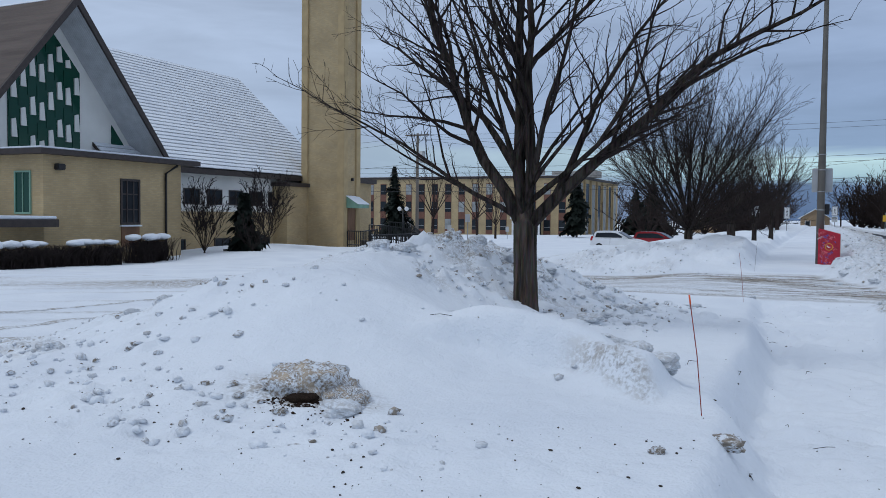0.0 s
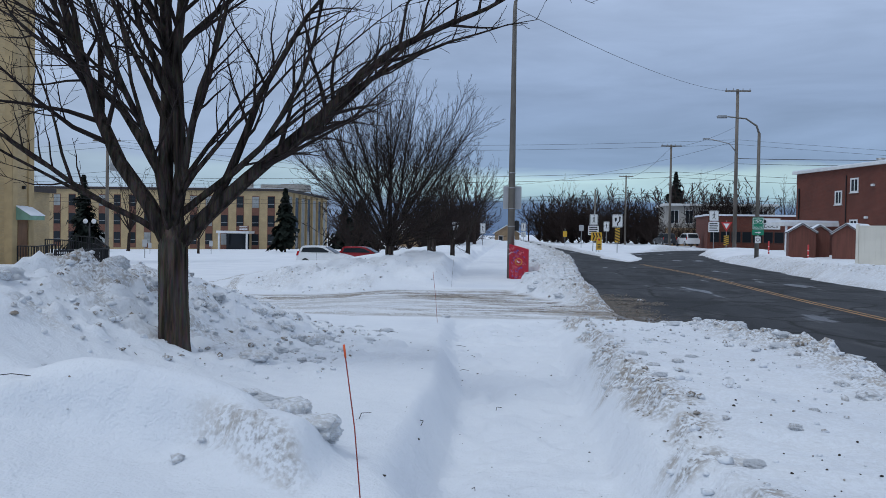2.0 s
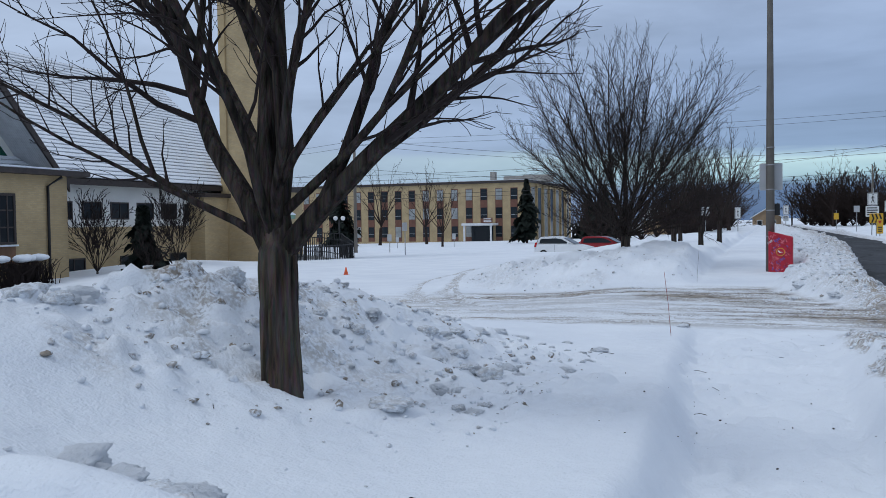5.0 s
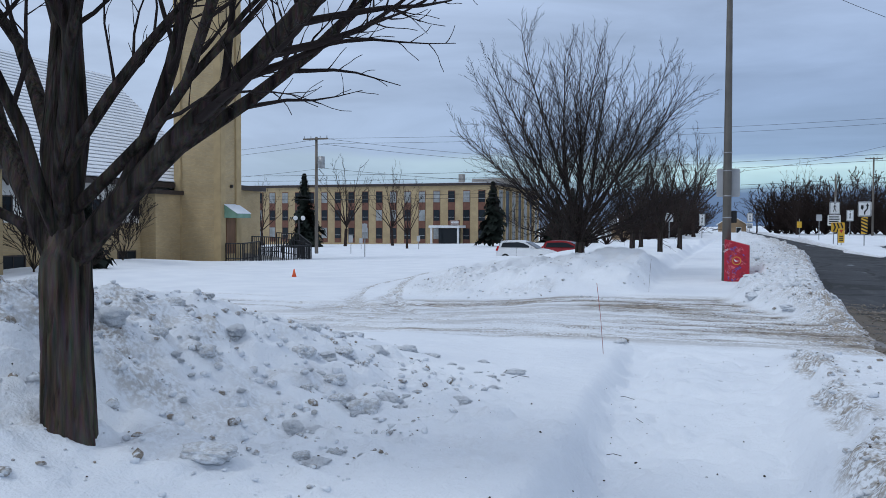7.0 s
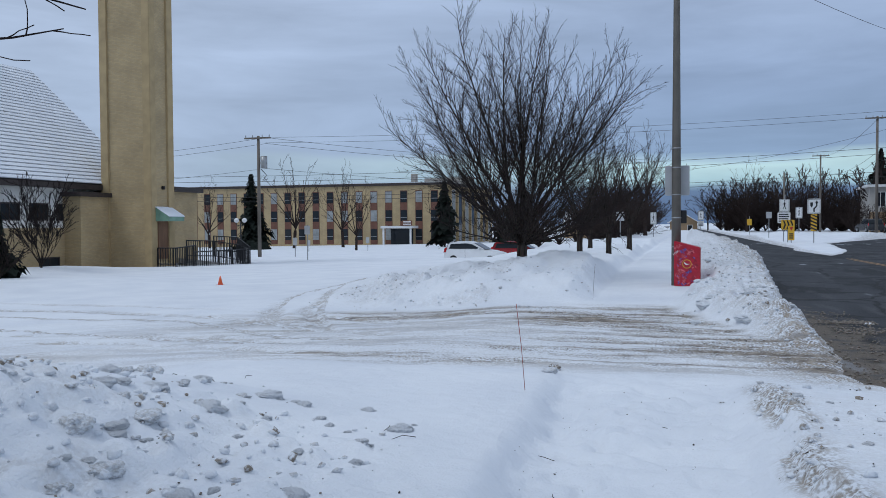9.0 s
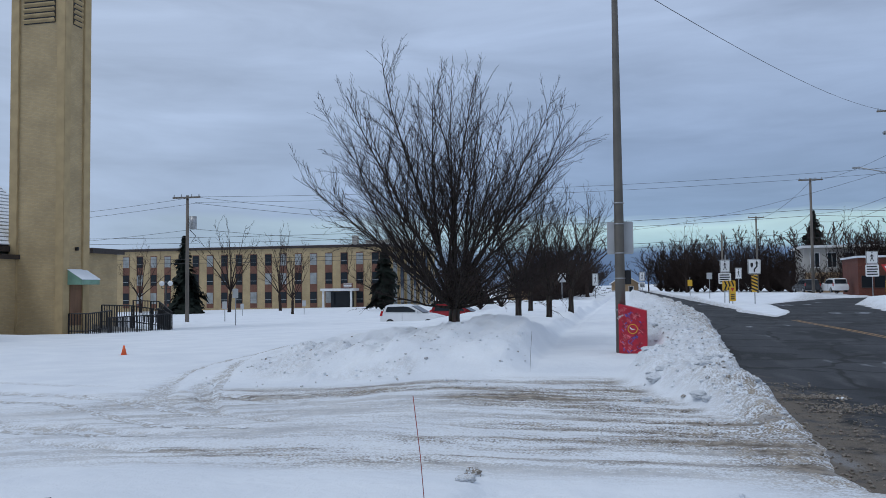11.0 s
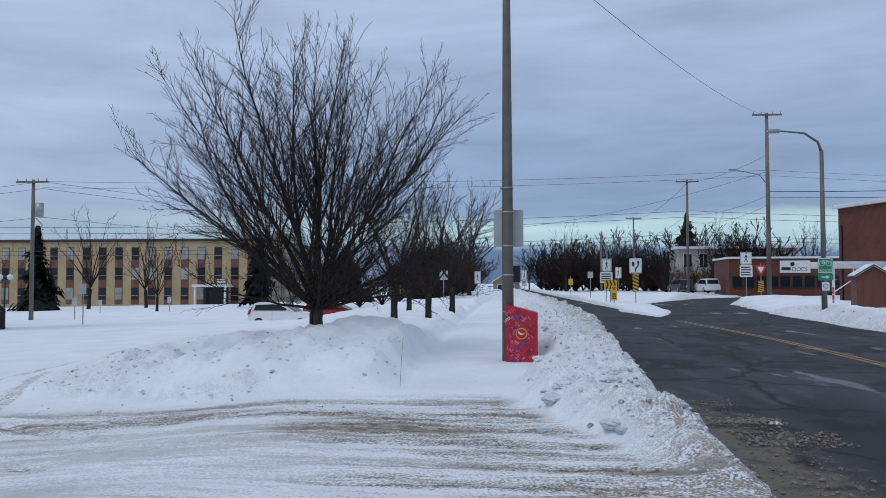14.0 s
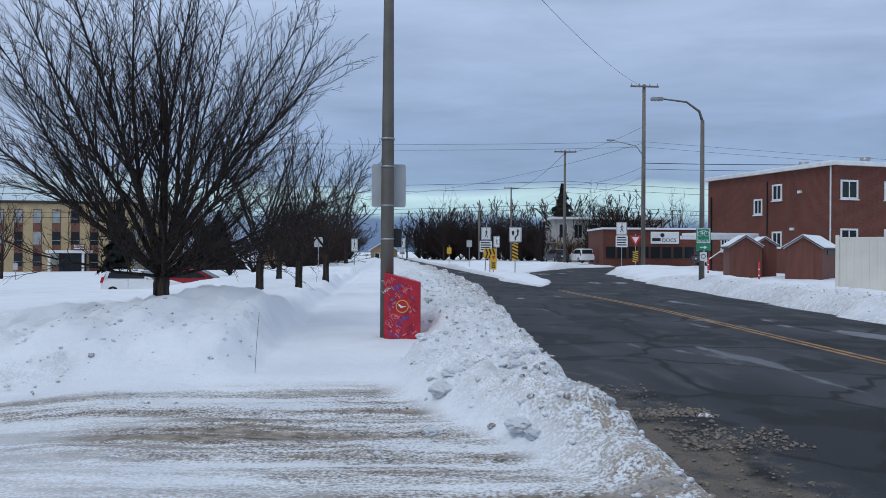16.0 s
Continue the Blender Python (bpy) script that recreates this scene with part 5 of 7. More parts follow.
# ---- the bell tower ----
tower = thing("bell_tower", (-29.2, 49.6, CZ), "tall square buff brick bell tower with corner ribs", "tower")
TH, TW, TD = 20.6, 3.3, 1.95
part("shaft", Mesh().box(-TW, 0, -0.5, 0, TD, TH), "buff", tower, "buff brick shaft")
for x0, x1, y0, y1 in ((-TW - 0.06, -TW + 0.45, -0.12, 0.4), (-0.45, 0.06, -0.12, 0.4), (-0.4, 0.12, TD - 0.5, TD + 0.06)):
    part("rib", Mesh().box(x0, y0, -0.5, x1, y1, TH + 0.3), "buff_smooth", tower, "smooth buff corner rib", bevel=0.02)
for side in range(2):
    lou = part("louvre", Mesh().box(-TW + 0.7, -0.03, 17.0, -0.65, 0.02, 20.6) if side == 0 else Mesh().box(-0.02, 0.6, 17.0, 0.03, TD - 0.65, 20.6), "black_metal", tower, "dark belfry louvre")
    for i in range(12):
        z = 17.05 + 0.3 * i
        part("slat", Mesh().prism([(-TW + 0.7, -0.04, z), (-0.65, -0.04, z), (-0.65, -0.14, z + 0.12), (-TW + 0.7, -0.14, z + 0.12)], (0, 0.01, 0.07)) if side == 0
             else Mesh().prism([(0.04, 0.6, z), (0.04, TD - 0.65, z), (0.14, TD - 0.65, z + 0.12), (0.14, 0.6, z + 0.12)], (-0.01, 0, 0.07)), "buff_smooth", lou)
part("cap", Mesh().box(-TW - 0.2, -0.2, TH + 0.3, 0.2, TD + 0.2, TH + 0.6), "concrete", tower, bevel=0.03)
part("door", Mesh().box(-0.02, 0.5, 0.55, 0.05, 1.45, 2.75), "wood", tower, "brown wooden door under the awning")
aw = part("awning", Mesh().prism([(0.05, 0.25, 3.55), (0.95, 0.25, 3.0), (0.95, 0.25, 2.75), (0.05, 0.25, 2.75)], (0, 1.5, 0)), "green_metal", tower, "faded green metal awning")
part("awning_snow", Mesh().prism([(0.05, 0.23, 3.60), (0.98, 0.23, 3.05), (0.98, 0.23, 3.01), (0.05, 0.23, 3.56)], (0, 1.54, 0)), "clean", aw)
part("wall_lamp", Mesh().box(0.0, 0.9, 4.6, 0.18, 1.05, 4.8), "black_metal", tower, bevel=0.02)


def railing(pts, label, h=1.05):
    z0 = at_ground(pts[0][0], pts[0][1])
    t = thing("railing", (pts[0][0], pts[0][1], z0 - 0.1), label, "railing", "ramp railings")
    o = Vector((pts[0][0], pts[0][1], z0 - 0.1))
    for (xa, ya, za), (xb, yb, zb) in zip(pts, pts[1:]):
        a, b = Vector((xa, ya, za)) - o, Vector((xb, yb, zb)) - o
        for k in (h, h * 0.12):
            part("rail", Mesh().tube([a + Vector((0, 0, k)), b + Vector((0, 0, k))], 0.035, 6), "black_metal", t)
        n = max(2, int((b - a).length / 0.16))
        for i in range(n + 1):
            c = a.lerp(b, i / n)
            thick = 0.045 if i % 6 == 0 else 0.024
            part("post" if i % 6 == 0 else "baluster", Mesh().tube([c + Vector((0, 0, -0.25)), c + Vector((0, 0, h))], thick, 4), "black_metal", t)
    return t


railing([(-29.0, 49.8, -0.6), (-27.8, 49.8, -0.6), (-27.8, 51.8, -0.5)], "black metal stair railing at the tower door")
railing([(-27.1, 50.5, -0.85), (-26.0, 54.8, -0.8), (-27.7, 56.2, -0.5)], "black metal ramp railing in the snow")
railing([(-28.7, 52.2, -0.2), (-28.0, 54.2, -0.3), (-26.5, 55.0, -0.6)], "black metal ramp railing in the snow")
railing([(-29.1, 55.8, 0.0), (-27.7, 56.4, -0.1), (-26.0, 55.0, -0.7)], "black metal ramp railing in the snow")
part("ramp", Mesh().prism([(-28.9, 52.2, -1.2), (-26.4, 55.0, -1.2), (-26.4, 55.0, -0.8), (-28.9, 52.2, -0.25)], (-0.9, 0.7, 0)), "concrete",
     thing("access_ramp", (0, 0, 0), "grey concrete access ramp behind the railings", "ramp"))


# hedge under the church wall, capped with snow
def hedge(x0, y0, x1, y1, h, seed):
    rs2 = random.Random(seed)
    zb = at_ground((x0 + x1) / 2, (y0 + y1) / 2)
    t = thing("hedge", ((x0 + x1) / 2, (y0 + y1) / 2, zb), "clipped bare brown hedge with snow on top", "hedge")
    m = Mesh()
    L = math.hypot(x1 - x0, y1 - y0)
    for k in range(int(L * 170)):
        u, o = rs2.uniform(-0.5, 0.5), rs2.gauss(0, 0.3)
        p = Vector(((x1 - x0) * u + o, (y1 - y0) * u + rs2.gauss(0, 0.1), -0.2))
        m.tube([p, p + Vector((rs2.gauss(0, 0.15), rs2.gauss(0, 0.15), h * 0.6)), p + Vector((rs2.gauss(0, 0.28), rs2.gauss(0, 0.28), h * rs2.uniform(0.85, 1.15)))], [0.02, 0.015, 0.010], 3, cap=False)
    tagged(part("twig", m, "twig", t), kind="stuff")
    for k in range(int(L * 1.9)):
        if rs2.random() < 0.3:
            continue
        u = (k + rs2.random()) / int(L * 1.9) - 0.5
        bm = bmesh.new()
        bmesh.ops.create_icosphere(bm, subdivisions=2, radius=1.0)
        s = Vector((rs2.uniform(0.25, 0.42), rs2.uniform(0.25, 0.5), rs2.uniform(0.10, 0.17)))
        for v in bm.verts:
            v.co = Vector((v.co.x * s.x, v.co.y * s.y, v.co.z * s.z)) * (1 + 0.25 * noise.noise(v.co * 2 + Vector((k, 0, 0))))
        mm = Mesh()
        mm.v = [tuple(v.co + Vector(((x1 - x0) * u + rs2.gauss(0, 0.12), (y1 - y0) * u, h * 0.98))) for v in bm.verts] if k else [tuple(v.co + Vector(((x1 - x0) * u, (y1 - y0) * u, h * 0.98))) for v in bm.verts]
        c = rs2.gauss(0, 0.12)
        mm.v = [tuple(v.co + Vector(((x1 - x0) * u + c, (y1 - y0) * u, h * 0.98))) for v in bm.verts]
        mm.f = [tuple(v.index for v in f.verts) for f in bm.faces]
        bm.free()
        part("snow_cap", mm, "clean", t, smooth=True)


hedge(-26.0, 18.9, -26.3, 27.0, 0.9, 3)
hedge(-26.1, 27.7, -26.5, 30.0, 1.1, 4)

# ---- the school ----
SX0, SX1, SY, SZ0, SZ1 = -112.0, -40.9, 150.0, -2.6, 8.75
school = thing("school_building", (SX1, SY, SZ0), "long three-storey buff brick school with dark window columns", "school")
W, H = SX1 - SX0, SZ1 - SZ0
part("wall", Mesh().box(-W, 0, 0, 0, 34, H), "buff", school, "buff brick wall")
part("roof", Mesh().box(-W - 0.3, -0.3, H, 0.3, 34.3, H + 0.45), "brown_trim", school, "dark flat-roof edge")
part("roof_snow", Mesh().box(-W, 0, H + 0.452, 0, 34, H + 0.55), "clean", school)
for x, y, w, d, h in ((-9, 14, 5, 5, 1.5), (-3.5, 9, 5, 4, 1.3), (-12.5, 16, 1.1, 1.1, 2.6)):
    part("roof_unit", Mesh().box(x, y, H + 0.5, x + w, y + d, H + 0.5 + h), "concrete", school, "grey rooftop unit", bevel=0.05)
rs3 = random.Random(2)
for b in range(24):
    xc = -2.6 - 2.9 * b
    col = part("window_column", Mesh().box(xc - 0.68, -0.06, 0.7, xc + 0.68, 0.02, H - 0.9), "spandrel", school, "red-brown window column")
    for s in range(3):
        window_z = 1.5 + 3.4 * s
        g = part("window", Mesh().box(xc - 0.6, -0.10, window_z, xc + 0.6, -0.05, window_z + 2.0), rs3.choice(("glass", "glass", "grey_blind")), col)
        part("window_frame", Mesh().box(xc - 0.6, -0.13, window_z + 0.62, xc + 0.6, -0.09, window_z + 0.70), "zinc", g)
for b in range(7):
    yc = 3.0 + 4.6 * b
    part("side_panel", Mesh().box(-0.02, yc - 1.5, 0.8, 0.05, yc + 1.5, H - 0.8), "glass" if b % 2 else "grey_blind", school, "dark side window bay")
    part("fin", Mesh().box(0.0, yc - 2.4, 0.2, 0.35, yc - 1.9, H - 0.2), "buff_smooth", school, "pale buff fin")
porch = thing("entrance_porch", (-49.5, 147.5, -1.9), "white flat-roofed school entrance porch", "porch")
part("porch_roof", Mesh().box(-3, -1, 2.9, 3, 2.4, 3.35), "white_paint", porch, bevel=0.04)
for x in (-2.7, 2.4):
    part("column", Mesh().box(x, -0.8, -0.5, x + 0.3, -0.5, 2.9), "white_paint", porch)
part("porch_door", Mesh().box(-2.2, 2.2, -0.3, 2.0, 2.35, 2.8), "glass", porch)
part("sign_board", Mesh().box(1.2, -1.1, 3.4, 3.0, -1.0, 4.3), "spandrel", porch, "brown sign board with pale bars")
for i in range(3):
    part("text_bar", Mesh().box(1.35, -1.13, 3.55 + 0.25 * i, 2.8, -1.11, 3.67 + 0.25 * i), "sign_white", porch)


# ---- street furniture ----
def rounded_plate(w, h, t, r=0.05, n=4):
    pts = []
    for cx, cz, a0 in ((w / 2 - r, h - r, 0), (-w / 2 + r, h - r, 90), (-w / 2 + r, r, 180), (w / 2 - r, r, 270)):
        for k in range(n + 1):
            a = radians(a0 + 90 * k / n)
            pts.append((cx + r * math.cos(a), -t / 2, cz + r * math.sin(a)))
    return Mesh().prism(pts, (0, t, 0))


def shift(m, x, y, z):
    m.v = [(a + x, b + y, c + z) for a, b, c in m.v]
    return m


# steel lamp standard with its sign plates
LP = (0.1, 31.3)
lamp = thing("street_lamp", (*LP, at_ground(*LP)), "tall tapered brown-grey steel street lamp in the snow bank", "street lamp")
part("pole", Mesh().tube([(0, 0, -0.4), (0, 0, 3), (0, 0, 9.0), (0.02, 0, 9.35)], [0.125, 0.115, 0.07, 0.06], 14), "pole_steel", lamp, smooth=True)
part("arm", Mesh().tube([(0.02, 0, 9.2), (0.10, 0, 9.7), (0.45, 0, 10.0), (1.1, 0, 10.05), (1.5, 0, 10.0)], [0.045, 0.04, 0.035, 0.03, 0.03], 8), "pole_steel", lamp, smooth=True)
part("lamp_head", Mesh().box(1.4, -0.12, 9.9, 2.0, 0.12, 10.06), "zinc", lamp, bevel=0.04)
for z in (1.0, 1.75, 2.35, 3.05, 3.55):
    part("band", Mesh().tube([(0, 0, z), (0, 0, z + 0.03)], 0.128, 14), "zinc", lamp, smooth=True)
SP = at_ground(*LP)
sign = thing("traffic_sign", (LP[0] + 0.02, LP[1] + 0.17, 2.45), "blank grey back of an aluminium sign on the lamp pole", "sign")
part("plate", rounded_plate(0.62, 0.78, 0.006, 0.04), "sign_back", sign)
sign2 = thing("traffic_sign", (LP[0] + 0.15, LP[1] + 0.09, 1.72), "small dark sign on the lamp pole", "sign")
part("plate", rounded_plate(0.22, 0.34, 0.02, 0.02), "black_metal", sign2)

# red relay mailbox beside the pole, sloping top, printed wrap
BX, BY = 0.385, 31.22
BZ = 0.10
box = thing("relay_mailbox", (BX, BY, BZ), "red steel postal relay box with patterned wrap and sloping top", "mailbox", turn=-3)
prof = [(-0.32, -0.25, 0), (0.32, -0.25, 0), (0.32, -0.25, 1.0), (-0.32, -0.25, 1.17)]
part("body", Mesh().prism(prof, (0, 0.5, 0)), "box_red", box, "red patterned vinyl wrap", bevel=0.012)
part("plinth", Mesh().box(-0.26, -0.22, -0.3, 0.26, 0.22, -0.001), "concrete", box)
rs4 = random.Random(6)
for k in range(120):
    a = rs4.choice((38, -50, 38, -50, 130))
    w, h = rs4.uniform(0.03, 0.10), rs4.uniform(0.014, 0.03)
    x, z = rs4.uniform(-0.24, 0.24), rs4.uniform(0.05, 0.95)
    if math.hypot(x, z - 0.58) < 0.15:
        continue
    c, s = math.cos(radians(a)), math.sin(radians(a))
    pts = [(x + u * c - v * s, -0.2535 - 0.0004 * (k % 5), z + u * s + v * c) for u, v in ((-w / 2, -h / 2), (w / 2, -h / 2), (w / 2, h / 2), (-w / 2, h / 2))]
    part("print_bar", Mesh().prism(pts, (0, 0.001, 0)), rs4.choice(("box_dark", "box_dark", "box_pink", "box_pink", "box_blue")), box)
ring = Mesh()
n = 24
ring.add([(r * math.cos(6.2832 * k / n), -0.2575, 0.58 + r * math.sin(6.2832 * k / n)) for k in range(n) for r in (0.098, 0.115)], [(2 * k, 2 * k + 1, (2 * k + 3) % (2 * n), (2 * k + 2) % (2 * n)) for k in range(n)])
part("emblem_ring", ring, "sign_yellow", box, "round yellow-ringed emblem")
part("emblem_disc", Mesh().prism([(0.098 * math.cos(6.2832 * k / n), -0.2560, 0.58 + 0.098 * math.sin(6.2832 * k / n)) for k in range(n)], (0, 0.001, 0)), "box_red", box)
part("emblem_wing", Mesh().prism([(-0.07, -0.259, 0.60), (-0.02, -0.259, 0.55), (0.075, -0.259, 0.58), (-0.01, -0.259, 0.585), (-0.06, -0.259, 0.63)], (0, 0.001, 0)), "sign_white", box)


def stake(x, y, length, lean, material, label, tip=None):
    t = thing("driveway_marker", (x, y, at_ground(x, y)), label, "snow marker", "driveway markers")
    part("rod", Mesh().tube([(0, 0, -0.2), (lean[0] * 0.5, lean[1] * 0.5, length * 0.5), (lean[0], lean[1], length)], 0.0032, 6), material, t, smooth=True)
    if tip:
        part("reflector", Mesh().tube([(lean[0] * 0.93, lean[1] * 0.93, length * 0.93), (lean[0] * 1.01, lean[1] * 1.01, length * 1.01)], 0.0055, 6), tip, t, smooth=True)


stake(-0.505, 6.92, 0.73, (-0.11, 0.02), "stake_red", "thin red fibreglass driveway marker leaning in the snow", "orange")
stake(-1.06, 16.85, 0.84, (-0.10, 0.0), "stake_red", "thin red fibreglass driveway marker leaning in the snow")
stake(-1.62, 27.4, 0.80, (0.06, 0.0), "stake_grey", "thin dark driveway marker at the bank's corner")


def utility_pole(x, y, z, top, label, arms=1, lean=(0, 0), r=0.17, transformer=False, turn=0.0):
    t = thing("utility_pole", (x, y, z), label, "utility pole", "utility poles", turn=turn)
    h = top - z
    part("pole", Mesh().tube([(0, 0, -0.8), (lean[0] * 0.5, lean[1] * 0.5, h * 0.5), (lean[0], lean[1], h)], [r, r * 0.85, r * 0.68], 10), "pole_wood", t, smooth=True)
    for k in range(arms):
        zz = h - 0.25 - 1.0 * k
        a = part("crossarm", Mesh().box(lean[0] - 1.2, lean[1] - 0.22, zz, lean[0] + 1.2, lean[1] - 0.08, zz + 0.13), "pole_wood", t)
        for u in (-1.1, -0.45, 0.45, 1.1):
            part("insulator", Mesh().tube([(lean[0] + u, lean[1] - 0.15, zz + 0.13), (lean[0] + u, lean[1] - 0.15, zz + 0.33)], [0.05, 0.03], 6), "zinc", a)
    if transformer:
        c = part("transformer", Mesh().tube([(0.5, 0, h - 2.7), (0.5, 0, h - 1.7)], 0.28, 12), "zinc", t, "grey pole-mounted transformer", smooth=True)
        part("bracket", Mesh().box(0.0, -0.05, h - 2.3, 0.3, 0.05, h - 2.2), "zinc", c)
        part("loop_cable", Mesh().tube([(0.3, -0.1, h - 2.8), (0.8, -0.1, h - 3.3), (0.4, -0.1, h - 3.8), (0.9, -0.1, h - 3.6)], 0.03, 5), "cable", t)
    return t


U1, U1T = (21.42, 84.5, 0.2), 15.8
utility_pole(*U1, U1T, "tall weathered wooden utility pole at the side street", 1, r=0.2)
utility_pole(19.06, 104.7, 0.4, 12.7, "weathered wooden utility pole by the shops")
utility_pole(19.45, 146.8, 0.3, 12.0, "weathered wooden utility pole far down the road")
utility_pole(13.3, 137.0, 0.3, 8.8, "thin wooden pole at the woods' edge", 0)
utility_pole(-34.3, 71.0, -1.1, 9.2, "grey wooden utility pole with a transformer beside the church", 1, transformer=True)


def curved_lamp(x, y, z, h, reach, label):
    t = thing("street_lamp", (x, y, z), label, "street lamp")
    part("pole", Mesh().tube([(0, 0, -0.5), (0, 0, h * 0.9)], [0.14, 0.09], 12), "pole_steel", t, smooth=True)
    part("arm", Mesh().tube([(0, 0, h * 0.9 - 0.05), (-0.08 * reach, 0, h * 0.95), (-0.4 * reach, 0, h), (-reach, 0, h * 1.015)], [0.07, 0.06, 0.05, 0.04], 8), "pole_steel", t, smooth=True)
    part("lamp_head", Mesh().box(-reach - 0.55, -0.14, h * 1.015 - 0.1, -reach + 0.05, 0.14, h * 1.015 + 0.07), "zinc", t, bevel=0.04)
    return t


curved_lamp(14.9, 54.6, 0.2, 8.6, 1.95, "tall steel street lamp with a curved arm")
arm = thing("lamp_arm", (U1[0], U1[1], 9.7), "curved street-light arm on the wooden pole", "street lamp")
part("arm", Mesh().tube([(0, -0.15, 0), (-0.7, -0.15, 0.9), (-2.6, -0.15, 1.35)], 0.05, 8), "zinc", arm, smooth=True)
part("lamp_head", Mesh().box(-3.2, -0.28, 1.28, -2.55, -0.02, 1.42), "zinc", arm, bevel=0.04)


def cable(a, b, sag, r=0.012, n=14, label="thin black overhead cable between the poles"):
    a, b = Vector(a), Vector(b)
    pts = [a.lerp(b, i / n) - Vector((0, 0, 4 * sag * (i / n) * (1 - i / n))) - a for i in range(n + 1)]
    t = thing("overhead_cable", a, label, "cable", "overhead cables")
    part("wire", Mesh().tube(pts, r, 4), "cable", t)


cable((0.05, 31.45, 9.3), (U1[0], U1[1], U1T - 0.2), 0.7, 0.010)
for dz in (0.0, -0.45):
    cable((U1[0], 84.5, 11.0 + dz), (-33.8, 71.3, 9.1 + dz), 0.5, 0.011, 20)
    cable((U1[0], 84.5, 11.0 + dz), (75, 62, 5.6 + dz), 0.4, 0.011, 20)
cable((U1[0], 84.5, 10.9), (-12, 118, 8.2), 1.6, 0.014, 20)
for dz, sg in ((0.0, 0.8), (-3.4, 1.0), (-4.2, 1.3)):
    cable((U1[0], 84.5, U1T - 3.5 + dz), (19.06, 104.7, 12.4 + dz), sg * 0.5, 0.016)
    cable((19.06, 104.7, 12.4 + dz), (19.45, 146.8, 11.6 + dz * 0.7), sg, 0.02)
cable((U1[0], 84.5, 9.2), (70, 62, 9.0), 0.7, 0.03)
cable((U1[0], 84.5, 8.7), (70, 60, 8.3), 0.7, 0.02)
for zz, yy in ((10.0, 112.0), (9.3, 112.0), (7.4, 114.0), (6.9, 114.0)):
    cable((-90, yy - 14, zz - 1.6), (21, yy, zz), 1.1, 0.022, 20)
    cable((21, yy, zz), (95, yy + 8, zz + 0.5), 1.0, 0.022, 20)
for dz in (0.0, -0.5, -2.6):
    cable((-33.8, 71.4, 9.1 + dz), (-95, 92, 9.8 + dz), 0.9, 0.014, 18)
    cable((-33.8, 71.4, 9.1 + dz), (-4, 118, 9.9 + dz), 0.8, 0.014, 18)


def signpost(x, y, z, h, plates, label, post="zinc", turn=0.0, lean=0.0, category="road sign"):
    """plates: bottom, width, height, colour, and a maker of what is drawn on it."""
    t = thing("road_sign", (x, y, z), label, category, turn=turn)
    part("post", Mesh().tube([(0, 0.03, -0.5), (lean, 0.03, h)], 0.035, 6), post, t)
    for zb, w, hh, col, art in plates:
        p = part("plate", shift(rounded_plate(w, hh, 0.012, min(w, hh) * 0.08), lean * zb / h, -0.012, zb), col, t)
        for mesh, colour in art(w, hh):
            part("symbol", shift(mesh, lean * zb / h, -0.023, zb), colour, p)
    return t


def nothing(w, h):
    return []


def border_walker(w, h):
    """Dark frame and a walking-figure pictogram made of plain bars."""
    m = Mesh()
    for a, b, wd in (((0.02, 0.45), (0.0, 0.75), 0.10), ((0.0, 0.47), (-0.14, 0.2), 0.06), ((0.02, 0.47), (0.15, 0.2), 0.06), ((0.0, 0.72), (-0.15, 0.55), 0.045), ((0.02, 0.72), (0.15, 0.58), 0.045), ((0.01, 0.82), (0.03, 0.90), 0.10)):
        d = Vector((b[0] - a[0], 0, b[1] - a[1])).normalized()
        s = Vector((-d.z, 0, d.x)) * wd * 0.5
        p, q = Vector((a[0], 0, a[1])), Vector((b[0], 0, b[1]))
        m.prism([(v.x * w, 0, v.z * h) for v in (p - s, p + s, q + s, q - s)], (0, -0.004, 0))
    return [(m, "sign_black")] + frame_bars(w, h)


def frame_bars(w, h, col="sign_black"):
    t = 0.03
    m = Mesh()
    for x0, z0, x1, z1 in ((-w / 2 + t, t, w / 2 - t, t * 2), (-w / 2 + t, h - 2 * t, w / 2 - t, h - t), (-w / 2 + t, 2 * t, -w / 2 + 2 * t, h - 2 * t), (w / 2 - 2 * t, 2 * t, w / 2 - t, h - 2 * t)):
        m.box(x0, -0.003, z0, x1, 0, z1)
    return [(m, col)]


def text_bars(w, h):
    m = Mesh()
    for i in range(4):
        m.box(-w * 0.4, -0.003, h * (0.14 + 0.21 * i), w * (0.4 - 0.06 * (i % 2)), 0, h * (0.24 + 0.21 * i))
    return [(m, "sign_black")]


def chevrons(w, h):
    m = Mesh()
    for i in range(3):
        x = -w / 2 + w * (0.12 + 0.27 * i)
        m.prism([(x, 0, h * 0.95), (x + w * 0.12, 0, h * 0.95), (x + w * 0.25, 0, h * 0.5), (x + w * 0.12, 0, h * 0.05), (x, 0, h * 0.05), (x + w * 0.13, 0, h * 0.5)], (0, -0.004, 0))
    return [(m, "sign_black")]


def stripes(w, h):
    m = Mesh()
    for i in range(5):
        z = h * (0.0 + 0.2 * i)
        m.prism([(-w / 2, 0, min(h, z + 0.16 * h)), (-w / 2, 0, min(h, z + 0.26 * h)), (w / 2, 0, z + 0.10 * h), (w / 2, 0, z)], (0, -0.004, 0))
    return [(m, "sign_black")]


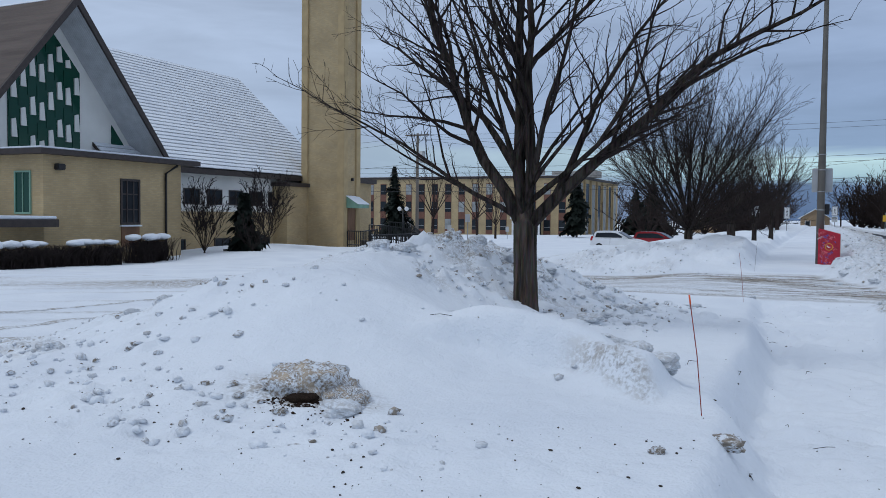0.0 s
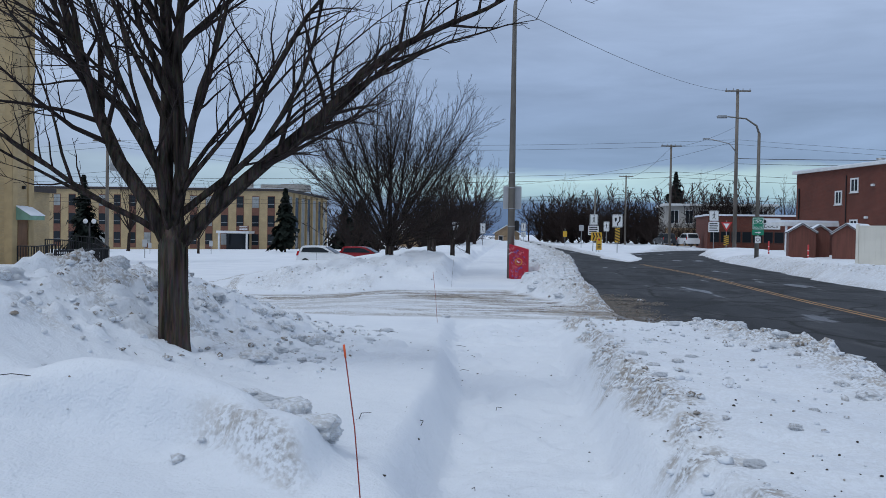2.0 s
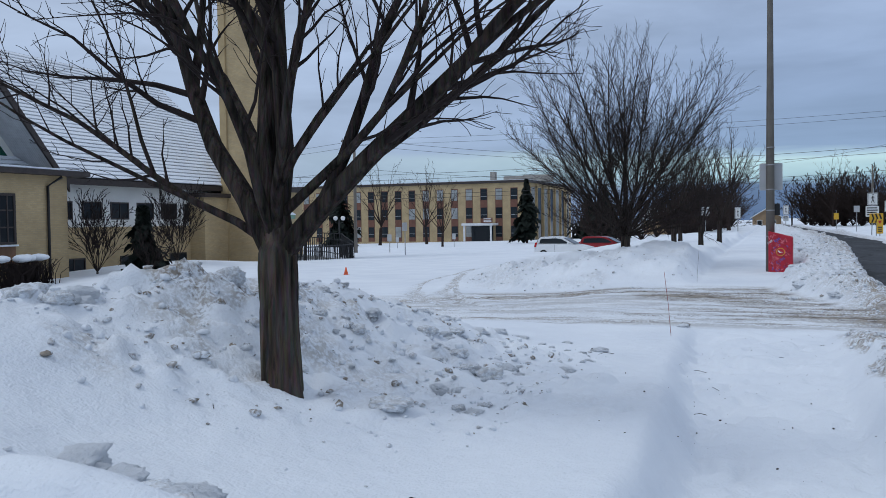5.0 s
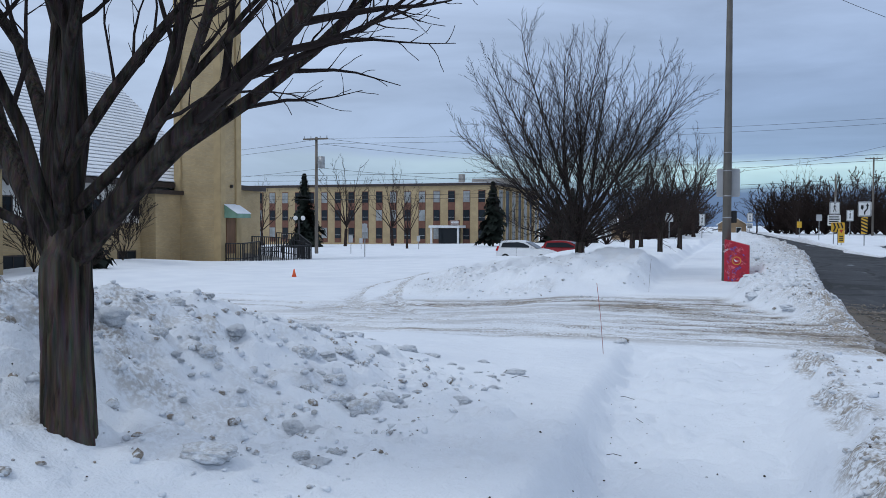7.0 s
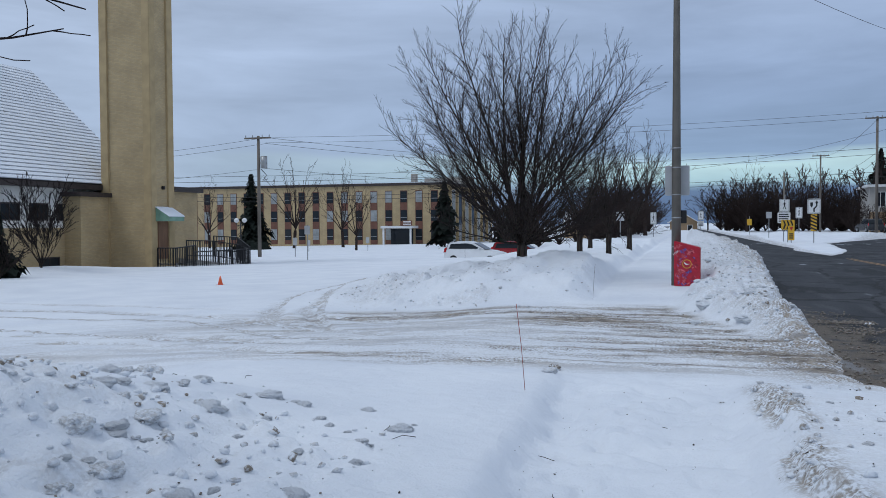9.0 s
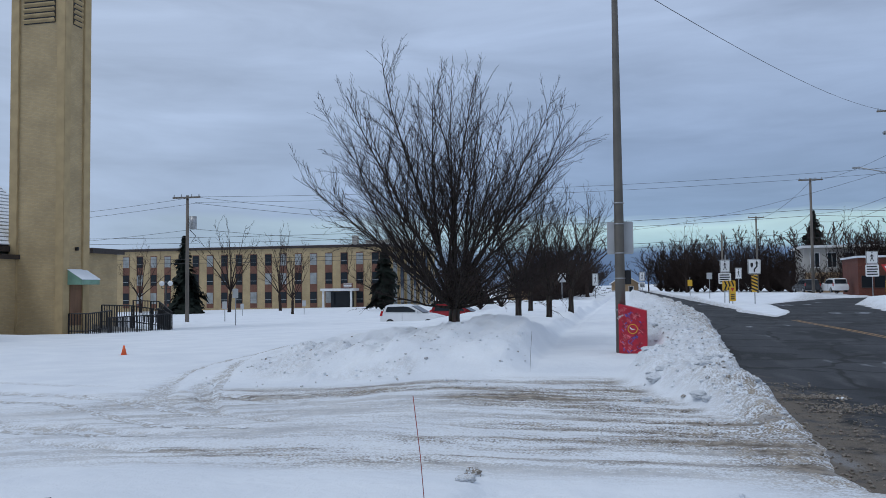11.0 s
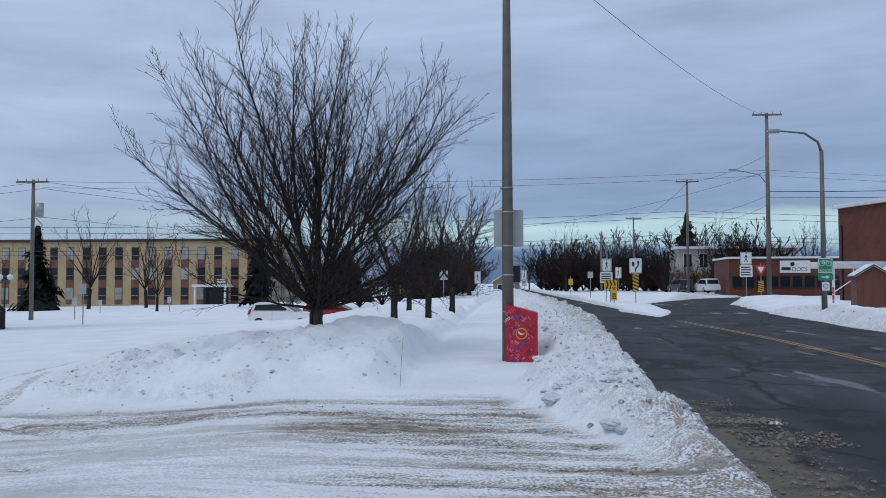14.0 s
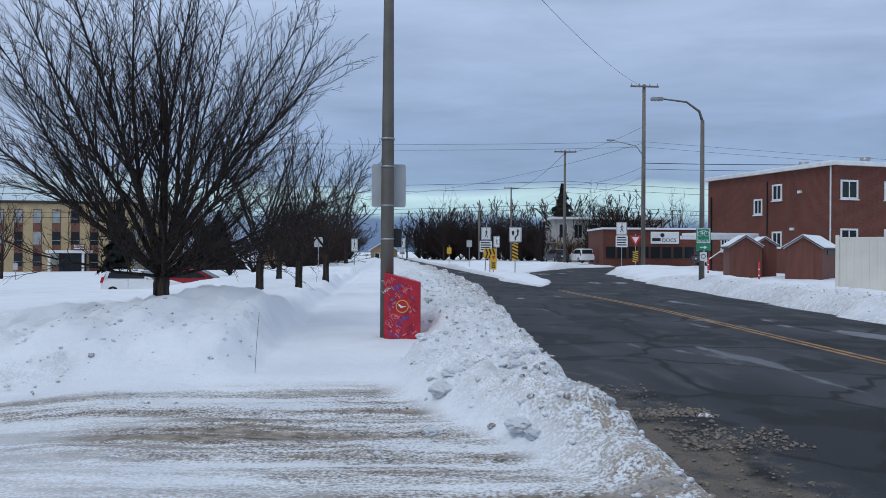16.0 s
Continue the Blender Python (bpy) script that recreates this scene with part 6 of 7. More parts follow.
def keep_right(w, h):
    m = Mesh()
    m.prism([(-w * 0.28, 0, h * 0.75), (-w * 0.08, 0, h * 0.75), (-w * 0.08, 0, h * 0.55), (-w * 0.18, 0, h * 0.4), (-w * 0.28, 0, h * 0.55)], (0, -0.004, 0))
    m.prism([(-w * 0.05, 0, h * 0.12), (w * 0.06, 0, h * 0.12), (w * 0.06, 0, h * 0.3), (w * 0.26, 0, h * 0.5), (w * 0.26, 0, h * 0.7), (w * 0.15, 0, h * 0.7), (w * 0.15, 0, h * 0.52), (-w * 0.05, 0, h * 0.34)], (0, -0.004, 0))
    m.prism([(w * 0.08, 0, h * 0.7), (w * 0.33, 0, h * 0.7), (w * 0.205, 0, h * 0.9)], (0, -0.004, 0))
    return [(m, "sign_black")] + frame_bars(w, h)


def small_print(w, h):
    m = Mesh().prism([(0, 0, h * 0.66), (w * 0.3, 0, h * 0.9), (-w * 0.3, 0, h * 0.9)], (0, -0.004, 0))
    b = Mesh()
    for i in range(3):
        b.box(-w * 0.3, -0.003, h * (0.12 + 0.14 * i), w * 0.3, 0, h * (0.2 + 0.14 * i))
    return [(m, "sign_red"), (b, "sign_black")]


signpost(7.49, 79.5, 0.1, 3.8, [(2.45, 0.75, 1.0, "sign_white", border_walker), (1.55, 0.95, 0.85, "sign_white", text_bars)], "white pedestrian crossing sign with a text plate, leaning", turn=-4, lean=0.12)
signpost(7.62, 77.5, 0.1, 1.9, [(1.05, 0.95, 0.75, "sign_yellow", chevrons)], "yellow and black chevron board on the traffic island", turn=-4)
signpost(7.75, 76.4, 0.1, 1.4, [(0.25, 0.45, 1.1, "sign_yellow", small_print)], "small orange-yellow warning sign on the island", turn=-4)
signpost(9.19, 75.4, 0.1, 3.4, [(2.25, 0.9, 1.1, "sign_white", keep_right), (0.95, 0.42, 1.25, "sign_yellow", stripes)], "white island passing sign over a yellow striped marker", turn=-6)
signpost(10.71, 97.3, 0.5, 2.7, [(1.6, 0.62, 1.1, "sign_white", border_walker)], "white pedestrian crossing sign far down the road", turn=-5)
signpost(7.53, 92.5, 0.5, 2.2, [(1.6, 0.5, 0.6, "sign_back", nothing)], "grey sign back on a steel post", turn=-4)
signpost(18.79, 81.7, 0.5, 3.6, [(2.6, 0.85, 1.0, "sign_white", border_walker), (1.6, 0.95, 0.95, "sign_white", text_bars)], "white pedestrian crossing sign at the corner", turn=-14)
signpost(1.5, 103, 0.3, 2.6, [(1.7, 0.6, 1.0, "sign_white", border_walker), (1.0, 0.6, 0.6, "sign_white", text_bars)], "small white crossing sign far down the pavement")
signpost(-2.88, 88.3, 0.3, 2.4, [(1.3, 0.55, 1.1, "sign_white", border_walker)], "small white crossing sign far down the pavement")
signpost(6.76, 107.6, 0.5, 1.9, [(0.9, 0.5, 0.7, "sign_yellow", nothing)], "small yellow sign far down the road")
signpost(-4.79, 74.4, 0.2, 2.4, [(1.7, 0.6, 0.7, "sign_back", nothing)], "grey sign back between the street trees", turn=180)
ys = signpost(20.02, 82.0, 0.3, 2.9, [(0.6, 0.45, 0.9, "sign_yellow", stripes)], "red and white yield sign over a striped marker", turn=-14)
part("plate", Mesh().prism([(-0.5, -0.02, 2.75), (0.5, -0.02, 2.75), (0, -0.02, 1.85)], (0, -0.01, 0)), "sign_red", ys)
part("symbol", Mesh().prism([(-0.27, -0.034, 2.62), (0.27, -0.034, 2.62), (0, -0.034, 2.13)], (0, -0.004, 0)), "sign_white", ys)


def lettering(text, size, material, parent, x, y, z, name="lettering"):
    c = bpy.data.curves.new(name, "FONT")
    c.body, c.size, c.extrude, c.align_x = text, size, 0.004, "CENTER"
    o = new("tmp", c)
    dg = bpy.context.evaluated_depsgraph_get()
    md = bpy.data.meshes.new_from_object(o.evaluated_get(dg))
    bpy.data.objects.remove(o)
    md.materials.append(M[material])
    t = new(name, md)
    t.parent = parent
    t.matrix_local = pose(x, y, z, 90, 0, 0)
    return t


for text, x, z, mat, size in (("P9A", -0.20, 0.98, "box_pink", 0.13), ("H9X", -0.26, 0.84, "sign_white", 0.085), ("V7G", 0.10, 0.86, "box_pink", 0.10), ("C3W", 0.02, 0.30, "box_blue", 0.12), ("K0A", -0.06, 0.90, "box_blue", 0.10), ("G1N", -0.18, 0.30, "box_pink", 0.11), ("S4L", 0.17, 0.20, "box_dark", 0.11)):
    code = lettering(text, size, mat, box, x, -0.2562, z, "print_code")
    code.matrix_local = pose(x, -0.2562, z, 90, -36, 0)


def bicycle(w, h):
    m = Mesh()
    for cx in (-0.22, 0.22):
        ring = [(w * cx + 0.11 * math.cos(6.2832 * k / 14), -0.002, h * 0.62 + 0.11 * math.sin(6.2832 * k / 14)) for k in range(15)]
        m.tube(ring, 0.012, 4, cap=False)
    a, b, c, d = (-0.22 * w, -0.002, 0.62 * h), (-0.02 * w, -0.002, 0.62 * h), (-0.1 * w, -0.002, 0.84 * h), (0.15 * w, -0.002, 0.82 * h)
    m.tube([a, c, d, (0.22 * w, -0.002, 0.62 * h)], 0.011, 4).tube([a, b, d], 0.011, 4).tube([b, (-0.13 * w, -0.002, 0.88 * h)], 0.011, 4)
    return [(m, "sign_white")] + frame_bars(w, h, "sign_white")


def arrow(w, h):
    return [(Mesh().prism([(-0.25 * w, 0, 0.42 * h), (0.05 * w, 0, 0.42 * h), (0.05 * w, 0, 0.25 * h), (0.28 * w, 0, 0.5 * h), (0.05 * w, 0, 0.75 * h), (0.05 * w, 0, 0.58 * h), (-0.25 * w, 0, 0.58 * h)], (0, -0.004, 0)), "sign_white")]


bike = signpost(14.9, 54.4, 1.78, 1.1, [(0.33, 0.66, 0.74, "sign_green", bicycle), (0.0, 0.66, 0.31, "sign_green", arrow)], "green bicycle route sign on the lamp pole", turn=-16)
lettering("ROUTE", 0.15, "sign_white", bike, 0, -0.028, 0.41)
nop = thing("parking_sign", (14.9, 54.4, 1.3), "small white parking sign below the bicycle sign", "sign", turn=-16)
part("plate", rounded_plate(0.32, 0.4, 0.012, 0.03), "sign_white", nop)
part("symbol", Mesh().tube([(0.1 * math.cos(6.2832 * k / 14), -0.012, 0.21 + 0.1 * math.sin(6.2832 * k / 14)) for k in range(15)], 0.015, 4), "sign_black", nop)
for x, y in ((18.62, 56.6), (16.88, 58.8)):
    t = thing("hydrant_marker", (x, y, at_ground(x, y)), "red upright marker post in the snow", "marker post")
    part("post", Mesh().tube([(0, 0, -0.3), (0, 0, 1.0)], 0.045, 8), "sign_red", t, smooth=True)
    for z in (0.3, 0.6):
        part("band", Mesh().tube([(0, 0, z), (0, 0, z + 0.05)], 0.047, 8), "sign_white", t, smooth=True)
cx, cy = -16.0, 35.45
cone = thing("traffic_cone", (cx, cy, at_ground(cx, cy) - 0.03), "orange plastic traffic cone in the snowy yard", "traffic cone")
part("cone", Mesh().tube([(0, 0, 0.03), (0, 0, 0.34)], [0.095, 0.02], 14), "orange", cone, smooth=True)
part("base", Mesh().box(-0.13, -0.13, 0, 0.13, 0.13, 0.03), "orange", cone, bevel=0.01)
for x, y, h in ((-30.5, 70, 1.6), (-24.5, 60, 2.4), (-40, 92, 1.3), (-33, 92, 1.5)):
    signpost(x, y, at_ground(x, y), h, [(h - 0.65, 0.4, 0.6, "sign_back", nothing)], "small grey parking sign on a thin post")
gl = thing("globe_lamp", (-33.5, 66.6, -1.0), "black lamp post with two white globes", "lamp post")
part("post", Mesh().tube([(0, 0, -0.3), (0, 0, 3.0)], 0.06, 8), "black_metal", gl, smooth=True)
for s in (-0.35, 0.35):
    a = part("arm", Mesh().tube([(0, 0, 2.7), (s, 0, 2.75), (s, 0, 2.95)], 0.03, 6), "black_metal", gl, smooth=True)
    bm = bmesh.new()
    bmesh.ops.create_uvsphere(bm, u_segments=14, v_segments=10, radius=0.19)
    mm = Mesh().add([v.co + Vector((s, 0, 3.12)) for v in bm.verts], [tuple(v.index for v in f.verts) for f in bm.faces])
    bm.free()
    part("globe", mm, "lamp_white", a, smooth=True)


# ---- vehicles ----
def car(x, y, turn, paint, label, length=4.1, width=1.7, height=1.52, dz=0.0):
    """A parked hatchback; nose towards its own +x."""
    t = thing("car", (x, y, at_ground(x, y) + dz), label, "car", turn=turn)
    L, Wd, Hh = length, width / 2, height
    side = [(0.02, 0.28), (0.0, 0.62), (0.06, 0.95), (0.16, 1.02), (0.62 * L, 1.0), (0.80 * L, 0.92), (0.97 * L, 0.74), (L, 0.52), (0.99 * L, 0.26), (0.5 * L, 0.2)]
    part("body", Mesh().prism([(u, -Wd, v) for u, v in side], (0, width, 0)), paint, t, bevel=0.05)
    roof = [(0.12, 1.0), (0.30, Hh - 0.10), (0.55, Hh), (0.40 * L, Hh), (0.50 * L, Hh - 0.08), (0.70 * L, 0.98)]
    part("roof", Mesh().prism([(u, -Wd + 0.14, v) for u, v in roof], (0, width - 0.28, 0)), paint, t, bevel=0.05)
    for s in (-1, 1):
        yy = s * (Wd - 0.13)
        part("side_window", Mesh().prism([(0.34, yy, 1.04), (0.46, yy, Hh - 0.16), (0.39 * L, yy, Hh - 0.12), (0.48 * L, yy, Hh - 0.18), (0.63 * L, yy, 1.04)], (0, s * 0.012, 0)), "glass", t)
        part("tail_light", Mesh().prism([(-0.01, s * (Wd - 0.02), 0.78), (0.16, s * (Wd - 0.02), 0.80), (0.22, s * (Wd - 0.06), 1.12), (0.07, s * (Wd - 0.06), 1.10)], (0, s * 0.05, 0)), "lamp_red", t)
        part("door_seam", Mesh().box(0.37 * L, min(s * Wd, s * (Wd + 0.004)), 0.35, 0.37 * L + 0.015, max(s * Wd, s * (Wd + 0.004)), 1.0), "black_metal", t)
        part("mirror", Mesh().box(0.60 * L, s * Wd - 0.02 if s > 0 else -Wd - 0.16, 1.0, 0.60 * L + 0.1, s * Wd + 0.16 if s > 0 else -Wd + 0.02, 1.13), paint, t, bevel=0.03)
        for u in (0.17 * L, 0.80 * L):
            w = part("wheel", Mesh().tube([(u, s * (Wd - 0.17), 0.3), (u, s * (Wd + 0.02), 0.3)], 0.30, 20), "tyre", t, smooth=False)
            part("rim", Mesh().tube([(u, s * (Wd + 0.0), 0.3), (u, s * (Wd + 0.03), 0.3)], 0.19, 16), "rim", w)
    part("rear_window", Mesh().prism([(0.10, -Wd + 0.22, 1.04), (0.10, Wd - 0.22, 1.04), (0.27, Wd - 0.26, Hh - 0.12), (0.27, -Wd + 0.26, Hh - 0.12)], (-0.02, 0, 0.01)), "glass", t)
    part("windscreen", Mesh().prism([(0.705 * L, -Wd + 0.2, 1.0), (0.705 * L, Wd - 0.2, 1.0), (0.51 * L, Wd - 0.24, Hh - 0.09), (0.51 * L, -Wd + 0.24, Hh - 0.09)], (0.012, 0, 0.014)), "glass", t)
    part("bumper", Mesh().box(-0.04, -Wd + 0.1, 0.3, 0.06, Wd - 0.1, 0.55), paint, t, bevel=0.03)
    part("number_plate", Mesh().box(-0.05, -0.16, 0.66, -0.01, 0.16, 0.80), "sign_white", t)
    return t


car(-15.5, 63.3, -4, "car_white", "white hatchback parked behind the snow bank", dz=-0.42)
car(-13.4, 68.0, -4, "car_red", "dark red hatchback parked beyond the white one", 4.3, dz=-0.5)
car(24.0, 114.4, 100, "car_white", "white car parked before the brick shop", 4.4, 1.8, 1.65, dz=0.3)
car(21.4, 116.6, 100, "car_dark", "dark car parked before the brick shop", 4.4, 1.8, 1.6, dz=0.3)
car(31.5, 99.0, 10, "car_dark", "dark car parked near the brick shop", 4.4, 1.8, 1.6, dz=0.2)

# ---- far side of the road ----
apt = thing("apartment_building", (31.0, 71.8, -0.5), "red brick apartment block with white windows and a flat snowy roof", "apartment building", turn=13.2)
AH = 8.35
part("wall", Mesh().box(0, 0, -0.5, 13, 14.7, AH), "red_brick", apt, "red brick wall")
part("roof", Mesh().box(-0.35, -0.35, AH, 13.3, 15.0, AH + 0.22), "white_paint", apt, "white roof edge")
part("roof_snow", Mesh().box(-0.3, -0.3, AH + 0.222, 13.2, 14.9, AH + 0.32), "clean", apt)
for x, y in ((2.5, 6.0), (4.5, 2.0)):
    part("roof_vent", Mesh().tube([(x, y, AH + 0.3), (x, y, AH + 0.9)], [0.3, 0.38], 10), "zinc", apt, smooth=True)
for y, z, w, h in ((1.6, 5.9, 0, 0), (5.9, 6.2, 1.1, 1.25), (8.1, 5.2, 1.0, 1.25), (5.9, 2.6, 1.1, 1.25), (12.4, 2.3, 0.9, 1.2)):
    if w:
        window(apt, 0, y, z, w, h, "-x", "glass", "white_paint", 0.13, 1, sill=True)
for x in (1.2, 5.0, 9.0):
    for z in (2.6, 6.0):
        window(apt, x, 0, z, 1.5, 1.35, "-y", "glass", "white_paint", 0.13, 1, sill=True)
part("downpipe", Mesh().tube([(-0.06, 0.35, 0), (-0.06, 0.35, AH)], 0.06, 6), "white_paint", apt)
part("downpipe", Mesh().tube([(-0.06, 7.0, 0), (-0.06, 7.0, AH - 0.6)], 0.05, 6), "black_metal", apt)
part("downpipe", Mesh().tube([(-0.06, 14.2, 0), (-0.06, 14.2, AH - 1.4)], 0.07, 6), "black_metal", apt)
part("vent_hood", Mesh().box(-0.2, 4.0, 3.9, 0, 4.35, 4.1), "white_paint", apt, bevel=0.02)
part("vent_hood", Mesh().box(-0.2, 3.2, 6.6, 0, 3.55, 6.8), "white_paint", apt, bevel=0.02)

hut = thing("porch", (27.0, 79.0, 0.0), "white flat porch with stair rail before the brick block", "porch", turn=13)
part("porch_roof", Mesh().box(-3.0, 0, 2.75, 3.0, 3.0, 3.05), "white_paint", hut, bevel=0.03)
part("porch_snow", Mesh().box(-2.9, 0.1, 3.052, 2.9, 2.9, 3.25), "clean", hut, bevel=0.04)
for x in (-2.8, 0.0, 2.7):
    part("post", Mesh().box(x, 0.1, -0.5, x + 0.15, 0.25, 2.75), "white_paint", hut)
part("stair_rail", Mesh().tube([(-3.0, -0.2, 0.9), (-1.0, -0.2, 2.1)], 0.05, 6), "white_paint", hut)


def shed(x, y, turn, w, d, h, label):
    z = at_ground(x, y)
    t = thing("garden_shed", (x, y, z), label, "shed", "garden sheds", turn=turn)
    pk = h + w * 0.32
    part("wall", Mesh().prism([(-w / 2, 0, -0.5), (w / 2, 0, -0.5), (w / 2, 0, h), (0, 0, pk), (-w / 2, 0, h)], (0, d, 0)), "shed", t, "red-brown boarded wall")
    for s in (-1, 1):
        m = Mesh()
        slab(m, (0, -0.15, pk + 0.03), (s * (w / 2 + 0.18), -0.15, h - 0.08), (s * (w / 2 + 0.18), d + 0.15, h - 0.08), (0, d + 0.15, pk + 0.03), -0.05 * s)
        r = part("roof", m, "brown_trim", t, "dark roof edge")
        m = Mesh()
        slab(m, (0, -0.12, pk + 0.085), (s * (w / 2 + 0.16), -0.12, h - 0.02), (s * (w / 2 + 0.16), d + 0.12, h - 0.02), (0, d + 0.12, pk + 0.085), -0.12 * s)
        part("roof_snow", m, "clean", r, "thick snow on the roof", bevel=0.03)
    part("door", Mesh().box(-w * 0.3, -0.03, 0, w * 0.3, 0, h * 0.95), "shed", t)
    part("vent", Mesh().box(w / 2, d * 0.35, h - 0.4, w / 2 + 0.03, d * 0.8, h - 0.15), "black_metal", t, "dark vent slot")
    return t


shed(19.3, 59.7, -14, 1.65, 2.2, 1.75, "red-brown garden shed with thick snow on its roof")
shed(20.6, 60.2, -14, 1.2, 2.0, 1.75, "narrow red-brown garden shed with snow on its roof")
shed(21.1, 57.0, -40, 1.75, 3.6, 1.65, "larger red-brown garden shed with thick snow on its roof")

fence = thing("fence", (18.8, 49.7, at_ground(18.8, 49.7)), "cream vinyl privacy fence beside the road", "fence", turn=-38)
for i in range(6):
    part("post", Mesh().box(2.4 * i - 0.07, -0.07, -0.4, 2.4 * i + 0.07, 0.07, 2.3), "fence", fence, bevel=0.01)
    for k in range(8):
        part("slat", Mesh().box(2.4 * i + 0.075 + 0.282 * k, -0.02, -0.2, 2.4 * i + 0.075 + 0.282 * (k + 1) - 0.003, 0.02, 2.12), "fence", fence)
    part("rail", Mesh().box(2.4 * i + 0.07, -0.035, 2.12, 2.4 * i + 2.33, 0.035, 2.22), "fence", fence)

shop = thing("brick_shop", (25.3, 112.3, 0.0), "low red brick shop with a white sign board", "shop", turn=-4)
part("wall", Mesh().box(0, 0, -0.5, 12.4, 10, 4.4), "red_brick", shop, "red brick wall")
part("roof", Mesh().box(-0.2, -0.2, 4.4, 12.6, 10.2, 4.62), "clean", shop)
board = part("sign_board", Mesh().box(5.6, -0.15, 2.75, 8.9, -0.01, 4.15), "sign_white", shop, "white sign board with dark lettering")
lettering("DOCS", 0.62, "sign_black", shop, 7.75, -0.16, 2.95)
part("emblem", Mesh().tube([(6.95, -0.16, 3.75), (6.95, -0.18, 3.75)], 0.24, 14), "sign_black", board)
part("sign_bar", Mesh().box(5.75, -0.162, 3.05, 6.75, -0.155, 3.4), "sign_black", board)
for i in range(9):
    window(shop, 0.9 + 1.32 * i, 0, 1.0, 1.15, 1.4, "-y", "glass", "brown_trim", 0.06)
white = thing("commercial_building", (25.2, 141.0, 0.2), "pale two-storey building with dark window bays behind the shop", "building", turn=-4)
part("wall", Mesh().box(0, 0, -0.5, 17, 12, 6.5), "pale", white, "pale upper wall")
part("base", Mesh().box(-0.05, -0.05, -0.5, 17.05, 0, 2.9), "tan", white, "brown lower wall")
part("roof", Mesh().box(-0.5, -0.6, 6.5, 17.5, 12.5, 6.85), "white_paint", white)
for i in range(7):
    window(white, 1.4 + 2.3 * i, 0, 3.6, 1.3, 2.2, "-y", "glass", "white_paint", 0.08, 1)
home = thing("house", (-0.9, 178, -0.1), "small tan house with a gabled roof at the road's end", "house")
part("wall", Mesh().prism([(-2.6, 0, -0.3), (2.6, 0, -0.3), (2.6, 0, 2.0), (0, 0, 3.6), (-2.6, 0, 2.0)], (0, 8, 0)), "tan", home)
for s in (-1, 1):
    m = Mesh()
    slab(m, (0, -0.3, 3.75), (s * 3.1, -0.3, 1.85), (s * 3.1, 8.3, 1.85), (0, 8.3, 3.75), -0.16 * s)
    part("roof", m, "clean", home, "snowy roof")
for x in (-1.3, 1.2):
    window(home, x, 0, 0.2, 1.0, 1.2, "-y", "glass", "white_paint", 0.1)
low = thing("house", (-26, 190, -1.6), "low white-roofed house behind the trees", "house")
part("wall", Mesh().box(0, 0, 0, 12, 8, 3), "tan", low)
part("roof", Mesh().prism([(-0.5, -0.5, 3), (12.5, -0.5, 3), (12.5, 4, 5.6), (-0.5, 4, 5.6)], (0, 0, 0.25)), "clean", low)


# ---- lumps, ice and grit lying about ----
def lump_mesh(seed, flat=0.75):
    bm = bmesh.new()
    bmesh.ops.create_icosphere(bm, subdivisions=4, radius=1.0)
    o = Vector((seed * 3.1, seed * 1.7, 0))
    power = 4.0 if seed in (1, 0) else 2.6
    for v in bm.verts:
        c = v.co.copy()
        c = c / (abs(c.x) ** power + abs(c.y) ** power + abs(c.z) ** power) ** (1 / power)
        v.co = c * (0.80 + 0.26 * noise.noise(c * 1.3 + o) + 0.16 * noise.noise(c * 3.1 + o) + 0.09 * noise.noise(c * 7.0 + o) + 0.045 * noise.noise(c * 14 + o))
        v.co.z *= flat
    m = Mesh().add([v.co for v in bm.verts], [tuple(v.index for v in f.verts) for f in bm.faces])
    bm.free()
    return m


lumps = [lump_mesh(k) for k in range(7)]
lump_data = {}
for k, m in enumerate(lumps):
    for mat in ("clod", "dirty", "clean", "earth", "block"):
        d = m.data("snow_lump", True)
        d.materials.append(M[mat])
        lump_data[k, mat] = d


def lump(x, y, sx, sy, sz, mat, label, turn=0.0, k=0, sink=0.25, group="loose snow lumps"):
    o = new("snow_lump", lump_data[k % 7, mat])
    o.matrix_world = pose(x, y, at_ground(x, y) + sz * (0.75 - sink * 2), 0, 0, turn) @ Matrix.Diagonal((sx, sy, sz, 1))
    return tagged(o, label, "snow lump", group)


DIRTY, CLEAN = "dirty frozen lump of ploughed snow", "greyish lump of frozen snow"
lump(-2.86, 6.20, 0.32, 0.24, 0.31, "block", "large crusted ice block with dark earth under it", 8, 1, 0.42)
lump(-2.58, 6.14, 0.18, 0.14, 0.14, "block", DIRTY, 20, 2, 0.40)
lump(-2.80, 5.98, 0.13, 0.06, 0.07, "earth", "clod of dark earth under the ice block", 5, 4, 0.36)
lump(-2.5, 5.95, 0.16, 0.12, 0.10, "clod", DIRTY, 20, 5, 0.36)
lump(-1.42, 8.05, 0.16, 0.13, 0.11, "clod", DIRTY, 30, 3, 0.36)
lump(-2.2, 8.6, 0.2, 0.12, 0.1, "clean", CLEAN, 10, 5, 0.38)
lump(-0.93, 7.65, 0.19, 0.12, 0.11, "clod", DIRTY, -20, 4, 0.36)
lump(-1.10, 7.75, 0.13, 0.11, 0.12, "clod", DIRTY, 40, 6, 0.34)
lump(-0.34, 6.45, 0.12, 0.09, 0.07, "dirty", DIRTY, 0, 5)
lump(-0.62, 5.95, 0.05, 0.04, 0.035, "dirty", DIRTY, 0, 6)
lump(-2.76, 5.7, 0.05, 0.04, 0.04, "dirty", DIRTY, 0, 0)
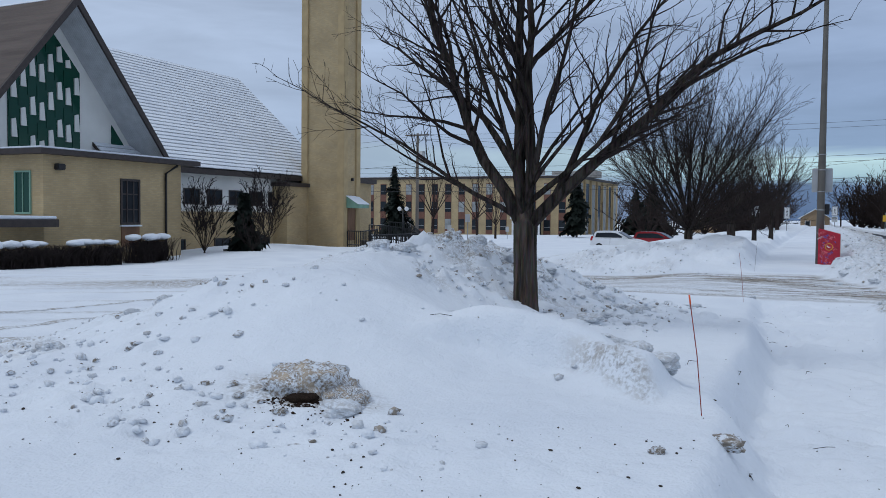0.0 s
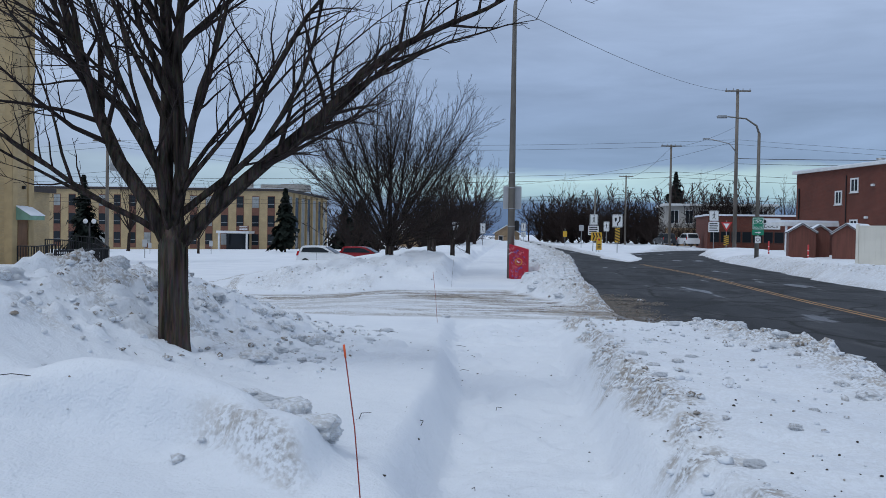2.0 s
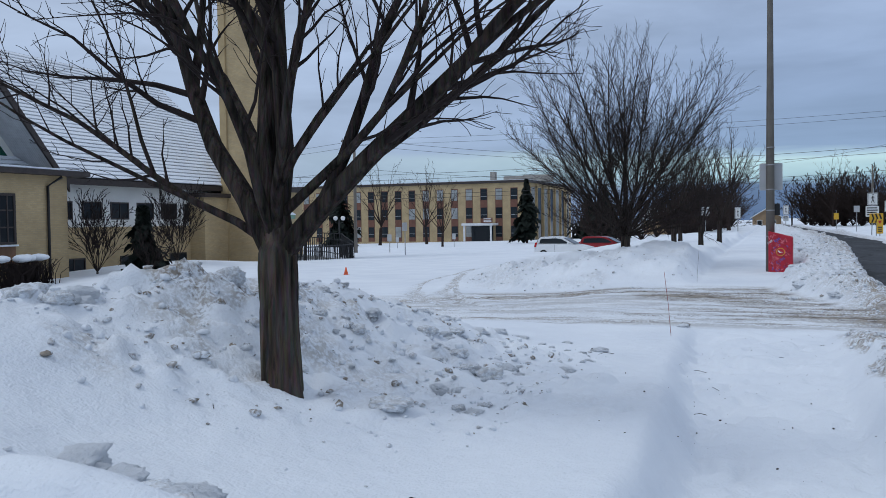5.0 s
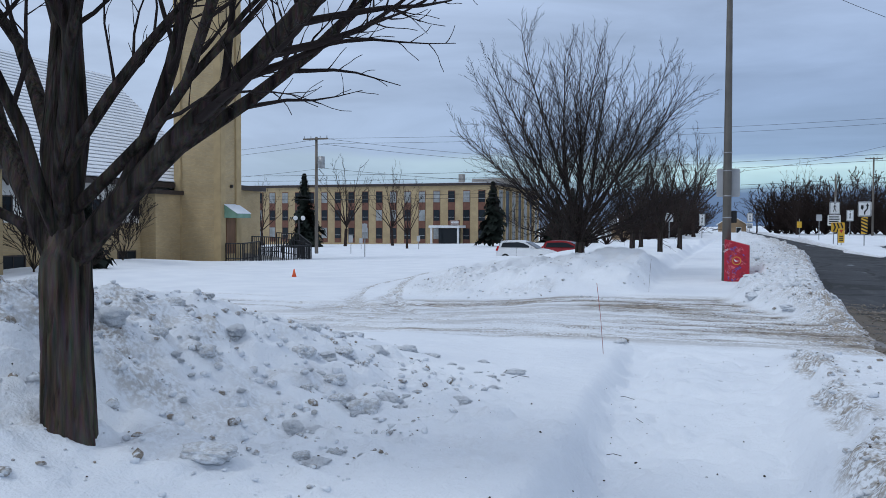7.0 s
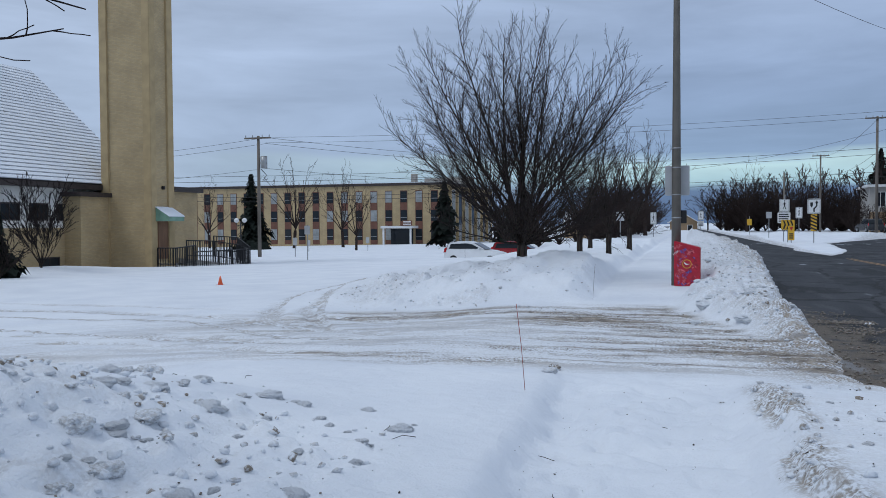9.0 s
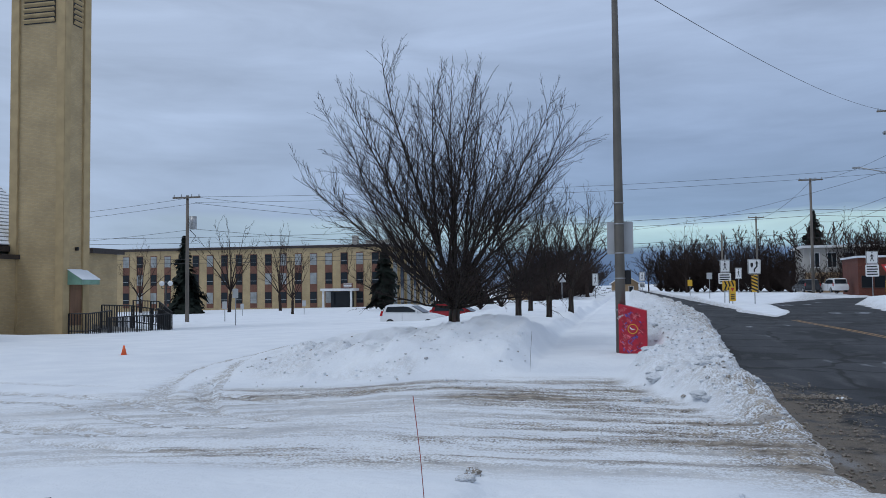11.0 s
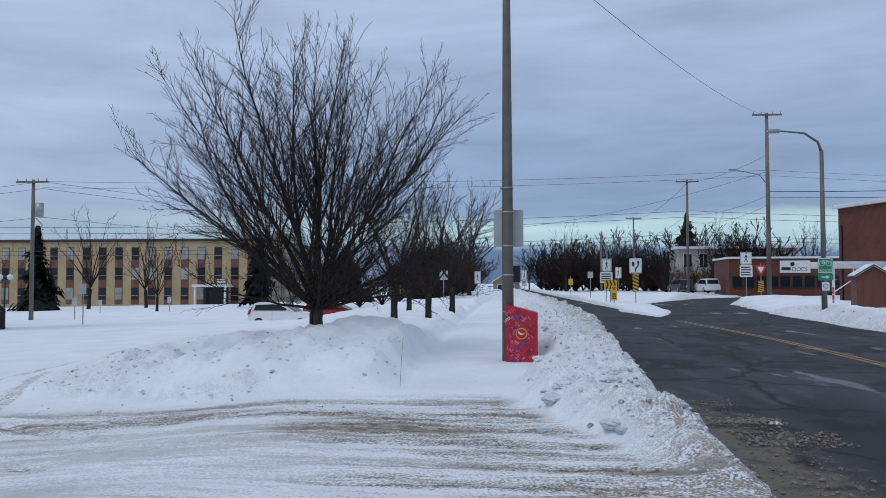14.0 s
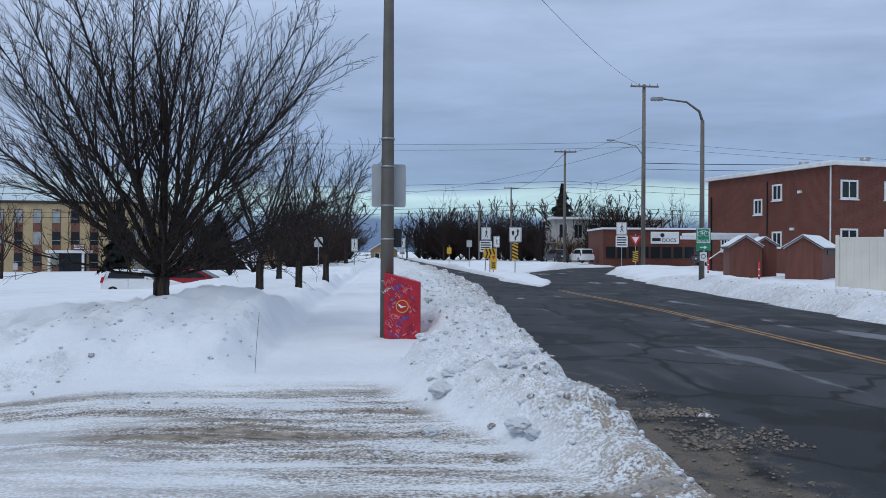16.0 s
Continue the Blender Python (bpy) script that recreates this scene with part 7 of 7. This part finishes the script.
lump(-1.99, 12.17, 0.13, 0.11, 0.12, "clod", CLEAN, 15, 0)
lump(-2.18, 10.64, 0.17, 0.12, 0.08, "clod", CLEAN, 15, 2)
lump(-1.06, 18.55, 0.09, 0.07, 0.07, "dirty", DIRTY, 0, 3)
lump(-1.05, 18.15, 0.10, 0.08, 0.06, "clod", CLEAN, 0, 4)
lump(3.47, 24.9, 0.10, 0.08, 0.075, "dirty", DIRTY, 0, 5, sink=-0.15)
for k in range(26):
    a = rng.random()
    x, y = (rng.uniform(-5.6, -3.1), rng.uniform(9.6, 11.6)) if k < 14 else (rng.uniform(-7.5, -4.8), rng.uniform(6.2, 9.0))
    s = rng.uniform(0.06, 0.15)
    lump(x, y, s * rng.uniform(0.9, 1.4), s, s * 0.9, "clod" if k % 3 else "clean", DIRTY if k % 3 else CLEAN, rng.uniform(0, 180), k, 0.36)
for zone, count, low, high in (((-4.6, -1.5, 10.9, 15.4), 130, 0.025, 0.11), ((0.5, 2.2, 23.2, 34.0), 60, 0.04, 0.17), ((2.5, 3.5, 7.0, 17.0), 40, 0.05, 0.14), ((1.15, 2.4, 7.0, 16.5), 24, 0.025, 0.07)):
    for k in range(count):
        x, y = rng.uniform(zone[0], zone[1]), rng.uniform(zone[2], zone[3])
        s = low + (high - low) * rng.random() ** 2
        soiled = rng.random() < 0.35
        lump(x, y, s * rng.uniform(0.9, 1.5), s, s * rng.uniform(0.55, 0.85), "clod" if soiled else "clean", DIRTY if soiled else CLEAN, rng.uniform(0, 180), k, 0.38)

# crusted ledge on the verge
for k in range(22):
    u = (k + 0.5 * rng.random()) / 22
    x, y = -2.7 + 1.85 * u, 8.38 - 0.62 * u ** 1.6 + rng.uniform(-0.05, 0.05)
    s = 0.055 + 0.085 * rng.random()
    lump(x, y, s * 1.5, s, s * 0.85, "clod" if k % 3 == 0 or k > 17 else "clean", DIRTY if k % 3 == 0 or k > 17 else CLEAN, rng.uniform(0, 180), k, 0.24)

bm = bmesh.new()
bmesh.ops.create_icosphere(bm, subdivisions=1, radius=1.0)
ICO, ICOF = [tuple(v.co) for v in bm.verts], [tuple(v.index for v in f.verts) for f in bm.faces]
bm.free()


def scatter(name, zones, size, mat, label, category):
    """Many small pieces, too many to count, in one mesh."""
    m = Mesh()
    for (x0, x1, y0, y1), count, need in zones:
        xs, ys2 = rng.uniform(x0, x1, count), rng.uniform(y0, y1, count)
        _, ro, di, _, _ = ground_parts(xs, ys2)
        sel = (np.maximum(ro, di) >= need * rng.random(count)) & ((road_mask(xs, ys2) < (1.9 if name == "slush_crumbs" else -0.12)))
        for x, y in zip(xs[sel], ys2[sel]):
            s = size[0] + (size[1] - size[0]) * rng.random() ** 3
            z = max(at_ground(x, y), -0.06)
            a = rng.uniform(0, 6.28)
            q = rng.uniform(0.62, 1.2, 12)
            st = (rng.uniform(0.8, 1.3), rng.uniform(0.7, 1.1), rng.uniform(0.45, 0.85))
            ca, sa = math.cos(a), math.sin(a)
            m.add([(x + s * q[i] * (p[0] * st[0] * ca - p[1] * st[1] * sa), y + s * q[i] * (p[0] * st[0] * sa + p[1] * st[1] * ca), z + s * (0.3 + q[i] * p[2] * st[2])) for i, p in enumerate(ICO)], ICOF)
    o = part(name, m, mat, label="", smooth=True)
    return tagged(o, label, category, kind="stuff")


scatter("snow_crumbs", [((-8, -1.4, 5.0, 16.5), 7000, 0.9), ((0.8, 3.9, 3.0, 18.0), 5200, 1.0), ((0.2, 3.2, 21.5, 50), 4200, 0.9), ((-8, -1.5, 25, 31), 1600, 0.9), ((12.3, 15.5, 25, 60), 1500, 0.9)],
        (0.009, 0.048), "crumb", "frozen snow crumbs strewn over the ploughed banks", "snow")
scatter("slush_crumbs", [((2.2, 3.4, 18.5, 27), 1100, 0.6), ((2.7, 3.6, 24.85, 25.3), 520, 0.0), ((2.75, 3.9, 23.4, 24.3), 480, 0.0)], (0.006, 0.034), "slush", "brown slush crumbs along the road edge", "slush")
scatter("road_grit", [((0.9, 3.6, 4, 18), 700, 0.15), ((-4.5, -0.4, 4.6, 6.2), 200, 0.0), ((-0.9, 1.0, 5, 18), 170, 0.0), ((-7, -1.0, 9, 16), 220, 0.4)], (0.003, 0.012), "grit", "dark grit and earth crumbs on the snow", "grit")
scatter("earth_crumbs", [((-3.0, -2.5, 5.84, 6.02), 220, 0.0), ((-3.0, -2.35, 5.7, 5.95), 70, 0.0)], (0.004, 0.015), "earth", "dark earth crumbs spilling from the ice block", "earth")
tw = Mesh()
for k in range(22):
    x, y = rng.uniform(-4.5, 0.5), rng.uniform(6.5, 17)
    z, a, ln = at_ground(x, y) + 0.012, rng.uniform(0, 6.28), rng.uniform(0.05, 0.2)
    tw.tube([(x, y, z), (x + ln * 0.5 * math.cos(a), y + ln * 0.5 * math.sin(a), z + 0.015), (x + ln * math.cos(a + 0.3), y + ln * math.sin(a + 0.3), z)], 0.0024, 4)
tagged(part("fallen_twigs", tw, "twig"), "dark broken twigs lying on the snow", "twigs", kind="stuff")
for src in (far_a, far_b, thicket):
    for o in (*src.children_recursive, src):
        bpy.data.objects.remove(o)
